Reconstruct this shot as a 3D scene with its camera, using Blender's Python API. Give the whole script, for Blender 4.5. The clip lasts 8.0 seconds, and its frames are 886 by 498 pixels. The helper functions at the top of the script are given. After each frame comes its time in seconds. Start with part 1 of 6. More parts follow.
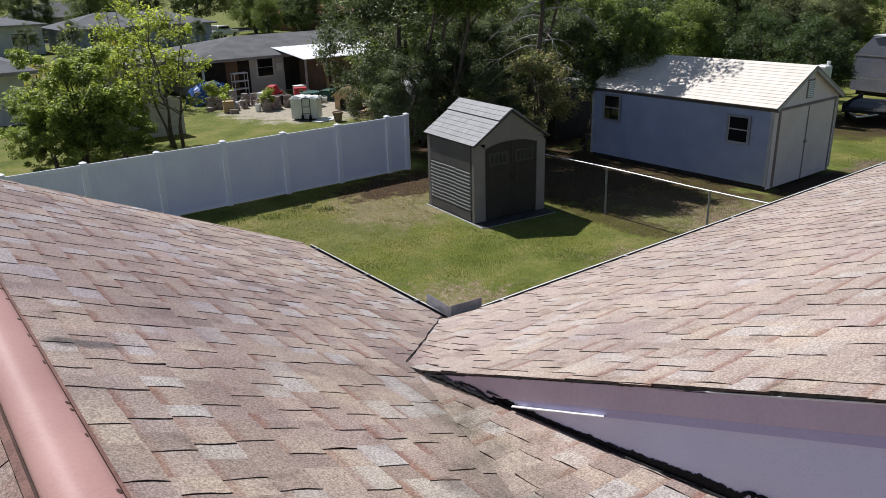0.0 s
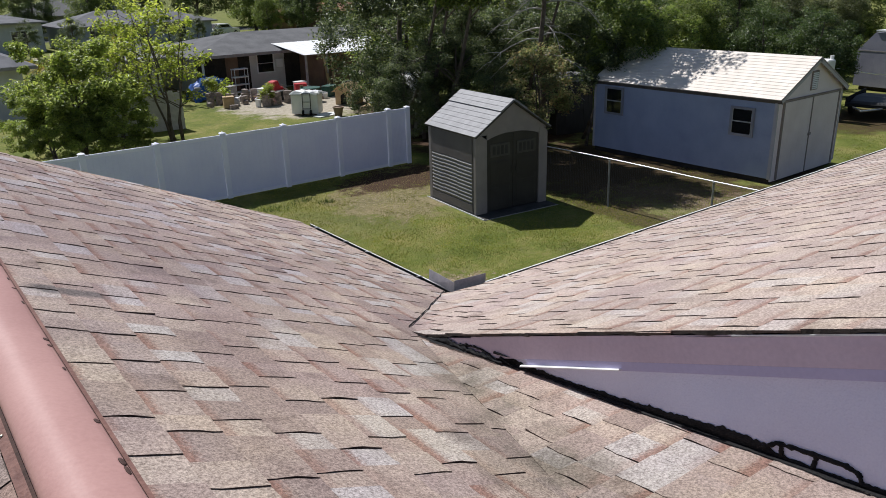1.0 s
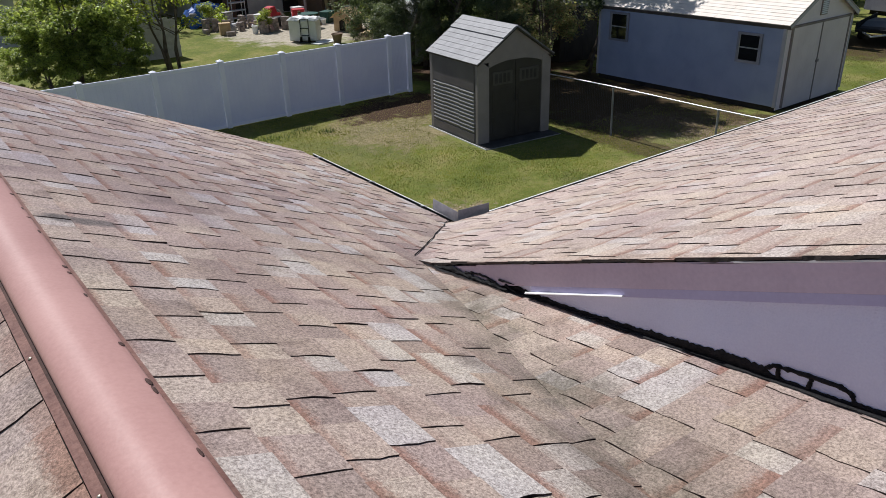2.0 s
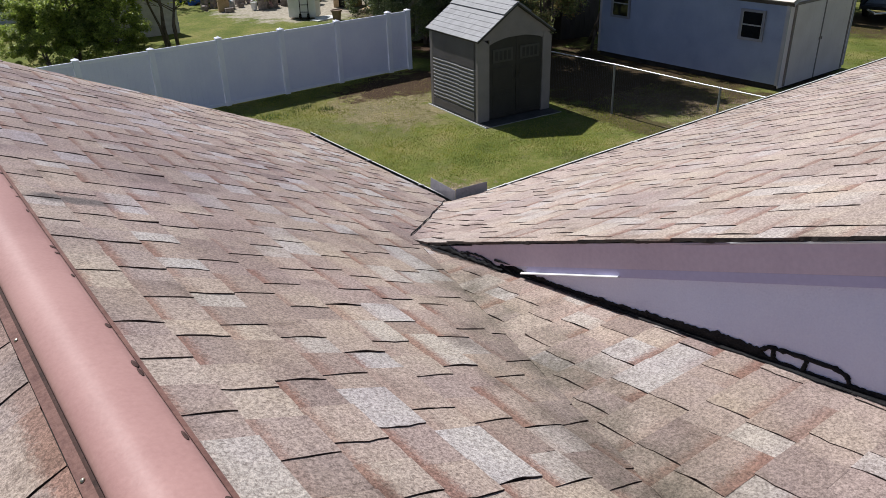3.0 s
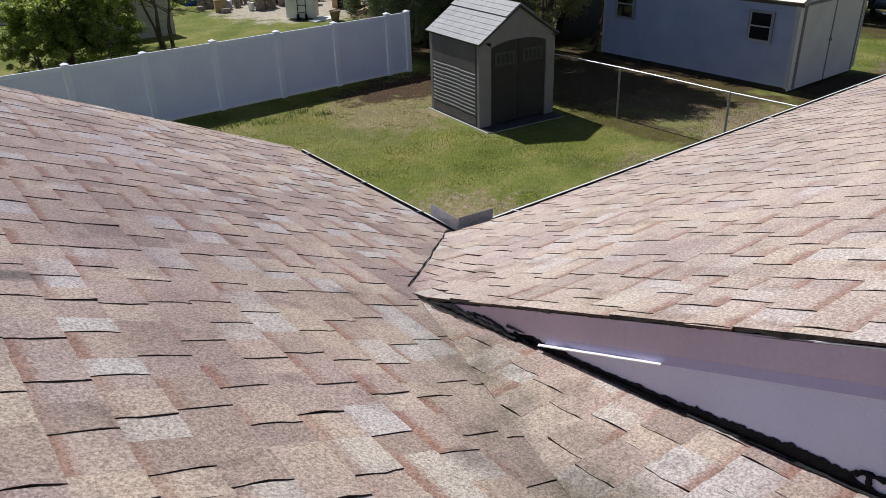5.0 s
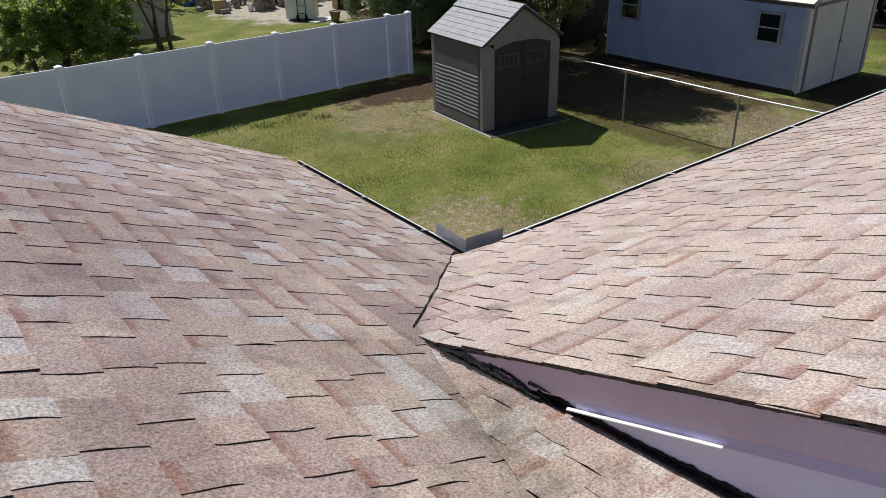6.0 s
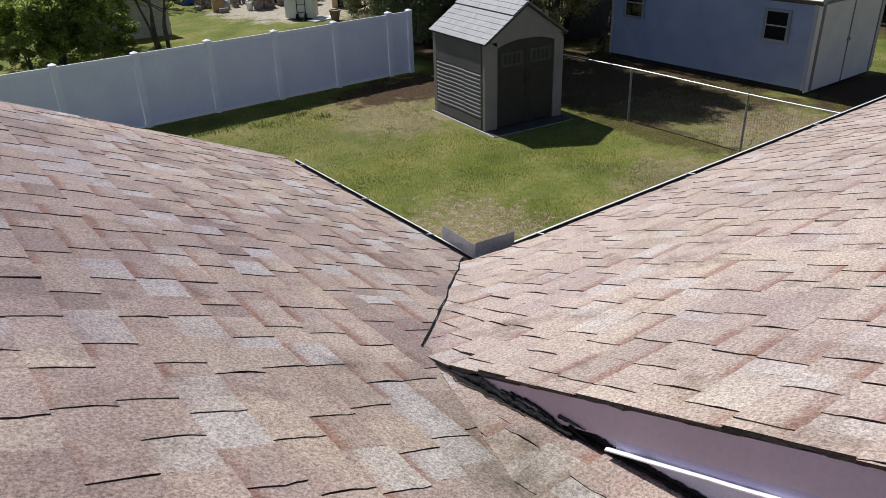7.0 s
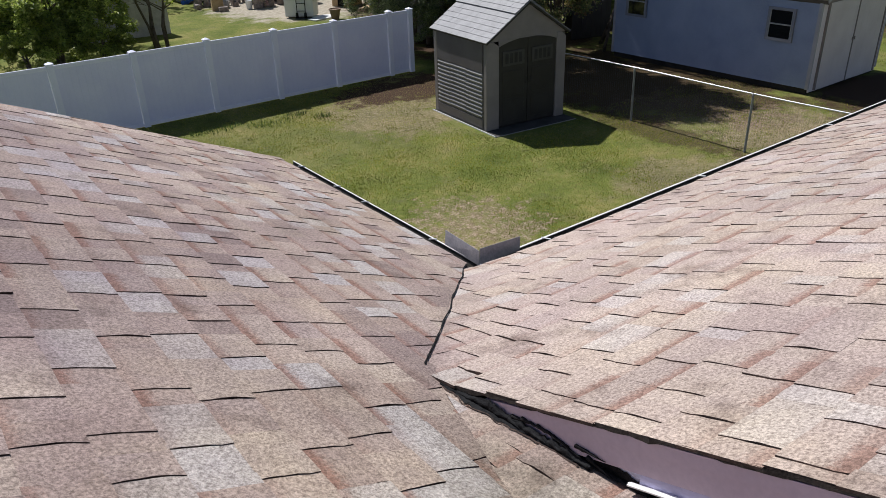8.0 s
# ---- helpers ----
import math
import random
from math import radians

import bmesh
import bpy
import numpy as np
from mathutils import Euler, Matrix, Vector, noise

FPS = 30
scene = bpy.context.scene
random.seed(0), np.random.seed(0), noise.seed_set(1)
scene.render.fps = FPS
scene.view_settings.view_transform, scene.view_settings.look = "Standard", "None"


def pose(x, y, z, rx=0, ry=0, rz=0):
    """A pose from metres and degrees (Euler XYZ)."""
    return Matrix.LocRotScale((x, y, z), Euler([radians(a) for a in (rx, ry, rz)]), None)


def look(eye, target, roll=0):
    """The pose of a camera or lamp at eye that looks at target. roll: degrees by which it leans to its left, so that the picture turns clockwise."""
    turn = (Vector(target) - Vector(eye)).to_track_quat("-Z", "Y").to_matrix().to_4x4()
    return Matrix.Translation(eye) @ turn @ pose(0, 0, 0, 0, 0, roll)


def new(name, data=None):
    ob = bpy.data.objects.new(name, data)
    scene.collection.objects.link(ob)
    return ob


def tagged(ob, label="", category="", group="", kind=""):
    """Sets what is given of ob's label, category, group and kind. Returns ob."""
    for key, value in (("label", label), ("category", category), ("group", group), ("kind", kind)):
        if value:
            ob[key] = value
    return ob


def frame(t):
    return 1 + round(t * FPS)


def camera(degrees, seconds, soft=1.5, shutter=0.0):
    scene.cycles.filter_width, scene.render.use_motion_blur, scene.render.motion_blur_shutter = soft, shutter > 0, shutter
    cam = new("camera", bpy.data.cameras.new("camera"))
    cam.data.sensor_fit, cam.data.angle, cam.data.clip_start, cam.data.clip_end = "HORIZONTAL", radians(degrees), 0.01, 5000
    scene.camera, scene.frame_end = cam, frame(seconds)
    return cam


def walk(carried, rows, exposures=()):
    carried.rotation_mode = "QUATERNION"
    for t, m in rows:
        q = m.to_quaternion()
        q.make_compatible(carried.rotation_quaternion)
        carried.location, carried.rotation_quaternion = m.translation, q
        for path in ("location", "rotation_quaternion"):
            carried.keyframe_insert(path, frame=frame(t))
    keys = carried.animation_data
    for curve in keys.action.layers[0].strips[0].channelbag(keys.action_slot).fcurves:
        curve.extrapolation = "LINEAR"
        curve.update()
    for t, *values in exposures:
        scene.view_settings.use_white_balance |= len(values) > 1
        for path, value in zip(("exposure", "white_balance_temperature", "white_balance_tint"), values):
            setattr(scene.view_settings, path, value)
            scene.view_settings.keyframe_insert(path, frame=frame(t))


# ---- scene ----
cam = camera(61.3, 8.0, soft=0.9)
PATH = [
    (0, (0.225, 0.215, 5.81), (1.364, 1.712, 5.131), -1.6),
    (0.5, (0.268, 0.285, 5.609), (1.407, 1.782, 4.931), -1.6),
    (1, (0.254, 0.293, 5.564), (1.392, 1.791, 4.886), -1.6),
    (1.5, (0.221, 0.285, 5.574), (1.338, 1.76, 4.815), -1.7),
    (2, (0.214, 0.279, 5.573), (1.303, 1.725, 4.723), -1.8),
    (2.2, (0.223, 0.278, 5.571), (1.302, 1.713, 4.688), -1.8),
    (3.5, (0.283, 0.305, 5.564), (1.354, 1.733, 4.661), -1.8),
    (4, (0.366, 0.416, 5.561), (1.437, 1.844, 4.659), -1.9),
    (4.5, (0.467, 0.564, 5.564), (1.538, 1.992, 4.662), -1.8),
    (5, (0.584, 0.735, 5.56), (1.653, 2.162, 4.655), -1.9),
    (6.5, (0.894, 1.239, 5.462), (1.962, 2.668, 4.558), -1.9),
    (7, (0.962, 1.365, 5.388), (2.031, 2.794, 4.485), -1.9),
    (7.5, (1.015, 1.449, 5.336), (2.083, 2.878, 4.432), -2.0),
    (8, (1.055, 1.512, 5.344), (2.123, 2.941, 4.439), -1.9),
]
walk(cam, [(t, look(eye, target, roll)) for t, eye, target, roll in PATH], exposures=[(0.0, 0.0, 6120, 10), (8.0, 0.0, 6120, 10)])

# ---- world, sun, exposure ----
SUN_EL, SUN_AZ = 53.0, -3.0
world = bpy.data.worlds.new("sky")
scene.world = world
world.use_nodes = True
sky = world.node_tree.nodes.new("ShaderNodeTexSky")
sky.sky_type, sky.sun_disc = "NISHITA", False
sky.sun_elevation, sky.sun_rotation = radians(SUN_EL), radians(SUN_AZ)
back = world.node_tree.nodes["Background"]
back.inputs["Strength"].default_value = 0.061
world.node_tree.links.new(sky.outputs["Color"], back.inputs["Color"])
sun = new("sun", bpy.data.lights.new("sun", "SUN"))
sun.data.energy, sun.data.angle, sun.data.color = 5.38, radians(0.55), (1.0, 0.955, 0.895)
sun_way = Vector((math.sin(radians(SUN_AZ)) * math.cos(radians(SUN_EL)), math.cos(radians(SUN_AZ)) * math.cos(radians(SUN_EL)), math.sin(radians(SUN_EL))))
sun.matrix_world = look(sun_way * 60, (0, 0, 0))
scene.view_settings.exposure = 0.0


# ---- mesh helpers ----
class Geo:
    """Collects vertices and faces of one mesh, with a material slot for each face."""

    def __init__(self):
        self.v, self.f, self.m = [], [], []

    def add(self, verts, faces, slot=0):
        n = len(self.v)
        self.v.extend(tuple(p) for p in verts)
        self.f.extend(tuple(i + n for i in f) for f in faces)
        self.m.extend([slot] * len(faces))
        return self

    def box(self, x0, x1, y0, y1, z0, z1, slot=0, m=None):
        p = [(x, y, z) for z in (z0, z1) for x, y in ((x0, y0), (x1, y0), (x1, y1), (x0, y1))]
        if m is not None:
            p = [m @ Vector(q) for q in p]
        return self.add(p, [(3, 2, 1, 0), (4, 5, 6, 7), (0, 1, 5, 4), (1, 2, 6, 5), (2, 3, 7, 6), (3, 0, 4, 7)], slot)

    def prism(self, ring, way, slot=0):
        """A flat ring of points carried along a vector, closed at both ends."""
        n = len(ring)
        a = [Vector(p) for p in ring]
        b = [p + Vector(way) for p in a]
        faces = [tuple(reversed(range(n))), tuple(range(n, 2 * n))] + [(i, (i + 1) % n, n + (i + 1) % n, n + i) for i in range(n)]
        return self.add(a + b, faces, slot)

    def tube(self, points, radii, n=6, slot=0, caps=True):
        pts = [Vector(p) for p in points]
        rings = []
        for i, p in enumerate(pts):
            d = (pts[min(i + 1, len(pts) - 1)] - pts[max(i - 1, 0)]).normalized()
            side = d.cross(Vector((0, 0, 1)) if abs(d.z) < 0.9 else Vector((1, 0, 0))).normalized()
            up = side.cross(d)
            r = radii[i] if hasattr(radii, "__len__") else radii
            rings.append([p + (side * math.cos(2 * math.pi * k / n) + up * math.sin(2 * math.pi * k / n)) * r for k in range(n)])
        faces = [(j * n + k, j * n + (k + 1) % n, (j + 1) * n + (k + 1) % n, (j + 1) * n + k) for j in range(len(pts) - 1) for k in range(n)]
        if caps:
            faces += [tuple(reversed(range(n))), tuple(range((len(pts) - 1) * n, len(pts) * n))]
        return self.add([p for r in rings for p in r], faces, slot)

    def lathe(self, profile, n=20, at=(0, 0, 0), slot=0):
        """A profile of (radius, height) turned about the upright axis."""
        v = [(at[0] + r * math.cos(2 * math.pi * k / n), at[1] + r * math.sin(2 * math.pi * k / n), at[2] + z) for r, z in profile for k in range(n)]
        f = [(j * n + k, j * n + (k + 1) % n, (j + 1) * n + (k + 1) % n, (j + 1) * n + k) for j in range(len(profile) - 1) for k in range(n)]
        f += [tuple(reversed(range(n))), tuple(range((len(profile) - 1) * n, len(profile) * n))]
        return self.add(v, f, slot)

    def mesh(self, name, mats, bevel=0.0, smooth=False):
        me = bpy.data.meshes.new(name)
        me.from_pydata([tuple(p) for p in self.v], [], self.f)
        for m in mats:
            me.materials.append(m)
        me.polygons.foreach_set("material_index", self.m)
        if bevel:
            bm = bmesh.new()
            bm.from_mesh(me)
            bmesh.ops.remove_doubles(bm, verts=bm.verts, dist=1e-5)
            bmesh.ops.bevel(bm, geom=[e for e in bm.edges if len(e.link_faces) == 2 and e.calc_face_angle(0) > 0.6], offset=bevel, segments=1, affect="EDGES", clamp_overlap=True)
            bm.to_mesh(me)
            bm.free()
        if smooth:
            me.polygons.foreach_set("use_smooth", [True] * len(me.polygons))
        me.update()
        return me


def part(name, geo, mats, parent=None, label="", bevel=0.0, smooth=False, m=None):
    """Links a Geo (or a ready mesh) as one mesh object under a thing or a part."""
    if isinstance(geo, Geo):
        geo = geo.mesh(name, mats if isinstance(mats, (list, tuple)) else [mats], bevel, smooth)
    ob = new(name, geo)
    if m is not None:
        ob.matrix_basis = m
    ob.parent = parent
    if label:
        ob["label"] = label
    return ob


def thing(name, at, label, category, group="", kind="", turn=0.0):
    ob = new(name)
    ob.empty_display_size = 0.1
    ob.matrix_basis = pose(at[0], at[1], at[2] if len(at) > 2 else 0, 0, 0, turn)
    return tagged(ob, label, category, group, kind)


def fast_mesh(name, verts, faces, mats):
    """A mesh from arrays; all faces have the same number of corners."""
    me = bpy.data.meshes.new(name)
    verts, faces = np.asarray(verts, dtype=np.float32), np.asarray(faces, dtype=np.int32)
    k = faces.shape[1]
    me.vertices.add(len(verts))
    me.vertices.foreach_set("co", verts.ravel())
    me.loops.add(faces.size)
    me.loops.foreach_set("vertex_index", faces.ravel())
    me.polygons.add(len(faces))
    me.polygons.foreach_set("loop_start", np.arange(len(faces), dtype=np.int32) * k)
    me.update(calc_edges=True)
    for m in mats:
        me.materials.append(m)
    return me


# ---- materials ----
class Nodes:
    """A small writer of node materials."""

    def __init__(self, name):
        self.mat = bpy.data.materials.new(name)
        self.mat.use_nodes = True
        self.t = self.mat.node_tree
        self.bsdf = self.t.nodes["Principled BSDF"]

    def node(self, kind, **values):
        n = self.t.nodes.new(kind)
        for k, v in values.items():
            if k == "operation":
                n.operation = v
            elif k == "blend":
                n.data_type, n.blend_type = "RGBA", v
            else:
                n.inputs[k].default_value = v
        return n

    def link(self, a, b):
        self.t.links.new(a, b)
        return self

    def place(self):
        return self.node("ShaderNodeNewGeometry").outputs["Position"]

    def noise(self, scale, detail=3.0, rough=0.55, vector=None):
        n = self.node("ShaderNodeTexNoise", Scale=scale, Detail=detail, Roughness=rough)
        self.link(vector if vector is not None else self.place(), n.inputs["Vector"])
        return n.outputs["Fac"]

    def stretch(self, sx, sy, sz, vector=None):
        n = self.node("ShaderNodeMapping")
        n.inputs["Scale"].default_value = (sx, sy, sz)
        self.link(vector if vector is not None else self.place(), n.inputs["Vector"])
        return n.outputs["Vector"]

    def ramp(self, fac, stops, constant=False):
        n = self.node("ShaderNodeValToRGB")
        r = n.color_ramp
        if constant:
            r.interpolation = "CONSTANT"
        while len(r.elements) < len(stops):
            r.elements.new(0.5)
        for e, (p, c) in zip(r.elements, stops):
            e.position, e.color = p, (*c, 1) if len(c) == 3 else c
        self.link(fac, n.inputs["Fac"])
        return n.outputs["Color"]

    def math(self, op, a, b):
        n = self.node("ShaderNodeMath", operation=op)
        for i, x in enumerate((a, b)):
            if isinstance(x, (int, float)):
                n.inputs[i].default_value = x
            else:
                self.link(x, n.inputs[i])
        return n.outputs[0]

    def mix(self, fac, a, b, blend="MIX"):
        n = self.node("ShaderNodeMix", blend=blend)
        for socket, x in ((n.inputs["Factor"], fac), (n.inputs[6], a), (n.inputs[7], b)):
            if isinstance(x, (int, float)):
                socket.default_value = x
            elif isinstance(x, tuple):
                socket.default_value = (*x, 1)
            else:
                self.link(x, socket)
        return n.outputs[2]

    def done(self, color, rough=0.8, bump=None, height=0.01, metal=0.0, spec=0.35):
        b = self.bsdf.inputs
        b["Metallic"].default_value, b["Specular IOR Level"].default_value = metal, spec
        if isinstance(color, tuple):
            b["Base Color"].default_value = (*color, 1)
        else:
            self.link(color, b["Base Color"])
        if isinstance(rough, (int, float)):
            b["Roughness"].default_value = rough
        else:
            self.link(rough, b["Roughness"])
        if bump is not None:
            n = self.node("ShaderNodeBump", Strength=1.0, Distance=height)
            self.link(bump, n.inputs["Height"])
            self.link(n.outputs["Normal"], b["Normal"])
        return self.mat


def plain(name, dark, light, scale=3.0, fine=60.0, rough=0.7, height=0.002, metal=0.0, spec=0.35):
    """Two tones over two scales of noise, with a fine relief."""
    n = Nodes(name)
    fac = n.math("ADD", n.math("MULTIPLY", n.noise(scale, 4), 0.65), n.math("MULTIPLY", n.noise(fine, 2), 0.35))
    col = n.ramp(fac, [(0.36, dark), (0.62, light)])
    return n.done(col, rough, n.noise(fine, 3), height, metal, spec)


def shingle_material(name, joined):
    """Asphalt shingle with mineral granules; each piece takes its tone from its own random number."""
    n = Nodes(name)
    if joined:
        rnd = n.node("ShaderNodeNewGeometry").outputs["Random Per Island"]
    else:
        rnd = n.node("ShaderNodeObjectInfo").outputs["Random"]
    uv = n.node("ShaderNodeUVMap")
    uv.uv_map = "UVMap"
    split = n.node("ShaderNodeSeparateXYZ")
    n.link(uv.outputs["UV"], split.inputs[0])
    tone = n.ramp(rnd, [(0.0, (0.388, 0.315, 0.277)), (0.14, (0.418, 0.344, 0.296)), (0.28, (0.358, 0.288, 0.261)), (0.40, (0.432, 0.364, 0.312)),
                        (0.50, (0.300, 0.239, 0.216)), (0.57, (0.342, 0.274, 0.240)), (0.65, (0.392, 0.324, 0.277)), (0.74, (0.374, 0.307, 0.280)), (0.82, (0.438, 0.397, 0.371)), (0.91, (0.458, 0.431, 0.421))], constant=True)
    # slopes facing +y are coloured paler and flatter, to look more strongly sunlit
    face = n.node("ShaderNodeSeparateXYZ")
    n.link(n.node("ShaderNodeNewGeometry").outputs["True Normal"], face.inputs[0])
    sun_pale = n.ramp(face.outputs[1], [(0.20, (0, 0, 0)), (0.30, (1, 1, 1))])
    tone = n.mix(n.math("MULTIPLY", sun_pale, 0.42), tone, (0.508, 0.434, 0.384))
    grain = n.noise(110.0, 3.2, 0.85)
    speck = n.ramp(grain, [(0.36, (0.505, 0.47, 0.456)), (0.5, (0.965, 0.955, 0.95)), (0.64, (1.45, 1.445, 1.432))])
    col = n.mix(1.0, tone, speck, "MULTIPLY")
    # reddish-brown granules in the shadow band at the head of a piece, broken up by wear
    pick = n.math("FRACT", n.math("MULTIPLY", rnd, 23.7), 0.0)
    edge = n.math("SUBTRACT", split.outputs["Y"], n.math("ADD", n.math("MULTIPLY", n.noise(95.0, 5, 0.9), 0.8), n.math("MULTIPLY", n.math("FRACT", n.math("MULTIPLY", rnd, 71.3), 0.0), 0.16)))
    band = n.math("MULTIPLY", n.ramp(edge, [(0.20, (0, 0, 0)), (0.40, (1, 1, 1))]), n.ramp(pick, [(0.0, (1, 1, 1)), (0.20, (0.62, 0.62, 0.62)), (0.38, (0.26, 0.26, 0.26)), (0.58, (0, 0, 0))], constant=True))
    col = n.mix(n.math("MULTIPLY", band, n.math("SUBTRACT", 0.80, n.math("MULTIPLY", sun_pale, 0.08))), col, n.mix(1.0, (0.255, 0.138, 0.104), speck, "MULTIPLY"))
    # bleached buff and greyer pink areas
    col = n.mix(1.0, col, n.ramp(n.noise(2.3, 4, 0.6), [(0.36, (0.94, 0.905, 0.935)), (0.5, (1.0, 0.985, 0.98)), (0.64, (1.045, 1.03, 0.972))]), "MULTIPLY")
    # grime washed into the shallow fold beside the gable wall, and a smudge by the ridge
    sep = n.node("ShaderNodeSeparateXYZ")
    n.link(n.place(), sep.inputs[0])
    px, py = sep.outputs[0], sep.outputs[1]
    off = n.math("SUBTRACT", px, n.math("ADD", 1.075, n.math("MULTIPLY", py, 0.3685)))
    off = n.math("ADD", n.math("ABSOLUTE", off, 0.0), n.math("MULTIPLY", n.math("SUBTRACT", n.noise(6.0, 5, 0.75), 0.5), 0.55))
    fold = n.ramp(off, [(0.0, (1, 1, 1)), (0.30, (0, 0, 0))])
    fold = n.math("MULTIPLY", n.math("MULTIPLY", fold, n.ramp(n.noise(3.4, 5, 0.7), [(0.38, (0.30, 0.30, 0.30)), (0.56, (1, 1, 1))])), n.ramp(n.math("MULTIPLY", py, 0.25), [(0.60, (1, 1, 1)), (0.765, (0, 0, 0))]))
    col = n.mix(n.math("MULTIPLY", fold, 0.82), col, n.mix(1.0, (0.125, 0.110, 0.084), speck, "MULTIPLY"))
    dx, dy = n.math("DIVIDE", n.math("SUBTRACT", px, 0.68), 0.15), n.math("DIVIDE", n.math("SUBTRACT", py, 3.05), 0.055)
    spot = n.math("ADD", n.math("ADD", n.math("MULTIPLY", dx, dx), n.math("MULTIPLY", dy, dy)), n.math("MULTIPLY", n.math("SUBTRACT", n.noise(14.0, 4), 0.5), 1.6))
    col = n.mix(n.math("MULTIPLY", n.ramp(spot, [(0.35, (1, 1, 1)), (1.0, (0, 0, 0))]), 0.8), col, n.mix(1.0, (0.10, 0.09, 0.09), speck, "MULTIPLY"))
    # buff weathering round the foot of the fold
    dx, dy = n.math("DIVIDE", n.math("SUBTRACT", px, 1.55), 1.0), n.math("DIVIDE", n.math("SUBTRACT", py, 1.9), 1.5)
    buff = n.math("ADD", n.math("ADD", n.math("MULTIPLY", dx, dx), n.math("MULTIPLY", dy, dy)), n.math("MULTIPLY", n.math("SUBTRACT", n.noise(2.6, 5, 0.7), 0.5), 1.8))
    col = n.mix(n.ramp(buff, [(0.3, (1, 1, 1)), (1.2, (0, 0, 0))]), col, n.mix(1.0, col, (1.02, 1.012, 0.97), "MULTIPLY"))
    # algae stain below the ridge; also darkens the main slope for its weaker sun
    dx, dy = n.math("DIVIDE", n.math("SUBTRACT", px, 0.9), 1.75), n.math("DIVIDE", n.math("SUBTRACT", py, 4.9), 2.6)
    algae_dim = n.math("ADD", n.math("ADD", n.math("MULTIPLY", dx, dx), n.math("MULTIPLY", dy, dy)), n.math("MULTIPLY", n.math("SUBTRACT", n.noise(2.2, 6, 0.7), 0.5), 2.2))
    algae_dim = n.ramp(algae_dim, [(0.2, (1, 1, 1)), (1.25, (0, 0, 0))])
    col = n.mix(n.math("MULTIPLY", algae_dim, 0.9), col, n.mix(1.0, col, (0.71, 0.675, 0.725), "MULTIPLY"))
    # large weathering
    stain = n.ramp(n.noise(1.1, 4), [(0.35, (0.845, 0.83, 0.835)), (0.62, (1.035, 1.02, 1.025))])
    col = n.mix(1.0, col, stain, "MULTIPLY")
    soot = n.ramp(n.noise(4.3, 5, 0.65), [(0.56, (1, 1, 1)), (0.74, (0.50, 0.46, 0.45))])
    col = n.mix(1.0, col, soot, "MULTIPLY")
    return n.done(col, 0.8, grain, 0.0036, spec=0.35)


M = {}
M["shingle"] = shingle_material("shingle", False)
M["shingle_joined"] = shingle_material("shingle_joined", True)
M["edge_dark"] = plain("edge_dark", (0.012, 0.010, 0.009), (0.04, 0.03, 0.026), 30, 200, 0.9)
M["asphalt_edge"] = plain("asphalt_edge", (0.026, 0.018, 0.015), (0.085, 0.055, 0.046), 20, 200, 0.9)
M["deck"] = plain("deck", (0.03, 0.026, 0.024), (0.06, 0.05, 0.045), 8, 80, 0.95)
M["tar"] = plain("tar", (0.006, 0.006, 0.007), (0.020, 0.019, 0.020), 25, 120, 0.75, 0.006, 0.0, 0.2)
M["tar_gloss"] = plain("tar_gloss", (0.005, 0.005, 0.006), (0.014, 0.014, 0.016), 30, 140, 0.7, 0.004, 0.0, 0.15)
M["vent_paint"] = plain("vent_paint", (0.375, 0.205, 0.186), (0.445, 0.255, 0.23), 2.5, 90, 0.48, 0.0006, 0.0, 0.28)
M["vent_gap"] = plain("vent_gap", (0.035, 0.018, 0.015), (0.085, 0.042, 0.034), 9, 90, 0.8)
M["vent_edge"] = plain("vent_edge", (0.13, 0.06, 0.05), (0.24, 0.125, 0.10), 9, 90, 0.7)
M["screw"] = plain("screw", (0.35, 0.28, 0.2), (0.6, 0.55, 0.45), 30, 200, 0.35, 0.001, 0.8)
M["stucco"] = plain("stucco", (0.635, 0.65, 0.845), (0.715, 0.73, 0.91), 2.2, 140, 0.85, 0.003)
M["fascia"] = plain("fascia", (0.50, 0.41, 0.51), (0.60, 0.495, 0.595), 3.0, 60, 0.6, 0.001)
# darker blue-violet of the rake lip, for the shade on it
M["lip_shade"] = plain("lip_shade", (0.42, 0.39, 0.59), (0.49, 0.46, 0.66), 3.0, 60, 0.6, 0.001)
M["white_metal"] = plain("white_metal", (0.74, 0.74, 0.75), (0.84, 0.84, 0.84), 3, 70, 0.4, 0.0008)
M["gutter_metal"] = plain("gutter_metal", (0.62, 0.615, 0.60), (0.80, 0.795, 0.78), 7, 70, 0.45, 0.0008)
M["galvanised"] = plain("galvanised", (0.42, 0.43, 0.45), (0.60, 0.61, 0.63), 9, 120, 0.38, 0.0006, 0.85)
M["dull_steel"] = plain("dull_steel", (0.15, 0.155, 0.15), (0.24, 0.245, 0.235), 7, 90, 0.6, 0.0008)
M["flashing"] = plain("flashing", (0.24, 0.235, 0.265), (0.38, 0.37, 0.40), 9, 90, 0.5, 0.001, 0.5)
# near black, for the shade and dirt inside the troughs
M["gutter_inside"] = plain("gutter_inside", (0.024, 0.022, 0.020), (0.085, 0.078, 0.070), 12, 80, 0.9)
M["soffit"] = plain("soffit", (0.6, 0.6, 0.6), (0.7, 0.7, 0.7), 3, 60, 0.7)
# pad colour lowered to near black for the shed's shadow
M["pad"] = plain("pad", (0.035, 0.033, 0.030), (0.075, 0.07, 0.064), 3, 60, 0.9)
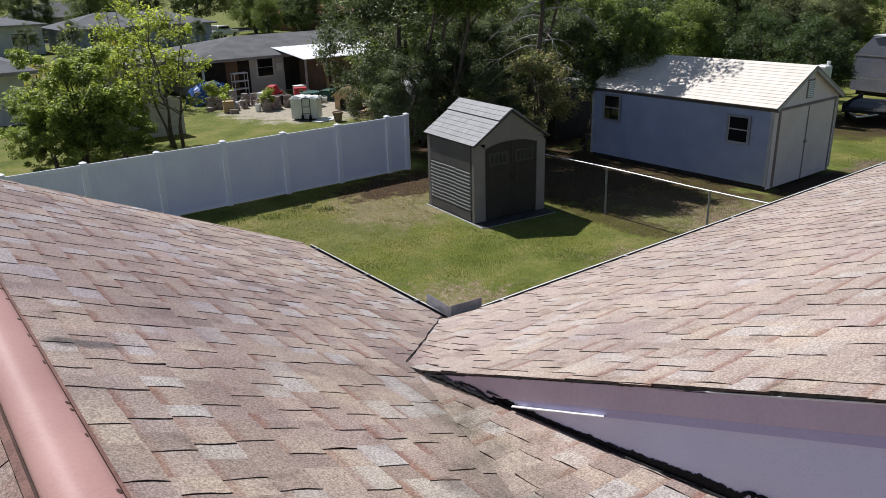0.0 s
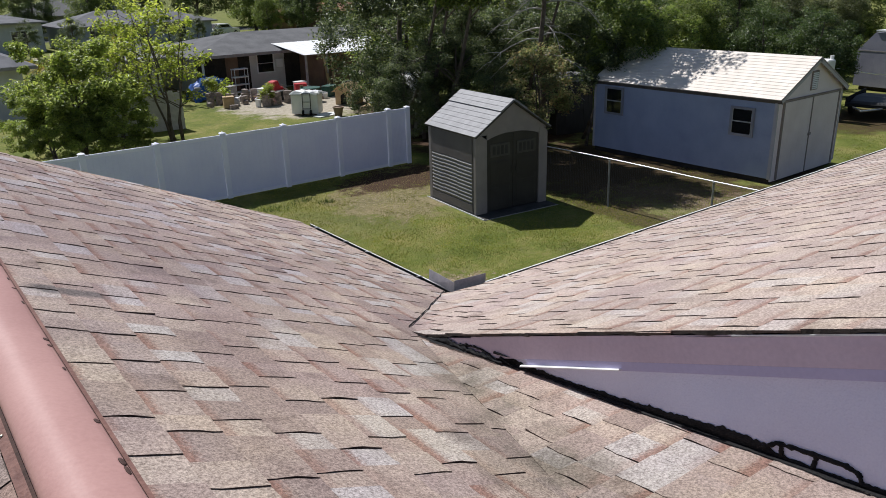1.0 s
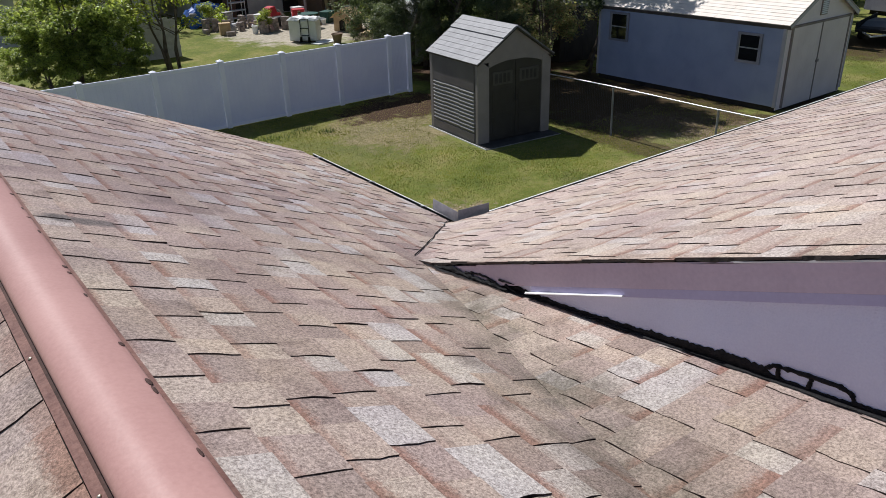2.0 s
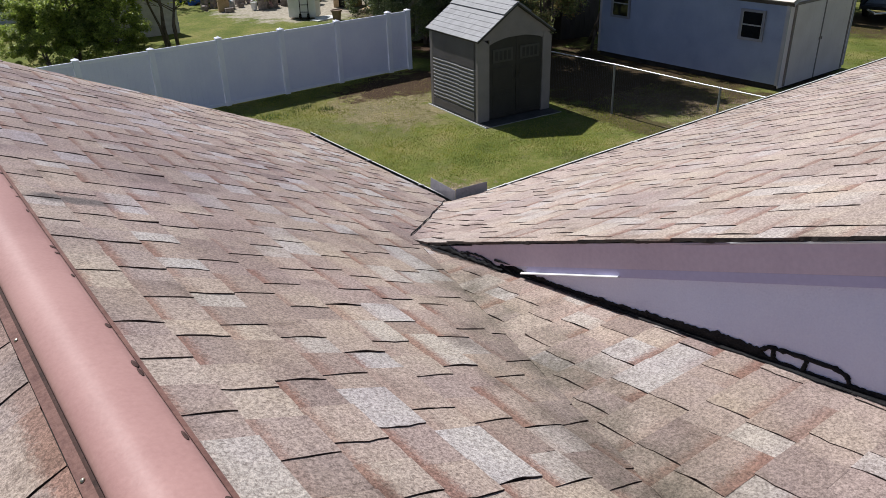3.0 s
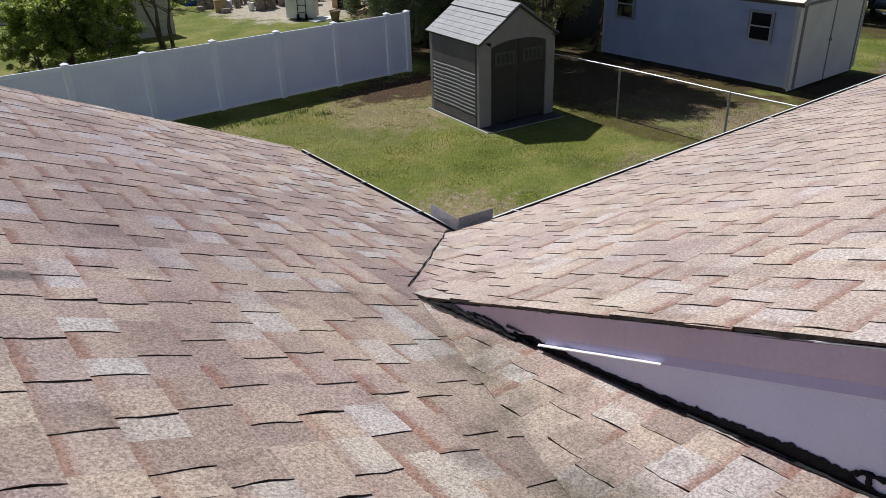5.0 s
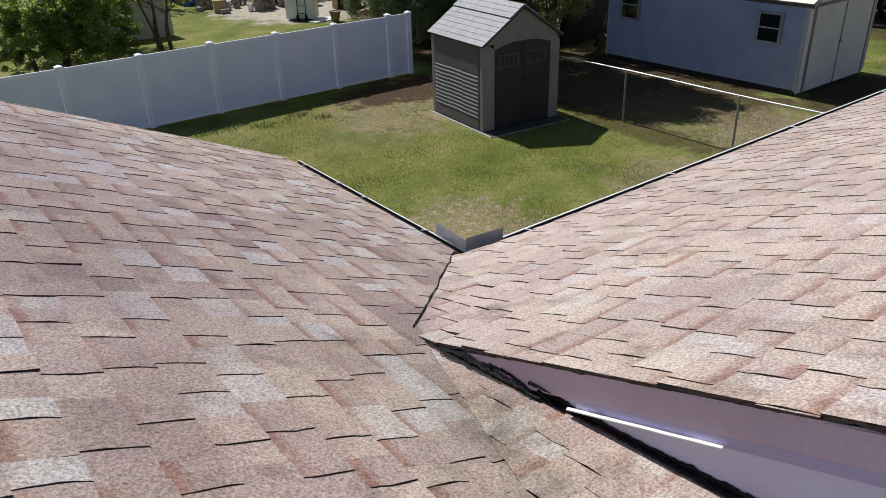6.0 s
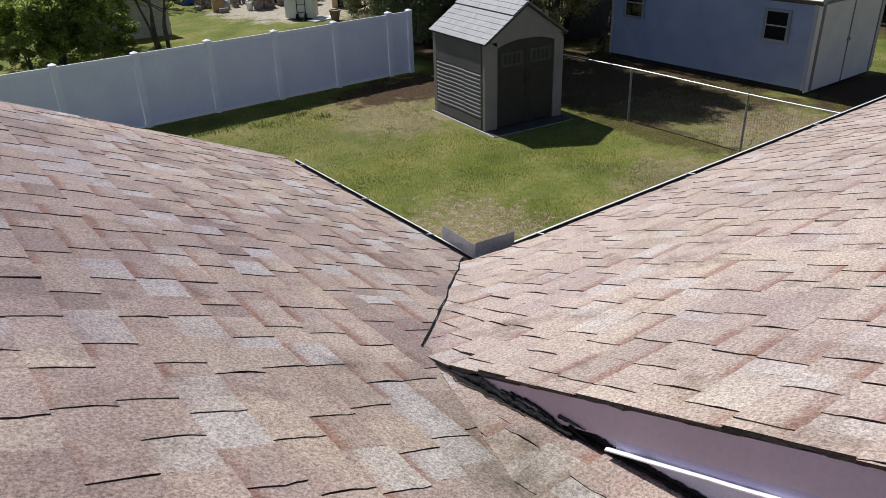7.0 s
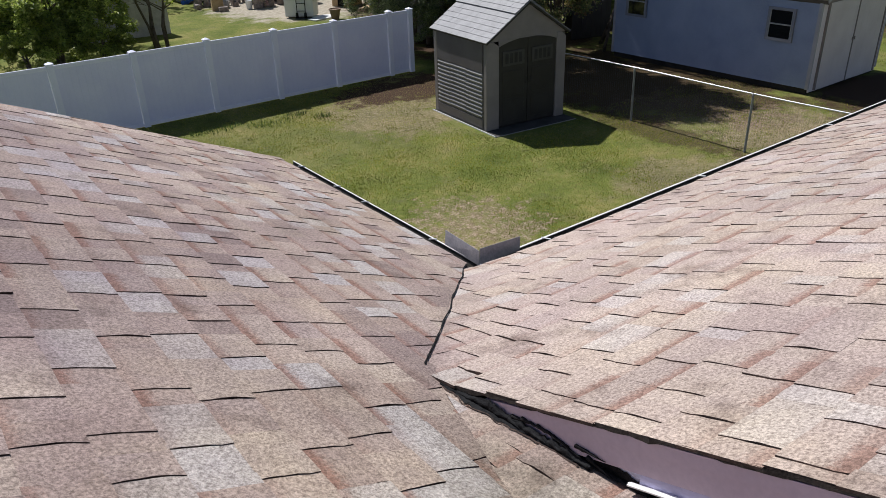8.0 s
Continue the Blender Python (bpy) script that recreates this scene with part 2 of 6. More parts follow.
M["vinyl"] = plain("vinyl", (0.78, 0.79, 0.91), (0.85, 0.86, 0.95), 1.3, 50, 0.38, 0.0006, 0.0, 0.45)
M["vinyl_board"] = plain("vinyl_board", (0.70, 0.71, 0.875), (0.78, 0.79, 0.92), 1.3, 50, 0.4, 0.0006, 0.0, 0.45)
M["shed_wall"] = plain("shed_wall", (0.098, 0.088, 0.088), (0.125, 0.113, 0.112), 2.5, 110, 0.5, 0.0015)
M["shed_trim"] = plain("shed_trim", (0.20, 0.178, 0.172), (0.245, 0.22, 0.21), 2.5, 110, 0.5, 0.0015)
# slats coloured lighter than the wall so that they look sunlit
M["shed_louvre_lit"] = plain("shed_louvre_lit", (0.20, 0.193, 0.19), (0.25, 0.242, 0.238), 2.5, 110, 0.45, 0.0015)
M["shed_door"] = plain("shed_door", (0.024, 0.022, 0.020), (0.036, 0.033, 0.030), 2.5, 110, 0.5, 0.0015)
M["shed_roof"] = plain("shed_roof", (0.14, 0.14, 0.155), (0.205, 0.205, 0.222), 3.5, 60, 0.5, 0.002)
M["concrete"] = plain("concrete", (0.22, 0.21, 0.195), (0.34, 0.33, 0.31), 3, 60, 0.85, 0.002)
# the outbuilding's siding is coloured darker and bluer for its skylit shade
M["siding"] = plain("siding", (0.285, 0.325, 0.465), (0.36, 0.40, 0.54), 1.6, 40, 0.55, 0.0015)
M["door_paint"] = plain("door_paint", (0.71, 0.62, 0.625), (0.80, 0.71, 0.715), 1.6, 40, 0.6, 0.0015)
M["trim_paint"] = plain("trim_paint", (0.235, 0.21, 0.215), (0.31, 0.285, 0.285), 2.5, 50, 0.55, 0.001)
M["window_trim"] = plain("window_trim", (0.215, 0.215, 0.255), (0.29, 0.29, 0.33), 2.5, 50, 0.55, 0.001)
M["corner_paint"] = plain("corner_paint", (0.40, 0.385, 0.43), (0.50, 0.48, 0.52), 2.5, 50, 0.55, 0.001)
# eave trim in near-black grey, for the shadow along the eave
M["eave_shade"] = plain("eave_shade", (0.075, 0.066, 0.066), (0.13, 0.115, 0.112), 2.5, 50, 0.6, 0.001)
# violet-grey of the white mobile home, with its shade put into the colour
M["home_shade"] = plain("home_shade", (0.21, 0.205, 0.265), (0.28, 0.275, 0.34), 1.5, 30, 0.6, 0.001)
# the same building's front, coloured paler to look more strongly lit
M["front_lit"] = plain("front_lit", (0.77, 0.68, 0.71), (0.86, 0.77, 0.80), 1.6, 40, 0.6, 0.0015)
M["door_edge"] = plain("door_edge", (0.20, 0.165, 0.155), (0.30, 0.25, 0.24), 2.5, 50, 0.7, 0.001)
M["white_paint"] = plain("white_paint", (0.70, 0.70, 0.70), (0.80, 0.80, 0.79), 2.0, 60, 0.5, 0.001)
M["light_roof"] = plain("light_roof", (0.72, 0.64, 0.565), (0.82, 0.745, 0.67), 2.5, 70, 0.75, 0.002)
M["sash"] = plain("sash", (0.34, 0.33, 0.33), (0.46, 0.45, 0.44), 3, 60, 0.5, 0.001)
M["shed_vent"] = plain("shed_vent", (0.048, 0.045, 0.042), (0.062, 0.058, 0.054), 3, 90, 0.5)
M["grey_roof"] = plain("grey_roof", (0.10, 0.10, 0.105), (0.16, 0.16, 0.165), 1.1, 25, 0.95, 0.004, 0.0, 0.15)
M["pale_roof"] = plain("pale_roof", (0.24, 0.24, 0.255), (0.34, 0.34, 0.36), 1.1, 25, 0.95, 0.004, 0.0, 0.08)
M["mid_roof"] = plain("mid_roof", (0.13, 0.13, 0.14), (0.20, 0.20, 0.212), 1.1, 25, 0.95, 0.004, 0.0, 0.08)
M["red_roof"] = plain("red_roof", (0.20, 0.09, 0.06), (0.30, 0.14, 0.09), 1.1, 25, 0.85, 0.004)
M["brown_wall"] = plain("brown_wall", (0.16, 0.10, 0.07), (0.24, 0.15, 0.10), 1.5, 30, 0.85, 0.003)
M["block_wall"] = plain("block_wall", (0.52, 0.51, 0.50), (0.64, 0.63, 0.61), 1.5, 30, 0.85, 0.003)
# near black, standing in for shade inside openings and under buildings
M["dark_inside"] = plain("dark_inside", (0.02, 0.018, 0.016), (0.05, 0.042, 0.036), 2, 20, 0.9)
M["wood_grey"] = plain("wood_grey", (0.24, 0.225, 0.215), (0.40, 0.385, 0.37), 4, 50, 0.85, 0.003)
M["plank_pale"] = plain("plank_pale", (0.40, 0.385, 0.40), (0.56, 0.54, 0.55), 4, 50, 0.85, 0.003)
M["wood_tan"] = plain("wood_tan", (0.38, 0.26, 0.14), (0.50, 0.36, 0.21), 4, 50, 0.75, 0.002)
M["bark"] = plain("bark", (0.07, 0.055, 0.045), (0.16, 0.13, 0.11), 6, 60, 0.95, 0.012)
M["bark_pale"] = plain("bark_pale", (0.32, 0.30, 0.28), (0.50, 0.48, 0.455), 6, 60, 0.95, 0.006)
M["black"] = plain("black", (0.012, 0.012, 0.012), (0.03, 0.03, 0.03), 5, 60, 0.5)
M["rubber"] = plain("rubber", (0.015, 0.015, 0.015), (0.03, 0.03, 0.03), 5, 60, 0.9, 0.002, 0.0, 0.1)
M["blue"] = plain("blue", (0.02, 0.07, 0.30), (0.04, 0.13, 0.45), 4, 40, 0.45, 0.006)
M["red"] = plain("red", (0.40, 0.02, 0.03), (0.55, 0.05, 0.06), 4, 40, 0.5)
M["green_plastic"] = plain("green_plastic", (0.01, 0.05, 0.04), (0.02, 0.09, 0.07), 4, 40, 0.5)
M["pail_blue"] = plain("pail_blue", (0.14, 0.20, 0.28), (0.22, 0.29, 0.37), 4, 40, 0.5)
M["sack_pale"] = plain("sack_pale", (0.45, 0.43, 0.41), (0.66, 0.64, 0.62), 5, 40, 0.7, 0.01)
M["sack_pink"] = plain("sack_pink", (0.36, 0.22, 0.22), (0.52, 0.35, 0.34), 5, 40, 0.8, 0.01)
M["rubble"] = plain("rubble", (0.17, 0.14, 0.125), (0.36, 0.305, 0.275), 6, 40, 0.9, 0.006)
M["clay"] = plain("clay", (0.22, 0.15, 0.11), (0.32, 0.23, 0.17), 5, 60, 0.8)
M["car_white"] = plain("car_white", (0.84, 0.84, 0.85), (0.88, 0.88, 0.88), 1, 20, 0.25, 0.0002, 0.0, 0.5)
M["road"] = plain("road", (0.05, 0.05, 0.052), (0.09, 0.09, 0.09), 0.8, 20, 0.9, 0.004)
glass = Nodes("glass")
M["glass"] = glass.done((0.012, 0.013, 0.015), 0.06, glass.noise(2.0, 2), 0.0008, 0.0, 0.5)


def leaf_material(name, tones, gloss=0.42, thin=0.5):
    n = Nodes(name)
    rnd = n.node("ShaderNodeNewGeometry").outputs["Random Per Island"]
    col = n.ramp(rnd, [(i / (len(tones) - 1), c) for i, c in enumerate(tones)])
    col = n.mix(1.0, col, n.ramp(n.noise(0.9, 3), [(0.3, (0.48, 0.51, 0.50)), (0.7, (1.34, 1.34, 1.20))]), "MULTIPLY")
    n.done(col, gloss, spec=0.5)
    lit = n.node("ShaderNodeBsdfTranslucent")
    n.link(n.mix(1.0, col, (1.16, 1.22, 0.86), "MULTIPLY"), lit.inputs["Color"])
    both = n.node("ShaderNodeMixShader", Fac=thin)
    n.link(n.bsdf.outputs[0], both.inputs[1]).link(lit.outputs[0], both.inputs[2])
    n.link(both.outputs[0], n.t.nodes["Material Output"].inputs["Surface"])
    return n.mat


M["leaf_dark"] = leaf_material("leaf_dark", [(0.030, 0.058, 0.018), (0.058, 0.100, 0.026), (0.14, 0.18, 0.062), (0.085, 0.12, 0.055)], 0.40, 0.38)
M["leaf_wood"] = leaf_material("leaf_wood", [(0.042, 0.072, 0.030), (0.085, 0.128, 0.050), (0.21, 0.25, 0.095), (0.13, 0.16, 0.078)], 0.42, 0.48)
M["leaf_olive"] = leaf_material("leaf_olive", [(0.065, 0.088, 0.040), (0.12, 0.145, 0.06), (0.23, 0.245, 0.11), (0.16, 0.15, 0.085)], 0.48, 0.34)
M["leaf_oak"] = leaf_material("leaf_oak", [(0.040, 0.064, 0.032), (0.080, 0.112, 0.056), (0.23, 0.255, 0.125), (0.15, 0.17, 0.10)], 0.40, 0.45)
M["leaf_mid"] = leaf_material("leaf_mid", [(0.075, 0.118, 0.030), (0.16, 0.215, 0.050), (0.32, 0.36, 0.11), (0.17, 0.19, 0.085)], 0.42, 0.5)
M["leaf_citrus"] = leaf_material("leaf_citrus", [(0.11, 0.15, 0.04), (0.22, 0.28, 0.065), (0.46, 0.50, 0.15), (0.28, 0.30, 0.10)], 0.34, 0.6)
M["leaf_bright"] = leaf_material("leaf_bright", [(0.20, 0.26, 0.04), (0.32, 0.37, 0.06), (0.46, 0.48, 0.10), (0.28, 0.29, 0.08)], 0.42, 0.6)
M["leaf_rust"] = leaf_material("leaf_rust", [(0.13, 0.17, 0.085), (0.27, 0.31, 0.15), (0.50, 0.50, 0.27), (0.50, 0.31, 0.21), (0.25, 0.29, 0.15)], 0.4, 0.55)
M["leaf_yellow"] = leaf_material("leaf_yellow", [(0.24, 0.29, 0.05), (0.42, 0.38, 0.07), (0.50, 0.34, 0.07), (0.26, 0.30, 0.06)], 0.45, 0.6)
M["straw"] = leaf_material("straw", [(0.26, 0.21, 0.11), (0.34, 0.28, 0.16), (0.40, 0.34, 0.20), (0.22, 0.19, 0.08)], 0.7)
M["wire"] = plain("wire", (0.11, 0.11, 0.112), (0.17, 0.17, 0.172), 9, 120, 0.5)
M["blade"] = leaf_material("blade", [(0.103, 0.135, 0.015), (0.178, 0.209, 0.024), (0.26, 0.272, 0.043), (0.375, 0.30, 0.11), (0.138, 0.169, 0.022)], 0.6)


def ground_material():
    n = Nodes("lawn")
    sep = n.node("ShaderNodeSeparateXYZ")
    n.link(n.place(), sep.inputs[0])
    x, y = sep.outputs[0], sep.outputs[1]
    grass = n.ramp(n.math("ADD", n.math("ADD", n.math("MULTIPLY", n.noise(0.7, 5), 0.4), n.math("MULTIPLY", n.noise(6.5, 4, 0.65), 0.25)), n.math("MULTIPLY", n.noise(38, 4, 0.7), 0.35)),
                   [(0.39, (0.066, 0.092, 0.017)), (0.5, (0.136, 0.158, 0.032)), (0.61, (0.26, 0.225, 0.083))])
    soil = n.ramp(n.noise(9, 5), [(0.35, (0.10, 0.075, 0.05)), (0.65, (0.24, 0.19, 0.13))])
    sand = n.ramp(n.noise(6, 5), [(0.35, (0.30, 0.26, 0.20)), (0.65, (0.46, 0.41, 0.33))])
    straw = n.ramp(n.math("ADD", n.math("MULTIPLY", n.noise(24, 5, 0.75), 0.6), n.math("MULTIPLY", n.noise(7, 4, 0.7), 0.4)), [(0.38, (0.08, 0.06, 0.035)), (0.49, (0.235, 0.172, 0.115)), (0.60, (0.46, 0.35, 0.275))])
    # leaf litter, darkened further to carry the deep tree shade
    litter = n.ramp(n.noise(30, 4), [(0.38, (0.024, 0.015, 0.010)), (0.62, (0.095, 0.055, 0.032))])

    def spot(cx, cy, rx, ry, wob=1.0, scale=1.3):
        """1 inside an uneven oval patch, 0 outside."""
        dx = n.math("DIVIDE", n.math("SUBTRACT", x, cx), rx)
        dy = n.math("DIVIDE", n.math("SUBTRACT", y, cy), ry)
        d = n.math("ADD", n.math("MULTIPLY", dx, dx), n.math("MULTIPLY", dy, dy))
        d = n.math("ADD", d, n.math("MULTIPLY", n.math("SUBTRACT", n.noise(scale, 5, 0.7), 0.5), 3.0 * wob))
        return n.ramp(d, [(0.55, (1, 1, 1)), (1.0, (0, 0, 0))])

    col = grass
    bare = n.ramp(n.noise(1.6, 6, 0.75), [(0.52, (0, 0, 0)), (0.66, (1, 1, 1))])
    col = n.mix(n.math("MULTIPLY", bare, 0.28), col, soil)
    col = n.mix(n.math("MULTIPLY", n.math("MULTIPLY", spot(8.4, 10.2, 1.15, 1.4, 1.9, 3.6), n.ramp(n.noise(6.0, 5, 0.7), [(0.40, (0.25, 0.25, 0.25)), (0.56, (1, 1, 1))])), 0.85), col, straw)
    col = n.mix(n.math("MULTIPLY", spot(10.9, 16.6, 1.7, 2.0, 1.4, 1.8), 0.5), col, straw)
    col = n.mix(n.math("MULTIPLY", spot(8.5, 16.6, 4.5, 2.6, 1.3, 1.1), 0.15), col, straw)
    col = n.mix(n.math("MULTIPLY", spot(12.6, 9.0, 1.6, 1.6, 1.0, 1.8), 0.5), col, straw)
    col = n.mix(spot(12.7, 18.4, 2.6, 1.4, 1.2, 2.0), col, litter)
    col = n.mix(n.math("MULTIPLY", spot(17.6, 15.0, 3.4, 5.6, 1.0), 0.92), col, litter)
    col = n.mix(n.math("MULTIPLY", spot(16.6, 8.6, 2.4, 2.8, 1.4, 2.2), 0.6), col, straw)
    col = n.mix(n.math("MULTIPLY", spot(16.2, 11.2, 2.2, 2.6, 1.6, 2.6), 0.2), col, straw)
    col = n.mix(n.math("MULTIPLY", spot(14.5, 11.6, 0.6, 2.6, 1.2, 3.0), 0.7), col, litter)
    col = n.mix(spot(17.5, 34.0, 4.2, 5.0, 0.8), col, sand)
    col = n.mix(spot(21.0, 29.0, 3.5, 4.0, 0.8), col, litter)
    # dark patch painted for the shade band by the trailer
    col = n.mix(n.math("MULTIPLY", spot(31.0, 13.3, 4.0, 1.9, 0.8), 0.9), col, litter)
    col = n.mix(spot(24.5, 9.0, 1.6, 1.8, 0.8), col, soil)
    # dark ground before the doors, deepened for the building's shadow
    col = n.mix(n.math("MULTIPLY", spot(21.0, 8.2, 3.4, 2.2, 0.9), 0.85), col, litter)
    col = n.mix(spot(21.3, 9.6, 2.7, 1.5, 0.6, 1.8), col, litter)
    # litter that also darkens the shaded ground under the trees
    col = n.mix(spot(19.5, 21.5, 5.0, 3.2, 0.7), col, litter)
    return n.done(col, 0.95, n.noise(45, 4), 0.02, spec=0.15)


M["lawn"] = ground_material()

# ---- ground ----
ground = part("ground", Geo().add([(-1500, -1500, 0), (1500, -1500, 0), (1500, 1500, 0), (-1500, 1500, 0)], [(0, 1, 2, 3)]), M["lawn"])
tagged(ground, "patchy green lawn with bare soil and leaf litter", "lawn", kind="structure")
road = part("road", Geo().box(-60, 160, 97.5, 104, 0.004, 0.02), M["road"])
tagged(road, "grey asphalt street beyond the gardens", "road", kind="structure")

# ---- the roof's planes ----
A0, A1 = 4.857, 0.4435            # slope falling towards +x
B0, B1 = 5.076, 0.397             # wing slope falling towards +y
RIDGE_X, EAVE_X, RAKE_Y = 0.41, 3.40, 6.77
EAVE_Y, WALL_X, RAKE_X = 4.30, 2.22, 2.193
WING_END, WING_RIDGE_Y, BACK_Y = 12.6, -0.6, -4.6


def z_main(x, y):
    return A0 - A1 * abs(x - RIDGE_X) - A1 * RIDGE_X


def z_wing(x, y):
    """The wing's slope, lifted a little where it is dressed over the valley."""
    d = max(0.0, (x - 2.222 - (y - 3.195) * 0.9563) * 0.72)
    lift = max(0.0, 0.062 - 0.0245 * (x - 2.222)) * math.exp(-d / (0.09 + 0.15 * min(1.0, max(0.0, (x - 2.2) / 0.5))))
    return B0 - B1 * y + max(lift, rake_lift(y) * math.exp(-max(0.0, x - 2.2) / 0.22))


def rake_lift(y):
    """The courses rise a little towards the rake."""
    return min(0.034, max(0.0, 0.018 + 0.013 * (y - 2.0)))


def z_rake(y):
    return B0 - B1 * y + rake_lift(y)


def z_cricket(x, y):
    return 4.442 - 0.05 * x - 0.145 * y


def crease_x(y):
    return 1.0546 + 0.3685 * y


# ---- house ----
house = thing("house", (0, 0, 0), "single-storey house with a weathered tan shingle roof and lilac walls", "house")
g = Geo()
g.box(-2.2, 3.0, BACK_Y, 6.35, 0, 3.28)
g.box(3.0, WING_END - 0.4, -4.8, 3.9, 0, 3.28)
part("wall", g, M["stucco"], house, "lilac painted stucco wall")
g = Geo()
g.prism([(-2.2, 6.35, 3.28), (3.0, 6.35, 3.28), (RIDGE_X, 6.35, z_main(RIDGE_X, 0) - 0.09)], (0, -0.15, 0))
part("gable_end", g, M["stucco"], house)
# gable wall of the wing, standing on the main roof
ring = [(WALL_X, y, z) for y, z in ((3.14, z_wing(2.3, 3.14) - 0.10), (WING_RIDGE_Y, B0 - B1 * WING_RIDGE_Y - 0.06), (BACK_Y, B0 - B1 * (2 * WING_RIDGE_Y - BACK_Y) - 0.06), (BACK_Y, 3.2), (3.14, 3.2))]
part("gable_wall", Geo().prism(ring, (0.14, 0, 0)), M["stucco"], house, "lilac painted wall above the roof")
part("cricket_end", Geo().prism([(crease_x(-1.69), -1.69, z_cricket(0.43, -1.69) - 0.012), (WALL_X, -1.69, z_cricket(WALL_X, -1.69) - 0.012), (WALL_X, -1.69, 3.86)], (0, 0.02, 0)), M["stucco"], house)
# rake board and its lower lip
def rake_band(name, x0, x1, up, down, y_low, y_high, mat, label="", bevel=0.0):
    bend = [y_low, 1.6, 0.615, y_high]
    ring = [(x0, y, z_rake(y) - up) for y in bend] + [(x0, y, z_rake(y) - down) for y in reversed(bend)]
    return part(name, Geo().prism(ring, (x1 - x0, 0, 0)), mat, house, label, bevel)


rake_band("rake_board", 2.200, 2.218, 0.020, 0.119, 2.86, WING_RIDGE_Y, M["fascia"], "mauve painted rake board")
rake_band("rake_trim", 2.1965, 2.1997, 0.013, 0.052, 2.66, WING_RIDGE_Y, M["fascia"])
rake_band("rake_drip_edge", 2.1935, 2.1962, 0.013, 0.019, 1.40, WING_RIDGE_Y, M["white_metal"], "white metal drip edge under the shingles")
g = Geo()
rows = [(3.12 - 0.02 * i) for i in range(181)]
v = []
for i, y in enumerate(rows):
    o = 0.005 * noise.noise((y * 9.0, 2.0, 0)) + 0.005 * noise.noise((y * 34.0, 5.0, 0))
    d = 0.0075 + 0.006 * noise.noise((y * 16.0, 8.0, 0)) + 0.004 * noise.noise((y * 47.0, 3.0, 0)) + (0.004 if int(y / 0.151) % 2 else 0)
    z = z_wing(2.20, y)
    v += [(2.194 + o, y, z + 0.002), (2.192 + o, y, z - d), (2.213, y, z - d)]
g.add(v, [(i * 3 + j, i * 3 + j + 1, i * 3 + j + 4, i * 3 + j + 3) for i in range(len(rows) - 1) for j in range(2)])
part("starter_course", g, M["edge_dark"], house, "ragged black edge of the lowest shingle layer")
# this band carries the shade along the ledge in its colour
rake_band("rake_lip", 2.2004, 2.2185, 0.1195, 0.155, 2.30, WING_RIDGE_Y, M["lip_shade"], "lower edge of the rake board, coloured blue-violet for shade")
# white strip added only where the ledge catches the sun
rows = [2.322 - 0.512 * i / 12 for i in range(13)]
v = []
for i, y in enumerate(rows):
    z, w = z_rake(y) - 0.142 - 0.0015 * noise.noise((y * 12.0, 1.0, 0)), 0.0062 * (1.0 - 0.35 * i / 12) * (1.0 + 0.5 * noise.noise((y * 31.0, 6.0, 0)))
    v += [(2.1875, y, z), (2.1875 - w, y, z - 0.005), (2.1875 - w, y, z - 0.009), (2.1998, y, z - 0.007)]
g = Geo().add(v, [(i * 4 + j, i * 4 + (j + 1) % 4, i * 4 + 4 + (j + 1) % 4, i * 4 + 4 + j) for i in range(12) for j in range(4)] + [(3, 2, 1, 0), (48, 49, 50, 51)])
part("flashing_strip", g, M["white_metal"], house, "white metal flashing strip, built only along the ledge's sunlit stretch")

# decks under the shingles
deck = []
for name, ring in (
    ("main", [(RIDGE_X, BACK_Y), (RIDGE_X, RAKE_Y - 0.01), (EAVE_X - 0.02, RAKE_Y - 0.01), (EAVE_X - 0.02, EAVE_Y), (2.25, 3.19), (2.25, BACK_Y)]),
    ("far", [(RIDGE_X, RAKE_Y - 0.01), (RIDGE_X, BACK_Y), (-2.6, BACK_Y), (-2.6, RAKE_Y - 0.01)]),
    ("wing", [(EAVE_X - 0.03, EAVE_Y - 0.02), (WING_END, EAVE_Y - 0.02), (WING_END, WING_RIDGE_Y), (2.206, WING_RIDGE_Y), (2.206, 3.10)]),
    ("wing_back", [(2.20, WING_RIDGE_Y), (WING_END, WING_RIDGE_Y), (WING_END, -5.2), (2.20, -5.2)]),
    ("cricket", [(crease_x(-1.7), -1.7), (WALL_X, -1.7), (WALL_X, 3.1)]),
):
    f = {"main": z_main, "far": z_main, "wing": lambda x, y: B0 - B1 * y, "wing_back": lambda x, y: B0 - B1 * (2 * WING_RIDGE_Y - y), "cricket": z_cricket}[name]
    g = Geo().prism([(x, y, f(x, y) - 0.006) for x, y in ring], (0, 0, -0.02 if name != "cricket" else -0.012))
    deck.append(part("roof_slope", g, M["deck"], house, "weathered tan asphalt shingle slope"))
slope_main, slope_far, slope_wing, slope_back, slope_cricket = deck
# eave boards, soffits and gable boards
g = Geo().box(EAVE_X - 0.045, EAVE_X - 0.02, EAVE_Y, RAKE_Y - 0.02, 3.18, 3.345)
part("eave_board", g, M["white_paint"], house)
part("eave_board", Geo().box(EAVE_X, WING_END, EAVE_Y - 0.045, EAVE_Y - 0.02, 3.18, 3.345), M["white_paint"], house)
g = Geo().box(3.0, EAVE_X - 0.045, 3.9, RAKE_Y - 0.05, 3.18, 3.2)
g.box(EAVE_X - 0.045, WING_END, 3.9, EAVE_Y - 0.045, 3.18, 3.2)
part("soffit", g, M["soffit"], house)
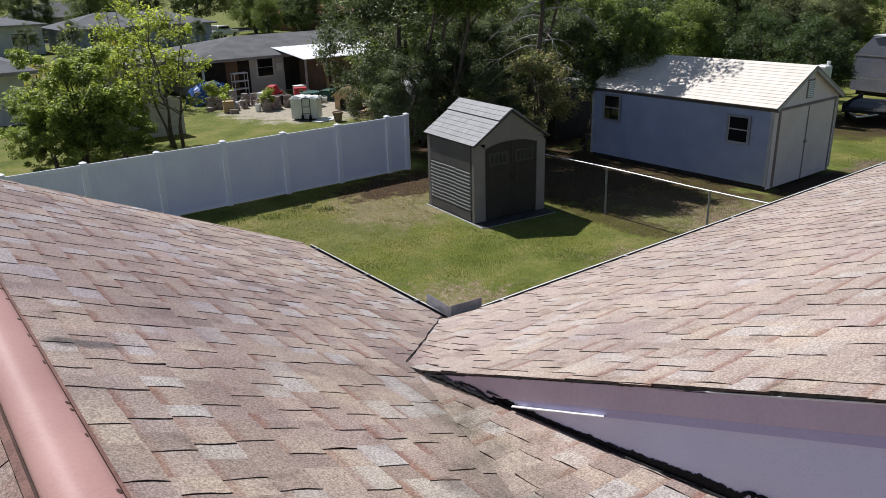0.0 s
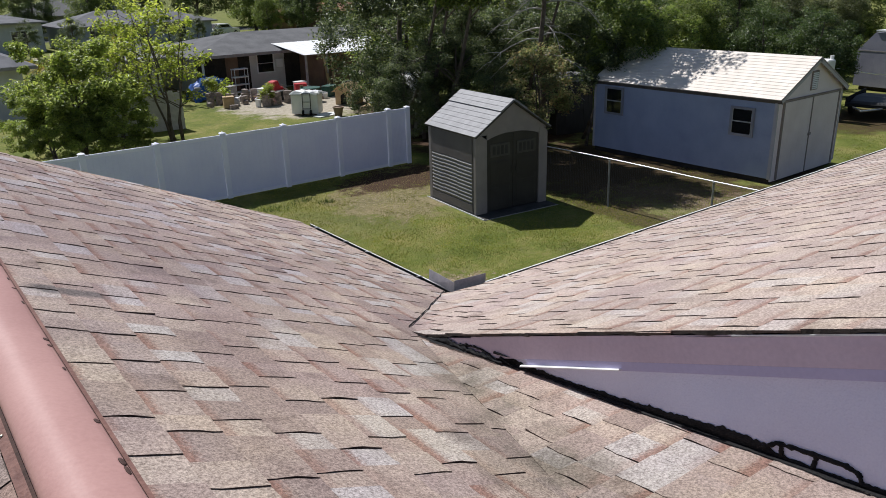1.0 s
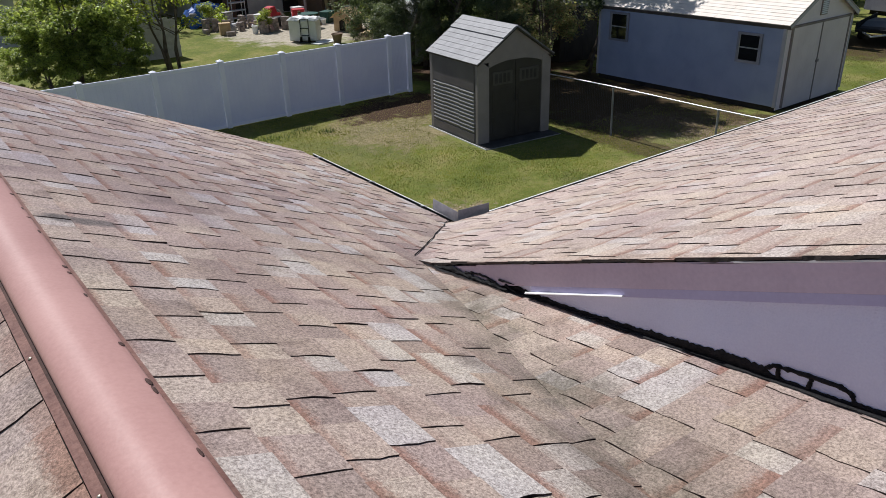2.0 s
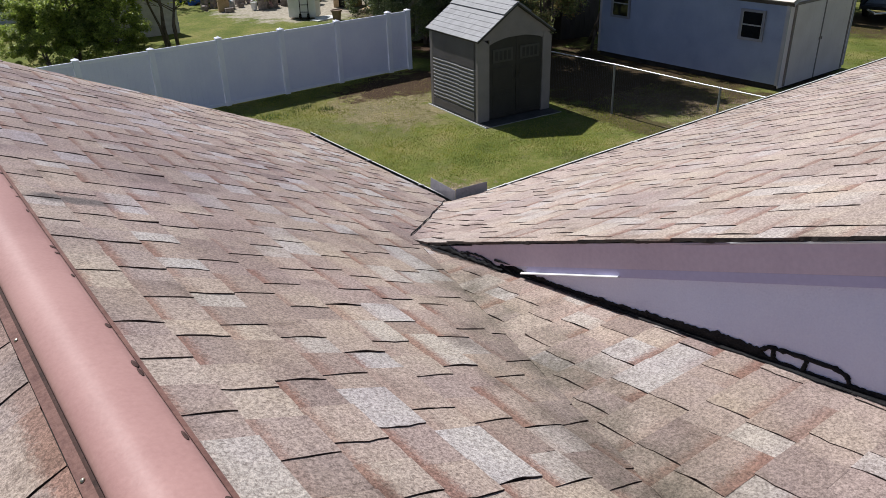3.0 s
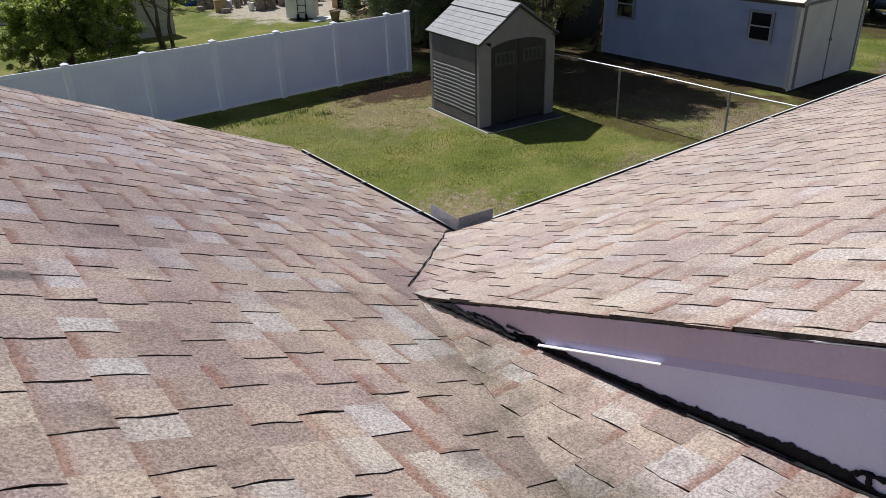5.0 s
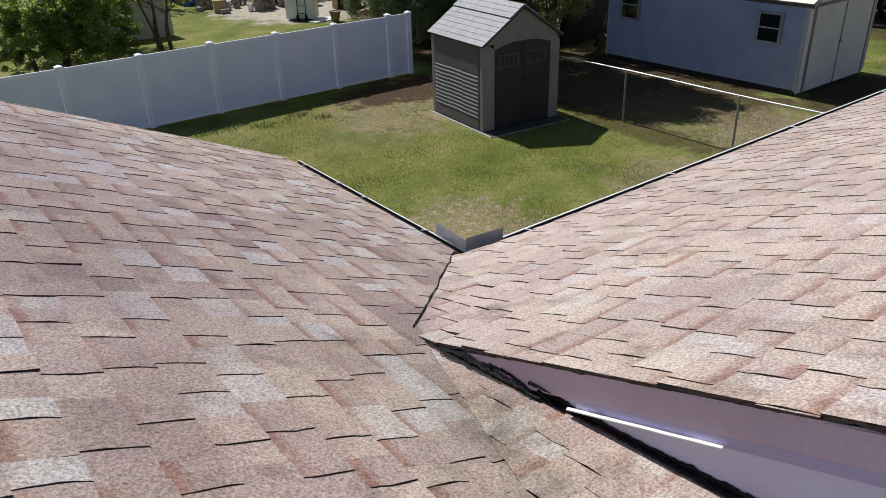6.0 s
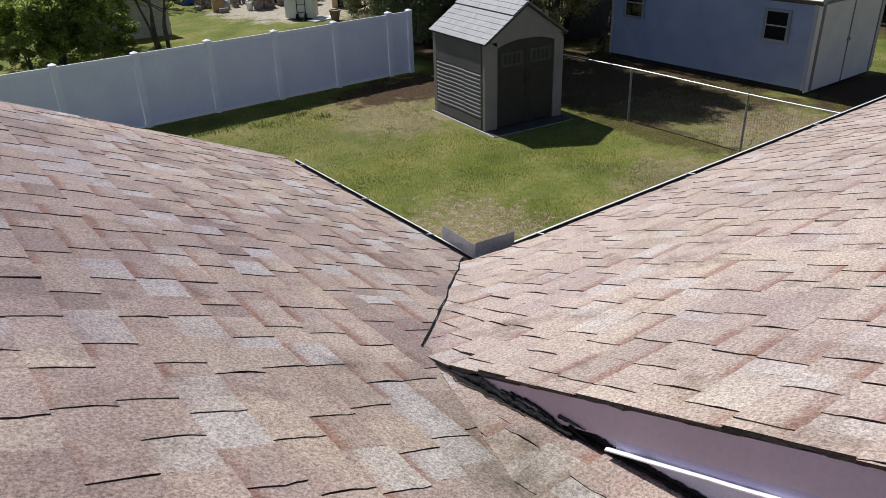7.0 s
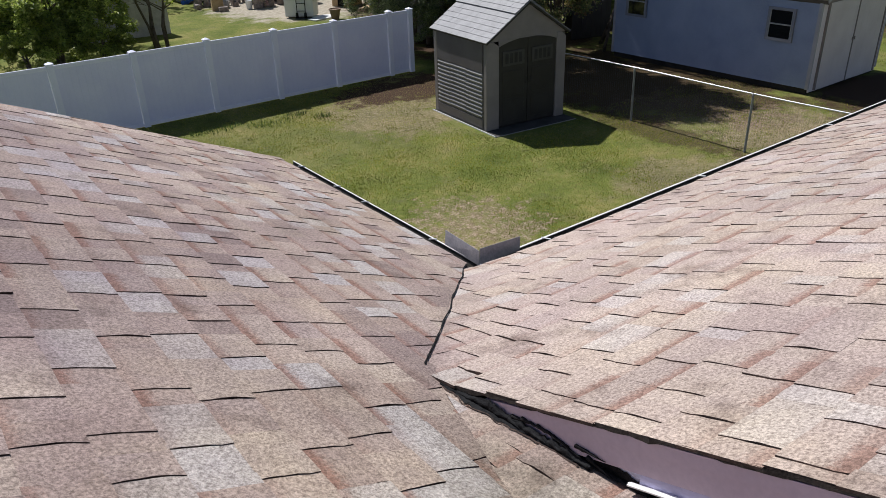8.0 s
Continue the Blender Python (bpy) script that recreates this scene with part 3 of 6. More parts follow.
for sx in (1, -1):
    w = EAVE_X - RIDGE_X
    ring = [(RIDGE_X, RAKE_Y - 0.03, z_main(RIDGE_X, 0) - 0.03), (RIDGE_X + sx * w, RAKE_Y - 0.03, z_main(RIDGE_X + w, 0) - 0.03), (RIDGE_X + sx * w, RAKE_Y - 0.03, z_main(RIDGE_X + w, 0) - 0.17), (RIDGE_X, RAKE_Y - 0.03, z_main(RIDGE_X, 0) - 0.17)]
    part("gable_board", Geo().prism(ring, (0, 0.02, 0)), M["white_paint"], house)


# gutters: an open trough with a rolled outer lip and hangers
def gutter(along, fixed, lo, hi, out, wide=1.0):
    """A trough that runs along one axis; out is the way from the wall."""
    prof = [(0.0, 0.327), (0.0, 0.234), (0.068, 0.234), (0.094, 0.312), (0.094, 0.330), (0.0845, 0.330)]
    outer = [(a, b + 3.0) for a, b in prof]
    inner = [(0.0845, 3.326), (0.0875, 3.326), (0.0875, 3.312), (0.064, 3.238), (0.004, 3.238), (0.004, 3.327)]
    def at(a, c, z):
        return (fixed + out * a * wide, c, z) if along == "y" else (c, fixed + out * a * wide, z)
    ring = outer + inner
    g = Geo()
    n = len(ring)
    g.add([at(a, lo, z) for a, z in ring] + [at(a, hi, z) for a, z in ring], [(i, (i + 1) % n, n + (i + 1) % n, n + i) for i in range(n)])
    for i in range(6, 12):
        g.m[-(n - i)] = 1 if i in (7, 8, 9, 10) else 0
    ob = part("gutter", g, [M["gutter_metal"], M["gutter_inside"]], house, "white aluminium gutter, its inside coloured dark for shade and dirt")
    part("gutter_end", Geo().prism([at(a, hi + 0.0005, z) for a, z in prof[:5]], (0, 0.003, 0) if along == "y" else (0.003, 0, 0)), M["white_metal"], ob)
    # dark sheet on the trough floor, adding to the painted shade
    part("debris", Geo().add([at(a, c, z) for c in (lo + 0.03, hi - 0.03) for a, z in ((0.006, 3.272), (0.072, 3.272))], [(0, 1, 3, 2)]), M["gutter_inside"], ob)
    return ob, at


ga, at_a = gutter("y", EAVE_X - 0.012, EAVE_Y + 0.015, 6.69, 1)
gb, at_b = gutter("x", EAVE_Y - 0.012, EAVE_X + 0.10, WING_END, 1, 1.4)
for ob, at, places in ((ga, at_a, (4.82, 5.585, 5.96, 6.5)), (gb, at_b, (3.976, 5.515, 7.267, 9.0, 10.7))):
    for c in places:
        g = Geo()
        p, q = at(0.036, c, 3.350), at(0.092, c, 3.334)
        g.tube([p, q], 0.004, 6)
        part("hanger", g, M["white_metal"], ob, "white metal gutter spike")
# splash guard at the inner corner
g = Geo()
for (xa, ya), (xb, yb) in (((3.478, 4.73), (3.470, 4.405)), ((3.470, 4.405), (3.775, 4.395))):
    n = Vector((yb - ya, xa - xb, 0)).normalized() * 0.002
    lean = Vector((0.03, 0.03, 0))
    ring = [Vector((xa, ya, 3.322)), Vector((xb, yb, 3.322)), Vector((xb, yb, 3.402)) + lean * 0.6, Vector((xa, ya, 3.408)) + lean]
    g.prism(ring, n)
part("splash_guard", g, M["flashing"], house, "bent grey sheet-metal splash guard")

# ridge vent: raised cap with turned-down sides and nailed flanges
vent = part("ridge_vent", Geo(), M["vent_paint"], house, "terracotta painted metal ridge vent")
zr = z_main(RIDGE_X, 0)
cap = [(0.507, zr - 0.018), (0.5075, zr - 0.006), (0.503, zr + 0.001), (0.490, zr + 0.009), (0.470, zr + 0.0185), (0.450, zr + 0.0260), (0.430, zr + 0.0315), (0.415, zr + 0.0335), (0.400, zr + 0.0325), (0.385, zr + 0.029), (0.370, zr + 0.0235), (0.357, zr + 0.016), (0.349, zr + 0.008), (0.3455, zr + 0.001), (0.3455, zr - 0.008)]
g = Geo()
ys = [BACK_Y + 0.2, -2.0, 0.62, 0.625, 3.67, 3.675, RAKE_Y - 0.02]
v = [(x, y, z + (0.0012 if i in (2, 5) else 0)) for i, y in enumerate(ys) for x, z in cap]
n = len(cap)
g.add(v, [(j * n + i, (j + 1) * n + i, (j + 1) * n + i + 1, j * n + i + 1) for j in range(len(ys) - 1) for i in range(n - 1)])
g.add([v[i] for i in range(n)], [tuple(range(n))])
g.add([v[-n + i] for i in range(n)], [tuple(reversed(range(n)))])
part("cap", g, M["vent_paint"], vent, smooth=True)
# dark strips laid in for the shade along both edges of the cap
g = Geo()
for x0, x1 in ((0.500, 0.5185), (0.3365, 0.352)):
    a0, a1 = z_main(x0, 0) + 0.006, z_main(x1, 0) + 0.006
    g.prism([(x0, BACK_Y + 0.2, a0), (x1, BACK_Y + 0.2, a1), (x1, BACK_Y + 0.2, a1 - 0.004), (x0, BACK_Y + 0.2, a0 - 0.004)], (0, RAKE_Y - BACK_Y - 0.22, 0))
part("gap", g, M["vent_gap"], vent, "dark maroon strips for the shade under the cap's edges")
g = Geo()
for sx, x0, x1 in ((1, 0.5165, 0.5275), (-1, 0.3385, 0.318)):
    a0, a1 = z_main(x0, 0) + 0.011, z_main(x1, 0) + 0.010
    g.prism([(x0, BACK_Y + 0.2, a0), (x1, BACK_Y + 0.2, a1), (x1, BACK_Y + 0.2, a1 + 0.003), (x0, BACK_Y + 0.2, a0 + 0.003)], (0, RAKE_Y - BACK_Y - 0.22, 0))
part("flange", g, M["vent_edge"], vent, "rust-brown nailed metal flange")
# baffle coloured black so that the inside of the cap looks unlit
g = Geo().box(0.347, 0.498, BACK_Y + 0.2, RAKE_Y - 0.03, zr - 0.06, zr - 0.03)
part("baffle", g, M["black"], vent)
g0 = Geo().lathe([(0.0005, 0.0), (0.0055, 0.0), (0.005, 0.002), (0.003, 0.0035), (0.0005, 0.004)], 8)
screw = g0.mesh("screw", [M["screw"]], smooth=True)
for k, y in enumerate((1.36, 1.44, 2.0, 2.62, 3.2, 3.9, 4.7)):
    part("screw", screw, None, vent, m=Matrix.Translation((0.328, y, z_main(0.328, 0) + 0.0135)) @ pose(0, 0, 0, 0, -24, 0))


# rust spots and dents along the cap's lower edges
dent = Geo().lathe([(0.0005, 0.0012), (0.006, 0.001), (0.009, 0.0)], 9).mesh("rust_spot", [M["vent_gap"]], smooth=True)
rr = random.Random(17)
for k in range(26):
    y = 0.7 + 4.6 * k / 26 + rr.uniform(-0.08, 0.08)
    part("rust_spot", dent, None, vent, m=Matrix.Translation((0.5005, y, zr + 0.0028)) @ pose(0, 0, 0, 0, 34, 0) @ Matrix.Diagonal((rr.uniform(0.4, 1.0), rr.uniform(0.6, 2.2), 1, 1)))


# roofing cement along the wall, in the valley and round the flashing
def ribbon(points, width, lift, seed, rough=0.4, thick=0.004):
    """An uneven smear along a line on a surface given by lift(x, y)."""
    r = random.Random(seed)
    g = Geo()
    pts = []
    for (x0, y0), (x1, y1) in zip(points[:-1], points[1:]):
        n = max(2, int(math.hypot(x1 - x0, y1 - y0) / 0.012))
        pts += [(x0 + (x1 - x0) * i / n, y0 + (y1 - y0) * i / n) for i in range(n)]
    pts.append(points[-1])
    v = []
    for i, (x, y) in enumerate(pts):
        xa, ya = pts[max(i - 1, 0)]
        xb, yb = pts[min(i + 1, len(pts) - 1)]
        d = Vector((yb - ya, xa - xb)).normalized()
        w = width * (0.6 + rough * (noise.noise((i * 0.11, seed, 0)) + 0.8 * noise.noise((i * 0.5, seed, 3))))
        k = 0.010 * noise.noise((i * 0.06, seed, 9))
        w = max(w, 0.002)
        for s, h in ((-1, 0.0), (-0.5, thick), (0.5, thick), (1, 0.0)):
            px, py = x + d.x * (k + s * w), y + d.y * (k + s * w)
            v.append((px, py, lift(px, py) + h))
    g.add(v, [(i * 4 + j, i * 4 + j + 1, i * 4 + j + 5, i * 4 + j + 4) for i in range(len(pts) - 1) for j in range(3)])
    return g


def wall_smear(profile, seed, depth=0.006, face=WALL_X, under=0.045):
    """A smear on the wall: profile rows of y, low edge, high edge above the cricket."""
    g = Geo()
    rows = []
    for (ya, la, ha), (yb, lb, hb) in zip(profile[:-1], profile[1:]):
        n = max(2, int(abs(yb - ya) / 0.008))
        rows += [(ya + (yb - ya) * i / n, la + (lb - la) * i / n, ha + (hb - ha) * i / n) for i in range(n)]
    v = []
    for i, (y, lo, hi) in enumerate(rows):
        z = z_cricket(WALL_X, y)
        hi = min(hi, max(0.012, z_rake(y) - z - under))
        hi = hi * (1.0 + 0.35 * noise.noise((i * 0.23, seed, 1)) + 0.25 * noise.noise((i * 0.9, seed, 5)))
        lo = lo + 0.004 * noise.noise((i * 0.4, seed, 7))
        for s, o in ((0.0, 0.001), (0.25, depth), (0.75, depth * 0.8), (1.0, 0.0005)):
            v.append((face - 0.002 - o, y, z + lo + (max(hi, lo + 0.003) - lo) * s))
    g.add(v, [(i * 4 + j, i * 4 + j + 1, i * 4 + j + 5, i * 4 + j + 4) for i in range(len(rows) - 1) for j in range(3)])
    return g


g = wall_smear([(2.95, -0.03, 0.06), (2.80, -0.01, 0.085), (2.62, 0.0, 0.085), (2.5, 0.0, 0.055), (2.36, 0.0, 0.032), (2.1, 0.0, 0.022), (1.75, 0.0, 0.03), (1.45, 0.0, 0.046), (1.30, 0.0, 0.05), (1.19, 0.0, 0.020), (1.0, 0.0, 0.018), (0.85, 0.0, 0.03), (0.5, 0.0, 0.03), (-1.2, 0.0, 0.03)], 3)
part("roofing_cement", g, M["tar"], house, "black smeared roofing cement along the wall", smooth=True)
# crumpled cement sheet dressed from the foot of the rake board on to the slope
ROWS, COLS = 76, 14
v = []
for i in range(ROWS):
    y = 3.06 - 0.62 * i / (ROWS - 1)
    z0 = z_cricket(2.17, y) + 0.006
    gap = max(0.004, z_rake(y) - 0.014 - z0) if y < 2.93 else max(0.004, z_wing(2.20, y) - 0.012 - z0)
    cover = 1.0 if y > 2.83 else 1.0 - 0.62 * min(1.0, (2.83 - y) / 0.07) if y > 2.76 else 0.38 - 0.28 * (2.76 - y) / 0.32
    ragged = 0.5 * noise.noise((y * 22.0, 4.0, 0)) + 0.45 * noise.noise((y * 70.0, 1.0, 0))
    high = gap * min(1.0, max(0.05, cover * (1.0 + ragged * (0.2 if cover > 0.95 else 1.0))))
    reach = (0.011 + 0.016 * math.exp(-((y - 2.86) / 0.12) ** 2)) * (1.0 + 0.5 * noise.noise((y * 19.0, 7.0, 0)) + 0.35 * noise.noise((y * 55.0, 2.0, 0)))
    for j in range(COLS):
        t = j / (COLS - 1)
        up, out_way = max(0.0, 1.0 - 2.0 * t), max(0.0, 2.0 * t - 1.0)
        bump = 0.0045 * noise.noise((y * 48.0, t * 9.0, 3.0)) + 0.003 * noise.noise((y * 120.0, t * 20.0, 6.0))
        edge = min(1.0, 6.0 * min(t, 1.0 - t))
        x = 2.193 - 0.010 * math.sin(math.pi * min(1.0, t * 1.4)) * edge - reach * out_way
        z = z_cricket(x, y) + 0.006 + high * up ** 0.8 + 0.005 * math.sin(math.pi * out_way) * edge + bump * edge
        v.append((x - bump * edge, y, z))
g = Geo().add(v, [(i * COLS + j, i * COLS + j + 1, (i + 1) * COLS + j + 1, (i + 1) * COLS + j) for i in range(ROWS - 1) for j in range(COLS - 1)])
part("roofing_cement", g, M["tar_gloss"], house, "thick crumpled black roofing cement over the foot of the rake board", smooth=True)
rim = [(2.193 - (0.011 + 0.016 * math.exp(-((y - 2.86) / 0.12) ** 2)) * (1.0 + 0.5 * noise.noise((y * 19.0, 7.0, 0)) + 0.35 * noise.noise((y * 55.0, 2.0, 0))) - 0.003, y) for y in (3.04 - 0.01 * k for k in range(58))]
g = ribbon(rim, 0.0035, lambda x, y: z_cricket(x, y) + 0.006, 15, 0.5, 0.002)
part("flashing_edge", g, M["asphalt_edge"], house, "grimy edge of bent flashing under the cement", smooth=True)
g = Geo()
loops = [[(1.35, 0.04), (1.325, 0.058), (1.27, 0.060), (1.19, 0.060), (1.12, 0.058), (1.085, 0.045), (1.075, 0.018), (1.02, 0.015), (0.985, 0.0)], [(1.31, 0.060), (1.31, 0.04), (1.305, 0.015)], [(1.205, 0.060), (1.208, 0.035), (1.212, 0.012)]]
for k, line in enumerate(loops):
    pts = []
    for (ya, za), (yb, zb) in zip(line[:-1], line[1:]):
        pts += [(ya + (yb - ya) * i / 6, za + (zb - za) * i / 6) for i in range(6)]
    pts.append(line[-1])
    g.tube([(WALL_X - 0.003, y - 0.10, z_cricket(WALL_X, y - 0.10) + z + 0.003 * noise.noise((i * 0.7, k, 2))) for i, (y, z) in enumerate(pts)],
           [0.0075 * (1 + 0.7 * noise.noise((i * 0.6, k, 4))) for i in range(len(pts))], 6)
part("roofing_cement", g, M["tar"], house, smooth=True)
g = ribbon([(2.212, 2.9), (2.208, 2.4), (2.206, 1.9), (2.206, 1.3), (2.206, 0.6), (2.206, -1.2)], 0.016, lambda x, y: z_cricket(x, y) + 0.009, 5)
part("roofing_cement", g, M["tar"], house, smooth=True)
g = ribbon([(2.222, 3.195), (2.42, 3.395), (2.68, 3.665), (2.88, 3.88), (3.10, 4.11), (3.36, 4.385)], 0.0058, lambda x, y: max(z_main(x, y), z_wing(x, y)) + 0.0085, 8, 0.5, 0.004)
part("roofing_cement", g, M["tar"], house, "black cement crack along the valley", smooth=True)
for k, (y, z, l, a) in enumerate(((2.70, 0.040, 0.10, 10), (2.64, 0.045, 0.12, 4), (2.58, 0.040, 0.13, -4), (2.50, 0.050, 0.10, 9), (2.46, 0.035, 0.09, -8), (2.74, 0.030, 0.07, 14))):
    g = Geo()
    c, s = math.cos(radians(a)), math.sin(radians(a))
    pts = [(y - l * c * i / 8, z_cricket(WALL_X, y) + z + l * s * i / 8 + 0.004 * noise.noise((i * 0.8, k, 6))) for i in range(9)]
    g.tube([(2.196, py, pz) for py, pz in pts], [0.0065 * (1 - i / 9.5) * (1 + 0.4 * noise.noise((i * 0.7, k, 8))) for i in range(9)], 6)
    part("cement_streak", g, M["tar"], house, "black brushed streak of roofing cement", smooth=True)

# ---- white vinyl fence ----
FENCE_Y = 19.86
POSTS = [4.16 + 1.79 * k for k in range(-7, 6)] + [13.82]
post_mesh = Geo().box(-0.070, 0.070, -0.075, 0.075, 0, 1.80).mesh("post", [M["vinyl"]], 0.006)
g = Geo().box(-0.082, 0.082, -0.086, 0.086, 1.80, 1.818)
g.add([(-0.082, -0.086, 1.818), (0.082, -0.086, 1.818), (0.082, 0.086, 1.818), (-0.082, 0.086, 1.818), (0, 0, 1.86)], [(0, 1, 4), (1, 2, 4), (2, 3, 4), (3, 0, 4)])
cap_mesh = g.mesh("post_cap", [M["vinyl"]])
fence = thing("vinyl_fence", (0, FENCE_Y, 0), "white vinyl privacy fence with square capped posts", "fence")
for k, x in enumerate(POSTS):
    p = part("post", post_mesh, None, fence, m=Matrix.Translation((x, 0.01 * math.sin(k * 2.3), -0.012 * (k % 3))))
    part("post_cap", cap_mesh, None, p)
for k, (x0, x1) in enumerate(zip(POSTS[:-1], POSTS[1:])):
    a, b = x0 + 0.070, x1 - 0.070
    dz = 0.008 * math.sin(k * 1.7)
    part("top_rail", Geo().box(a, b, -0.022, 0.022, 1.675 + dz, 1.765 + dz), M["vinyl"], fence, bevel=0.006)
    part("bottom_rail", Geo().box(a, b, -0.022, 0.022, 0.012, 0.10), M["vinyl"], fence, bevel=0.006)
    n = 11
    for i in range(n):
        w = (b - a - 0.016) / n
        q = Geo().box(a + 0.008 + i * w + 0.0012, a + 0.008 + (i + 1) * w - 0.0012, -0.011, 0.011, 0.098, 1.677 + dz)
        part("board", q, M["vinyl_board"], fence)

# ---- chain-link fence ----
CX, C_LO, C_HI = 14.70, 4.9, 19.6
chain = thing("chain_link_fence", (CX, 0, 0), "galvanised chain-link fence on slim steel posts", "fence")
post = Geo().tube([(0, 0, 0), (0, 0, 1.20)], 0.024, 10).tube([(0, 0, 1.195), (0, 0, 1.23)], [0.030, 0.012], 10).mesh("post", [M["dull_steel"]], smooth=False)
for k, y in enumerate((6.42, 9.36, 12.3, 15.24, 18.2)):
    p = part("post", post, None, chain, m=Matrix.Translation((0, y, 0)) @ pose(0, 0, 0, 1.2 * math.sin(k * 3.0), 0.9 * math.cos(k * 2.0), 0))
part("top_rail", Geo().tube([(0, C_LO + (C_HI - C_LO) * i / 12, 1.225 + 0.012 * math.sin(i * 1.3)) for i in range(13)], 0.0175, 8), M["galvanised"], chain, "bright galvanised top rail", smooth=True)
verts, faces = [], []
step, rows, wire = 0.058, 40, 0.0007
for i in range(int((C_HI - C_LO) / step)):
    for s in (1, -1):
        y = C_LO + i * step
        pts = [(0.004 * s * (1 if k % 2 else -1), y + (step / 2 if (k % 2) == (s > 0) else 0), 0.03 + 1.18 * k / rows) for k in range(rows + 1)]
        base = len(verts)
        for p in pts:
            verts += [(p[0] - wire, p[1], p[2]), (p[0] + wire, p[1] + wire, p[2]), (p[0] + wire, p[1] - wire, p[2])]
        for k in range(rows):
            a = base + 3 * k
            faces += [(a, a + 1, a + 4, a + 3), (a + 1, a + 2, a + 5, a + 4), (a + 2, a, a + 3, a + 5)]
tagged(part("chain_mesh", fast_mesh("chain_mesh", verts, faces, [M["wire"]]), None, chain), kind="stuff")


# ---- plastic garden shed ----
SW, SD, SE, SR = 2.2, 2.2, 2.025, 2.755
shed = thing("garden_shed", (11.70, 13.95, 0.012), "grey plastic garden shed with a shingled roof and dark double doors", "shed", turn=-6.0)
pad = thing("shed_pad", (11.70, 13.95, 0), "pad coloured dark for the garden shed's shadow, with a white edging", "slab", turn=-6.0)
part("slab", Geo().box(-0.07, SW + 0.05, -0.44, SD + 0.05, 0, 0.011), M["pad"], pad, bevel=0.003)
part("edging", Geo().box(-0.085, -0.0705, -0.45, SD + 0.05, 0, 0.03), M["white_paint"], pad, "white edging board", 0.003)
# front edging in grey, since the shadow on it is painted in
part("edging", Geo().box(-0.085, SW + 0.05, -0.462, -0.4505, 0, 0.02), M["concrete"], pad, "white edging board, coloured grey for the shed's shadow", 0.003)
for x in (0.0, SW - 0.06):
    g = Geo().box(x, x + 0.06, 0.03, SD - 0.03, 0, SE - 0.01)
    part("side_wall", g, M["shed_wall"], shed, "dark grey plastic wall", 0.004)
part("back_wall", Geo().box(0.06, SW - 0.06, SD - 0.06, SD, 0, SE), M["shed_wall"], shed)
gable = lambda y0, y1: Geo().prism([(0.02, y0, SE - 0.06), (SW - 0.02, y0, SE - 0.06), (SW - 0.02, y0, SE + 0.02), (SW / 2, y0, SR - 0.04), (0.02, y0, SE + 0.02)], (0, y1 - y0, 0))
part("gable_panel", gable(0.0, 0.06), M["shed_trim"], shed, "light grey plastic gable")
part("gable_panel", gable(SD - 0.06, SD), M["shed_trim"], shed)
for x0, x1 in ((-0.012, 0.33), (SW - 0.26, SW + 0.012)):
    g = Geo().prism([(x0, -0.014, 0), (x1, -0.014, 0), (x1, -0.014, 1.86), ((x0 + x1) / 2, -0.014, 1.98), (x0, -0.014, 1.98)], (0, 0.10, 0))
    part("corner_panel", g, M["shed_trim"], shed, "light grey corner panel", 0.008)
for x in (-0.012, SW - 0.05):
    part("corner_post", Geo().box(x, x + 0.062, SD - 0.12, SD + 0.012, 0, SE), M["shed_trim"], shed, bevel=0.008)
# door surround with a shallow arch, and two ribbed doors
DX0, DX1 = 0.33, SW - 0.26
arch = lambda t: 1.84 + 0.14 * math.sin(math.pi * t) ** 0.8
g = Geo().prism([(DX0, -0.006, 1.98)] + [(DX0 + (DX1 - DX0) * i / 14, -0.006, arch(i / 14)) for i in range(15)] + [(DX1, -0.006, 1.98)], (0, 0.05, 0))
part("door_lintel", g, M["shed_trim"], shed)
mid = (DX0 + DX1) / 2
for side, (x0, x1) in enumerate(((DX0 + 0.004, mid - 0.006), (mid + 0.006, DX1 - 0.004))):
    tt = lambda x: (x - DX0) / (DX1 - DX0)
    ring = [(x0, 0.012, 0.03), (x1, 0.012, 0.03)] + [(x1 + (x0 - x1) * i / 8, 0.012, arch(tt(x1 + (x0 - x1) * i / 8)) - 0.006) for i in range(9)]
    d = part("door", Geo().prism(ring, (0, 0.04, 0)), M["shed_door"], shed, "very dark grey plastic door with vents", 0.003)
    g = Geo().box(x0 + 0.10, x1 - 0.10, -0.006, 0.012, 1.40, 1.72)
    w0, w1 = x0 + 0.10, x1 - 0.10
    part("vent_frame", g, M["shed_vent"], d, bevel=0.004)
    for i in range(4):
        a = w0 + 0.05 + i * (w1 - w0 - 0.10) / 4
        part("vent_slot", Geo().box(a + 0.02, a + (w1 - w0 - 0.1) / 4 - 0.02, -0.0085, -0.004, 1.45, 1.67), M["black"], d)
    for z0, z1 in ((0.14, 0.62), (0.72, 1.28)):
        part("door_panel", Geo().box(x0 + 0.10, x1 - 0.10, 0.004, 0.014, z0, z1), M["shed_door"], d, bevel=0.004)
    hx = x1 - 0.05 if side == 0 else x0 + 0.05
    part("handle", Geo().tube([(hx, -0.002, 0.95), (hx, -0.03, 0.98), (hx, -0.03, 1.10), (hx, -0.002, 1.13)], 0.009, 6), M["black"], d)
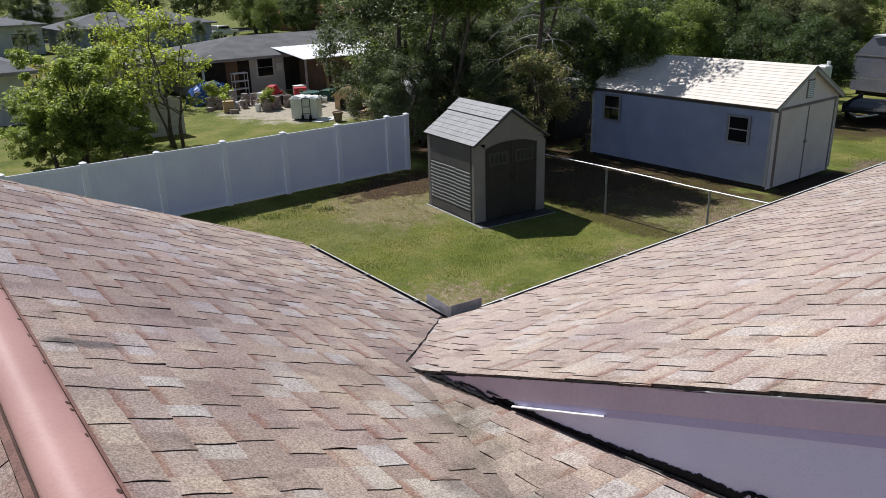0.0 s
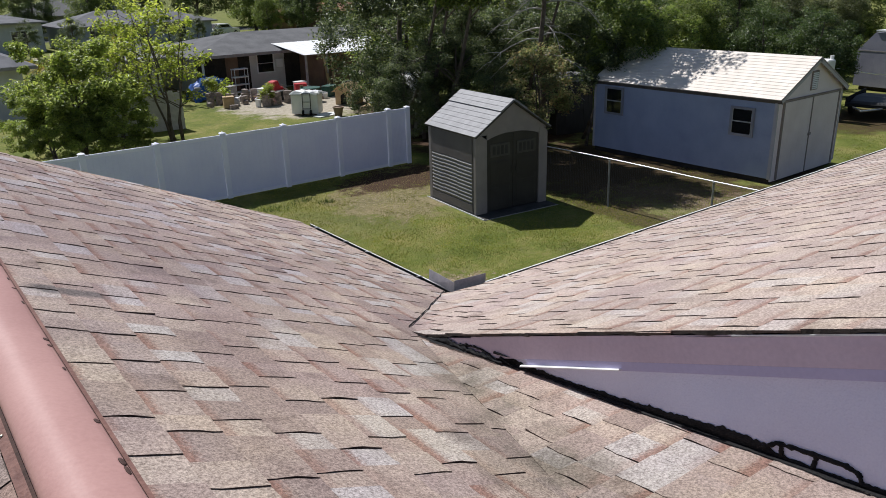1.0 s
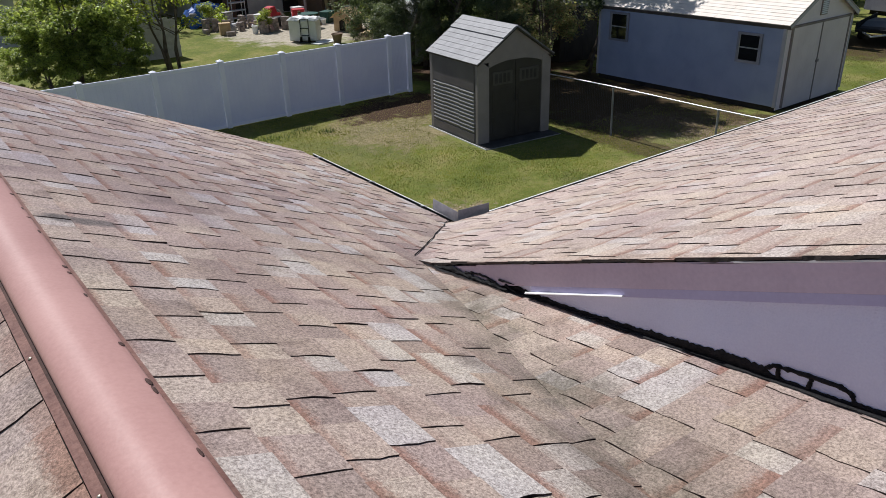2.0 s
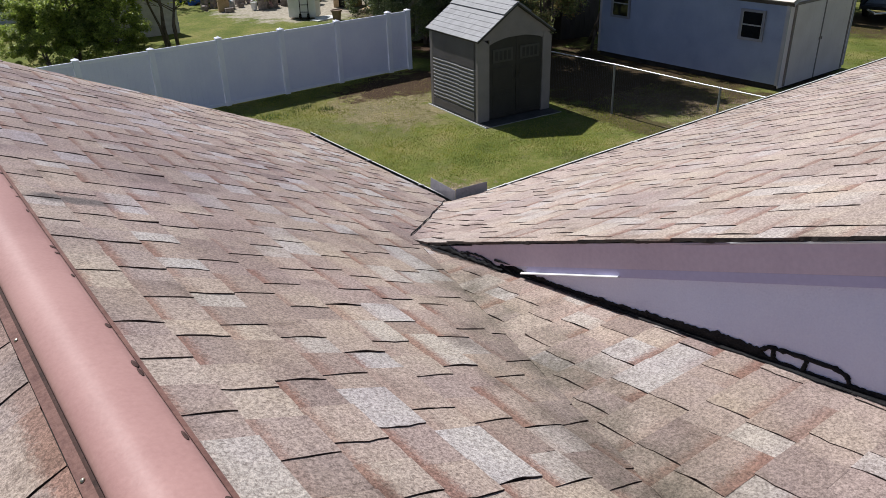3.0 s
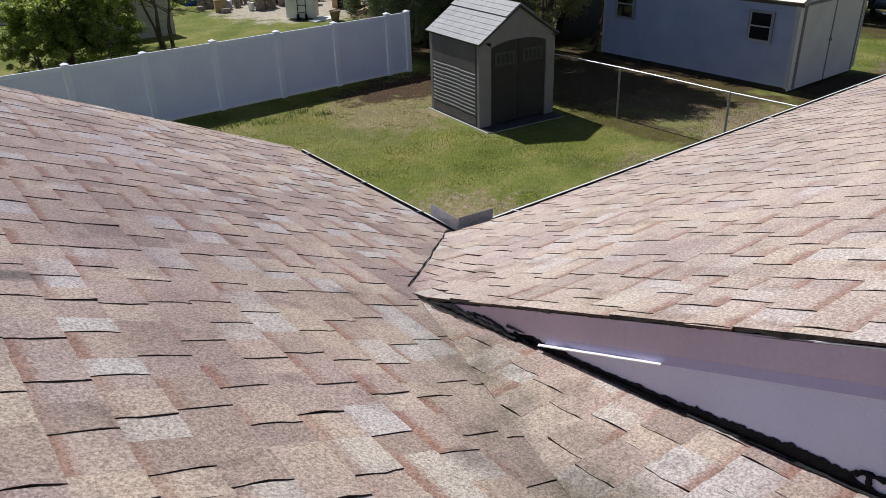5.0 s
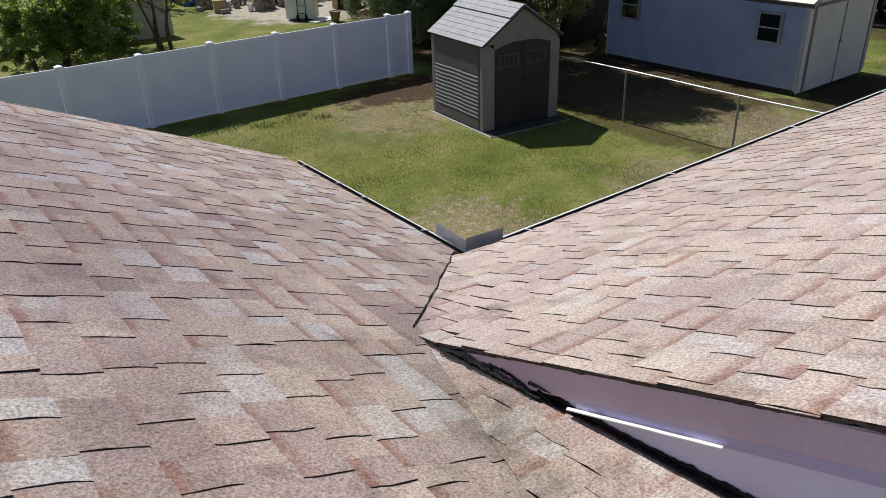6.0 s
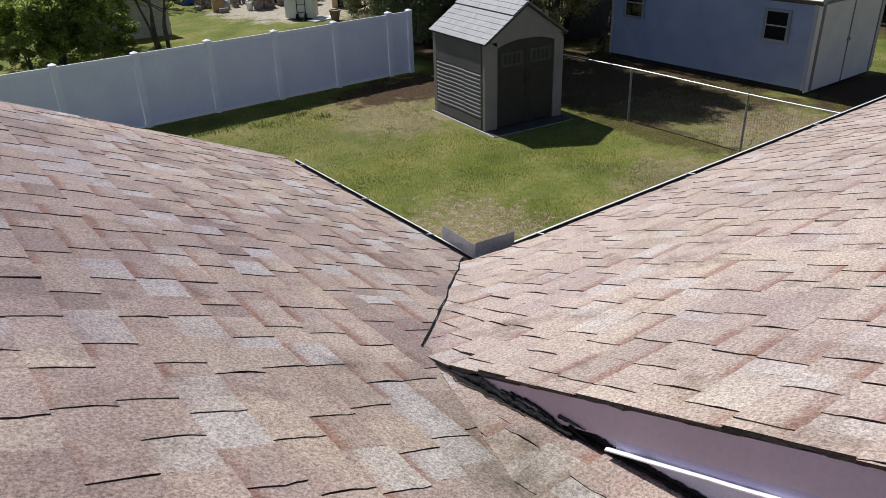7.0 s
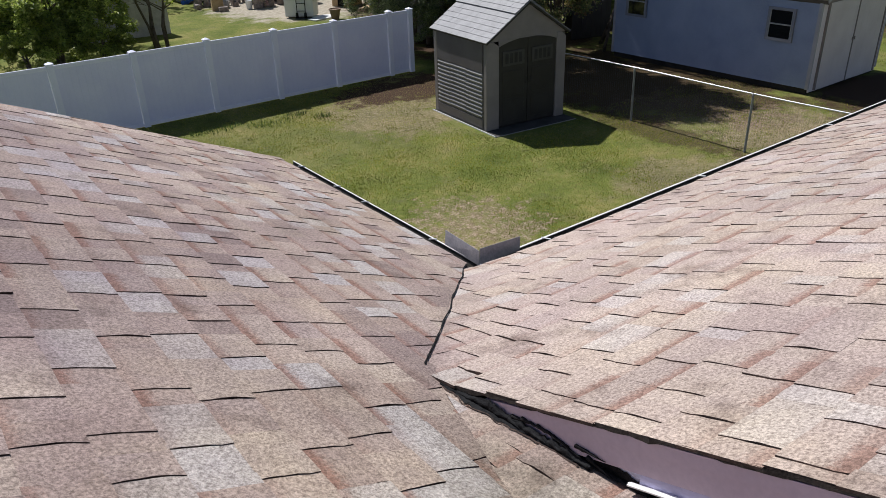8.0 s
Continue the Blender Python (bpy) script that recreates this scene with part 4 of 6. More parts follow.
# louvred siding on the two long walls: tilted slats in three columns
for sx, x in ((-1, 0.0), (1, SW)):
    cols = ((SD - 0.16, SD - 0.70), (SD - 0.71, SD - 1.38), (SD - 1.39, SD - 2.04))
    for c, (ya, yb) in enumerate(cols):
        for r in range(11):
            z = 0.26 + r * 0.094 + (0.01 if c == 1 else 0.0)
            o = lambda d: x + sx * d
            w = 0.026
            ring = [(o(0.0), yb, z), (o(w), yb, z + 0.046), (o(w), yb, z + 0.051), (o(0.0), yb, z + 0.078)]
            part("louvre", Geo().prism(ring, (0, ya - yb, 0)), M["shed_louvre_lit"], shed)
    # plain dark panel put where the eave's shadow hides the slats
    part("upper_panel", Geo().box(min(x, x + sx * 0.018), max(x, x + sx * 0.018), 0.14, SD - 0.14, 1.30, SE - 0.04), M["shed_wall"], shed, bevel=0.004)
    part("base_panel", Geo().box(min(x, x + sx * 0.018), max(x, x + sx * 0.018), 0.14, SD - 0.14, 0.02, 0.235), M["shed_wall"], shed, bevel=0.004)
# roof: two panels of moulded shingles, with a ridge
ang = math.atan2(SR - SE, SW / 2)
slab = (SW / 2 + 0.07) / math.cos(ang)
for sx in (-1, 1):
    base = Matrix.Translation((SW / 2, -0.09, SR)) @ Matrix.Rotation(ang * sx, 4, "Y") if sx > 0 else Matrix.Translation((SW / 2, -0.09, SR)) @ Matrix.Rotation(math.pi, 4, "Z") @ Matrix.Translation((0, -(SD + 0.18), 0)) @ Matrix.Rotation(ang, 4, "Y")
    roof = part("roof_panel", Geo().box(0, slab, 0, SD + 0.18, -0.05, -0.012), M["shed_door"], shed, "grey moulded plastic roof panel", 0.004, m=base)
    rr = random.Random(5 + sx)
    n_row, n_col = 9, 10
    for r in range(n_row):
        d0, d1 = slab * r / n_row, slab * (r + 1) / n_row
        y = 0.0
        w = (SD + 0.18) / n_col
        for c in range(n_col + 1):
            a = max(0.0, y - (w / 2 if r % 2 else 0))
            b = min(SD + 0.18, y + w - (w / 2 if r % 2 else 0))
            y += w
            if b - a < 0.02:
                continue
            h = (0.036 if r < 3 else 0.012) + rr.uniform(0, 0.003)
            ring = [(d0, a + 0.002, -0.012), (d1 - 0.002, a + 0.002, -0.012), (d1 - 0.002, a + 0.002, h - 0.002), (d0, a + 0.002, h - 0.010)]
            part("shingle", Geo().prism(ring, (0, b - a - 0.004, 0)), M["shed_roof"], roof)
part("ridge_cap", Geo().prism([(SW / 2 - 0.12, -0.10, SR - 0.075), (SW / 2, -0.10, SR + 0.012), (SW / 2 + 0.12, -0.10, SR - 0.075), (SW / 2 + 0.12, -0.10, SR - 0.09), (SW / 2, -0.10, SR - 0.01), (SW / 2 - 0.12, -0.10, SR - 0.09)], (0, SD + 0.20, 0)), M["shed_roof"], shed)


def window(parent, m, w, h, frame_mat, glass_mat, sill=True):
    """A double-hung window; m puts its lower left corner on the wall, x along the wall, y into it."""
    win = part("window", Geo().box(0.0, w, 0.015, 0.03, 0, h), M["dark_inside"], parent, m=m @ Matrix.Translation((0, -0.034, 0)))
    t = 0.065
    g = Geo().box(-t, 0, -0.025, 0.02, -t, h + t).box(w, w + t, -0.025, 0.02, -t, h + t).box(0, w, -0.025, 0.02, h, h + t).box(0, w, -0.025, 0.02, -t, 0)
    part("frame", g, frame_mat, win)
    part("pane", Geo().box(0.02, w - 0.02, -0.002, 0.004, h / 2 + 0.02, h - 0.02), glass_mat, win)
    part("pane", Geo().box(0.02, w - 0.02, -0.004, 0.002, 0.02, h / 2 - 0.02), glass_mat, win)
    part("sash_rail", Geo().box(0, w, -0.012, 0.012, h / 2 - 0.016, h / 2 + 0.016), M["sash"], win)
    for x in (0.0, w - 0.022):
        part("sash_stile", Geo().box(x, x + 0.022, -0.010, 0.012, 0, h), M["sash"], win)
    if sill:
        part("sill", Geo().box(-0.11, w + 0.11, -0.05, 0.0, -0.05, -0.005), frame_mat, win)
    return win


# ---- dark garden shed in the shade behind the outbuilding ----
back_shed = thing("back_shed", (20.3, 19.55, 0), "small weathered dark wooden shed in the shade of the trees", "shed", turn=-12)
for i in range(8):
    part("wall_board", Geo().box(i * 0.2, i * 0.2 + 0.19, 0.0, 0.03, 0.02, 1.92), M["shed_door"], back_shed)
part("core", Geo().box(0.01, 1.58, 0.032, 1.2, 0.0, 1.92), M["dark_inside"], back_shed)
part("roof", Geo().prism([(-0.12, -0.12, 1.93), (1.72, -0.12, 1.93), (1.72, -0.12, 1.99), (-0.12, -0.12, 1.99)], (0, 1.5, 0.12)), M["pale_roof"], back_shed, "grey flat roof", 0.005)

# ---- white outbuilding ----
OX0, OX1, OY0, OY1, OH, ORZ = 19.97, 23.62, 10.92, 17.43, 2.30, 3.25
out = thing("outbuilding", (19.48, 10.71, 0.14), "pale blue-white wooden outbuilding with double doors and a light roof", "outbuilding")
out.scale = (0.975, 0.975, 0.975)
W, L = OX1 - OX0, OY1 - OY0
# dark block for the shade under the raised floor
part("base", Geo().box(0.06, W - 0.06, 0.06, L - 0.06, -0.1436, 0.14), M["dark_inside"], out)
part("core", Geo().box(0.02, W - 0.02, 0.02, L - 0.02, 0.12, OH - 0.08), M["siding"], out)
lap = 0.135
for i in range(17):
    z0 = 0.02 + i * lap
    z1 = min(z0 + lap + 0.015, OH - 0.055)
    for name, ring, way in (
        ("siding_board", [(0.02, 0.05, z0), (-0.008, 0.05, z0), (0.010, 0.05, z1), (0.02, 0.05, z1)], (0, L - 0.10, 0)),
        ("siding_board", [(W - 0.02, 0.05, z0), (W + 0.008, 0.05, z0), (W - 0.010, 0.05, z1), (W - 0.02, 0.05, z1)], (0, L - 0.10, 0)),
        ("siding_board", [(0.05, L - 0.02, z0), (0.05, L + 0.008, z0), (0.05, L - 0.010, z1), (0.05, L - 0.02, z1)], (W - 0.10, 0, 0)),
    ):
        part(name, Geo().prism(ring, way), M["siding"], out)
for x, y in ((-0.012, -0.012), (W - 0.068, -0.012), (-0.012, L - 0.068), (W - 0.068, L - 0.068)):
    part("corner_board", Geo().box(x, x + 0.08, y, y + 0.08, 0.0, OH - 0.06), M["corner_paint"], out, bevel=0.004)
for y in (0.0, L - 0.04):
    ring = [(0.0, y, OH), (W, y, OH), (W / 2, y, ORZ - 0.05)]
    part("gable", Geo().prism(ring, (0, 0.04, 0)), M["front_lit"], out)
part("front_wall", Geo().box(0.07, W - 0.07, -0.004, 0.03, -0.08, OH), M["front_lit"], out)
for y0, y1, z0, z1 in ((16.24, 16.88, 1.25, 2.02), (11.60, 12.22, 1.18, 1.88)):
    window(out, Matrix.Translation((0.0, y1 - OY0, z0)) @ pose(0, 0, 0, 0, 0, -90), y1 - y0, z1 - z0, M["window_trim"], M["glass"], False)
for k, (x0, x1) in enumerate(((0.36, 1.84), (1.86, 3.34))):
    d = part("door", Geo().box(x0, x1, -0.04, -0.006, -0.05, 2.12), M["door_paint"], out, "beige painted plank door", 0.003)
    for i in range(5):
        w = (x1 - x0) / 5
        part("plank", Geo().box(x0 + i * w + 0.001, x0 + (i + 1) * w - 0.001, -0.0435, -0.04, -0.04, 2.11), M["door_paint"], d)
    part("handle", Geo().box(1.78 if k == 0 else 1.90, 1.80 if k == 0 else 1.92, -0.065, -0.044, 1.02, 1.10), M["door_edge"], d)
part("door_trim", Geo().box(0.24, 3.46, -0.05, 0.0, 2.125, 2.19), M["door_edge"], out, bevel=0.003)
for x in (0.25, 3.35):
    part("door_trim", Geo().box(x + 0.03, x + 0.10, -0.046, 0.0, -0.05, 2.12), M["door_edge"], out, bevel=0.003)
part("door_strip", Geo().box(1.815, 1.86, -0.058, -0.045, -0.05, 2.12), M["door_edge"], out)
v = part("gable_vent", Geo().box(1.66, 2.02, -0.03, 0.0, 2.32, 2.86), M["door_edge"], out, bevel=0.004)
for i in range(9):
    part("slat", Geo().prism([(1.69, -0.045, 2.35 + i * 0.053), (1.69, -0.03, 2.35 + i * 0.053), (1.69, -0.03, 2.385 + i * 0.053)], (0.30, 0, 0)), M["white_paint"], v)
ang = math.atan2(ORZ - OH, W / 2)
slab = (W / 2 + 0.07) / math.cos(ang)
for sx in (-1, 1):
    base = Matrix.Translation((W / 2, -0.14, ORZ)) @ Matrix.Rotation(ang, 4, "Y") if sx > 0 else Matrix.Translation((W / 2, -0.14, ORZ)) @ Matrix.Rotation(math.pi, 4, "Z") @ Matrix.Translation((0, -(L + 0.20), 0)) @ Matrix.Rotation(ang, 4, "Y")
    roof = part("roof", Geo().box(0, slab, 0, L + 0.20, -0.05, -0.004), M["trim_paint"], out, "light cream shingle roof, its eave edge coloured dark for shade", m=base)
    rr = random.Random(40 + sx)
    n_row = 14
    for r in range(n_row):
        d0, d1 = slab * r / n_row, slab * (r + 1) / n_row
        y = 0.0
        while y < L + 0.199:
            w = min(rr.choice((0.92, 1.0, 1.1)) if y else rr.uniform(0.3, 1.0), L + 0.20 - y)
            h = 0.006 + rr.uniform(0, 0.003)
            part("shingle", Geo().prism([(d0, y + 0.002, -0.006), (d1 + (0.03 if r == n_row - 1 else 0), y + 0.002, -0.006), (d1 + (0.03 if r == n_row - 1 else 0), y + 0.002, h), (d0, y + 0.002, -0.001)], (0, w - 0.004, 0)), M["light_roof"], roof)
            y += w
    part("eave_trim", Geo().box(slab - 0.02, slab + 0.004, 0, L + 0.20, -0.15, -0.052), M["eave_shade"], roof)
    for y in (0.0, L + 0.175):
        part("rake_trim", Geo().box(0, slab, y - 0.002, y + 0.027, -0.13, -0.051), M["corner_paint"], roof)


# ---- trees ----
def leaves(rng, centres, radii, count, size, flat=0.95):
    """Leaf pairs of triangles scattered in clumps; each leaf is folded along its rib."""
    k = rng.integers(0, len(centres), count)
    off = rng.normal(0, 1, (count, 3))
    off /= np.linalg.norm(off, axis=1)[:, None]
    off *= (rng.random(count) ** 0.45)[:, None]
    p = centres[k] + off * radii[k][:, None] * np.array([1, 1, 0.75])
    nrm = off * 0.5 + rng.normal(0, 0.5, (count, 3)) + np.array([0, 0, flat])
    nrm /= np.linalg.norm(nrm, axis=1)[:, None]
    t = rng.normal(0, 1, (count, 3)) + np.array([0, 0, -0.25])
    t -= nrm * (t * nrm).sum(1)[:, None]
    t /= np.linalg.norm(t, axis=1)[:, None]
    s = np.cross(nrm, t)
    a = size * rng.uniform(0.6, 1.25, count)[:, None]
    fold = nrm * a * 0.16
    v = np.stack([p - t * a * 0.5, p + s * a * 0.26 + fold, p + t * a * 0.55 - nrm * a * 0.1, p - s * a * 0.26 + fold], 1).reshape(-1, 3)
    i = np.arange(count)[:, None] * 4
    f = np.concatenate([i + np.array([[0, 1, 2]]), i + np.array([[0, 2, 3]])], 1).reshape(-1, 3)
    return v, f


def tree_meshes(seed, height, spread, low, clumps, clump_r, count, size, leaf, stems=1, bark="bark", lean=0.0, trunk_r=0.12, twigs=0, splay=0.25):
    """Trunk and crown meshes for a tree that stands at the origin."""
    rng = np.random.default_rng(seed)
    r = random.Random(seed)
    g = Geo()
    tips = []
    for k in range(stems):
        a = r.uniform(0, 6.28)
        out = (splay if stems > 1 else 0.05) * spread
        top = Vector((math.cos(a) * out + lean, math.sin(a) * out, height * r.uniform(0.72, 0.9)))
        pts = [Vector((0.12 * stems ** 0.5 * math.cos(a) * (stems > 1), 0.12 * stems ** 0.5 * math.sin(a) * (stems > 1), 0)).lerp(top, i / 6) + Vector((r.uniform(-1, 1), r.uniform(-1, 1), 0)) * 0.04 * height * (i > 0) * 0.5 for i in range(7)]
        g.tube(pts, [trunk_r * (1.15 if i == 0 else 1) * (1 - 0.13 * i) / stems ** 0.4 for i in range(7)], 8)
        n_limb = 9 if stems == 1 else 5
        for j in range(n_limb):
            t = r.uniform(0.25, 0.98)
            i = min(5, int(t * 6))
            s = pts[i].lerp(pts[i + 1], t * 6 - i)
            b = r.uniform(0, 6.28)
            reach = spread * r.uniform(0.45, 0.95) * (1.1 - 0.5 * t)
            e = s + Vector((math.cos(b) * reach, math.sin(b) * reach, r.uniform(0.05, 0.45) * reach + 0.2))
            mid = s.lerp(e, 0.5) + Vector((0, 0, 0.12 * reach))
            rad = trunk_r * 0.42 * (1.05 - 0.6 * t) / stems ** 0.3
            g.tube([s, mid, e], [rad, rad * 0.65, rad * 0.2], 6)
            tips += [mid, e]
            for q in range(3 + twigs):
                b2 = b + r.uniform(-1.2, 1.2)
                s2 = s.lerp(e, r.uniform(0.35, 0.95))
                e2 = s2 + Vector((math.cos(b2), math.sin(b2), r.uniform(-0.2, 0.6))) * reach * r.uniform(0.25, 0.5)
                g.tube([s2, s2.lerp(e2, 0.5) + Vector((0, 0, 0.05)), e2], [rad * 0.4, rad * 0.28, rad * 0.08], 5)
                tips.append(e2)
        tips.append(top)
    trunk = g.mesh("trunk", [M[bark]], smooth=True)
    if not count:
        return trunk, None
    cs = [np.array(t) for t in tips]
    while len(cs) < clumps:
        u = rng.normal(0, 1, 3)
        u /= np.linalg.norm(u)
        rad = rng.uniform(0.55, 1.0)
        cs.append(np.array([lean, 0, low + (height - low) * 0.5]) + u * rad * np.array([spread, spread, (height - low) * 0.5]))
    cs = np.array(cs)
    cs = cs[cs[:, 2] > low * 0.9]
    rr = rng.uniform(0.55, 1.3, len(cs)) * clump_r
    v, f = leaves(rng, cs, rr, count, size)
    return trunk, fast_mesh("crown", v, f, [M[leaf]])


def plant(name, meshes, at, label, category="tree", group="", turn=0.0, scale=1.0):
    ob = thing(name, at, label, category, group)
    ob.matrix_basis = Matrix.Translation((at[0], at[1], 0)) @ pose(0, 0, 0, 0, 0, turn) @ Matrix.Scale(scale, 4)
    part("trunk", meshes[0], None, ob)
    if meshes[1]:
        part("crown", meshes[1], None, ob)
    return ob


# leaning trees added so that crowns above the view shade ground and roof
tall = tree_meshes(12, 9.2, 1.9, 5.6, 120, 0.55, 26000, 0.14, "leaf_mid", trunk_r=0.09, lean=2.9)
tall_thin = tree_meshes(13, 9.0, 1.5, 5.6, 70, 0.6, 9000, 0.14, "leaf_mid", trunk_r=0.09, lean=2.9)
oak = tree_meshes(1, 6.4, 3.1, 0.7, 190, 0.5, 34000, 0.11, "leaf_oak", trunk_r=0.2, twigs=1)
oak_b = tree_meshes(2, 6.2, 2.6, 0.8, 170, 0.55, 36000, 0.12, "leaf_mid", trunk_r=0.22)
laurel = tree_meshes(3, 5.6, 1.9, 0.3, 110, 0.42, 22000, 0.085, "leaf_oak", trunk_r=0.11)
lean_over = tree_meshes(23, 4.6, 1.2, 2.7, 60, 0.36, 12000, 0.10, "leaf_mid", trunk_r=0.06, lean=1.5)
corner = tree_meshes(24, 4.0, 1.0, 2.6, 56, 0.30, 9000, 0.09, "leaf_oak", trunk_r=0.05, lean=0.85)
rust = tree_meshes(4, 3.7, 1.4, 0.25, 110, 0.33, 15000, 0.085, "leaf_rust", stems=3, trunk_r=0.08)
citrus = tree_meshes(5, 3.6, 2.3, 0.15, 150, 0.34, 24000, 0.12, "leaf_citrus", stems=3, trunk_r=0.10)
young = tree_meshes(6, 5.6, 2.3, 1.9, 0, 0.30, 2500, 0.165, "leaf_bright", stems=5, trunk_r=0.10, twigs=3, splay=0.5)
big = tree_meshes(8, 10.5, 4.0, 0.6, 240, 0.8, 30000, 0.2, "leaf_wood", trunk_r=0.28)
big_d = tree_meshes(18, 10.2, 3.9, 0.5, 240, 0.8, 30000, 0.2, "leaf_dark", trunk_r=0.28)
big_c = tree_meshes(19, 9.6, 3.6, 0.4, 220, 0.8, 42000, 0.18, "leaf_olive", trunk_r=0.26)
big_b = tree_meshes(9, 9.8, 3.8, 0.4, 240, 0.8, 30000, 0.2, "leaf_mid", trunk_r=0.26)
small_bush = tree_meshes(10, 1.0, 0.5, 0.05, 30, 0.2, 2200, 0.08, "leaf_bright", stems=3, trunk_r=0.02)


def palm(at, height, count, reach, seed, label):
    """A palm-like bush: a short stem with arching fronds of paired leaflets."""
    r = random.Random(seed)
    ob = thing("palm_bush", at, label, "palm")
    part("stem", Geo().tube([(0, 0, 0), (0.03, 0.0, height * 0.5), (0, 0.02, height)], [0.13, 0.11, 0.09], 8), M["bark"], ob, smooth=True)
    for k in range(count):
        a, lift, l = k * 2.4 + r.uniform(-0.3, 0.3), r.uniform(0.1, 1.1), reach * r.uniform(0.75, 1.1)
        g = Geo()
        pts = [Vector((math.cos(a) * l * t, math.sin(a) * l * t, height + l * (lift * t - (0.55 + 0.5 * lift) * t * t))) for t in (i / 9 for i in range(10))]
        g.tube(pts, [0.018 * (1 - 0.09 * i) for i in range(10)], 4)
        side = Vector((-math.sin(a), math.cos(a), 0))
        for i in range(1, 10):
            for s in (-1, 1):
                for e in (0.0, 0.5):
                    q = pts[i].lerp(pts[i - 1], e)
                    d = (pts[i] - pts[i - 1]).normalized()
                    tip = q + (side * s * 0.75 + d * 0.6 + Vector((0, 0, -0.25))) * 0.34 * (1.15 - 0.08 * i)
                    g.add([q - d * 0.05, q + d * 0.06, tip], [(0, 1, 2)])
        part("frond", g, M["leaf_yellow"], ob)
    return ob


def bare_tree(at):
    """A dead tree: a straight trunk with thin, drooping, forked grey branches."""
    r = random.Random(70)
    ob = thing("dead_tree", at, "bare dead tree with a brown trunk and pale drooping branches", "tree")
    trunk = [Vector((0.05 * math.sin(i * 1.3), 0.04 * math.cos(i * 1.7), 0.9 * i)) for i in range(10)]
    part("trunk", Geo().tube(trunk, [0.12 - 0.009 * i for i in range(10)], 9), M["bark"], ob, smooth=True)
    for k in range(24):
        h = 2.7 + 4.6 * k / 23 + r.uniform(-0.1, 0.1)
        a, reach = k * 2.4 + r.uniform(-0.5, 0.5), r.uniform(0.9, 2.5)
        o = Vector((0, 0, h))
        way = Vector((math.cos(a), math.sin(a), 0))
        rise, sag = r.uniform(0.0, 0.5), r.uniform(0.3, 1.1)
        pts = [o + way * reach * t + Vector((0.05 * math.sin(9 * t + k), 0.05 * math.cos(7 * t), reach * (rise * t - sag * t * t))) for t in (i / 7 for i in range(8))]
        g = Geo().tube(pts, [0.032 - 0.0036 * i for i in range(8)], 5)
        for q in range(5):
            s0 = pts[r.randint(2, 6)]
            b = a + r.uniform(-1.1, 1.1)
            l = r.uniform(0.25, 0.7)
            e = s0 + Vector((math.cos(b) * l, math.sin(b) * l, -l * r.uniform(-0.2, 0.8)))
            g.tube([s0, s0.lerp(e, 0.5) + Vector((0, 0, 0.04)), e], [0.011, 0.008, 0.003], 4)
        part("branch", g, M["bark_pale"], ob, "pale grey bare branch", smooth=True)
    return ob


yellow_bush = tree_meshes(11, 3.2, 2.2, 0.2, 70, 0.5, 9000, 0.22, "leaf_yellow", stems=4, trunk_r=0.08)

plant("oak_tree", oak, (16.6, 24.2), "dense dark-leaved evergreen tree behind the white fence", turn=20)
plant("oak_tree", oak, (19.3, 23.6), "dense dark-leaved evergreen tree behind the shed", turn=140, scale=0.8)
plant("laurel_tree", laurel, (17.0, 21.2), "dark leafy shrub tree behind the garden shed", turn=60, scale=0.8)
plant("laurel_tree", laurel, (14.75, 21.3), "dark leafy shrub tree beside the fence end", turn=200, scale=0.62)
plant("laurel_tree", laurel, (14.7, 22.8), "leafy shrub tree drooping over the white fence", turn=320, scale=0.6)
plant("photinia_bush", rust, (18.55, 18.5), "bush with green and reddish leaves beside the outbuilding", "bush", turn=0)
bare_tree((19.0, 19.05))
plant("oak_tree", oak, (21.6, 21.3), "green leafy tree overhanging the outbuilding roof", turn=80, scale=0.8)
plant("shade_tree", tall_thin, (20.1, 21.3), "tall leaning tree with an unseen crown, added to shade the outbuilding roof", turn=-86)
plant("shade_tree", tall, (16.5, 22.6), "tall leaning tree with an unseen crown, added for shade beside the fence end", turn=-97)
plant("shade_tree", tall, (16.3, 23.2), "tall leaning tree with an unseen crown, added for shade behind the white fence", turn=-92)
plant("shade_tree", tall, (16.8, 21.7), "tall leaning tree with an unseen crown, added for shade between shed and outbuilding", turn=-98)
plant("laurel_tree", laurel, (16.5, 18.7), "low dark shrub behind the garden shed", turn=10, scale=0.55)
plant("oak_tree", oak_b, (24.2, 21.5), "green leafy tree behind the outbuilding", turn=140, scale=0.85)
plant("laurel_tree", lean_over, (21.15, 18.1), "dark leafy small tree overhanging the outbuilding's back corner", turn=-100)
plant("laurel_tree", corner, (19.75, 17.6), "dark leafy small tree hanging over the outbuilding's corner", turn=-58)
plant("laurel_tree", lean_over, (20.6, 18.5), "dark leafy small tree overhanging the outbuilding roof", turn=-75, scale=1.08)
plant("laurel_tree", lean_over, (22.4, 18.3), "dark leafy small tree overhanging the outbuilding roof", turn=-80, scale=1.04)
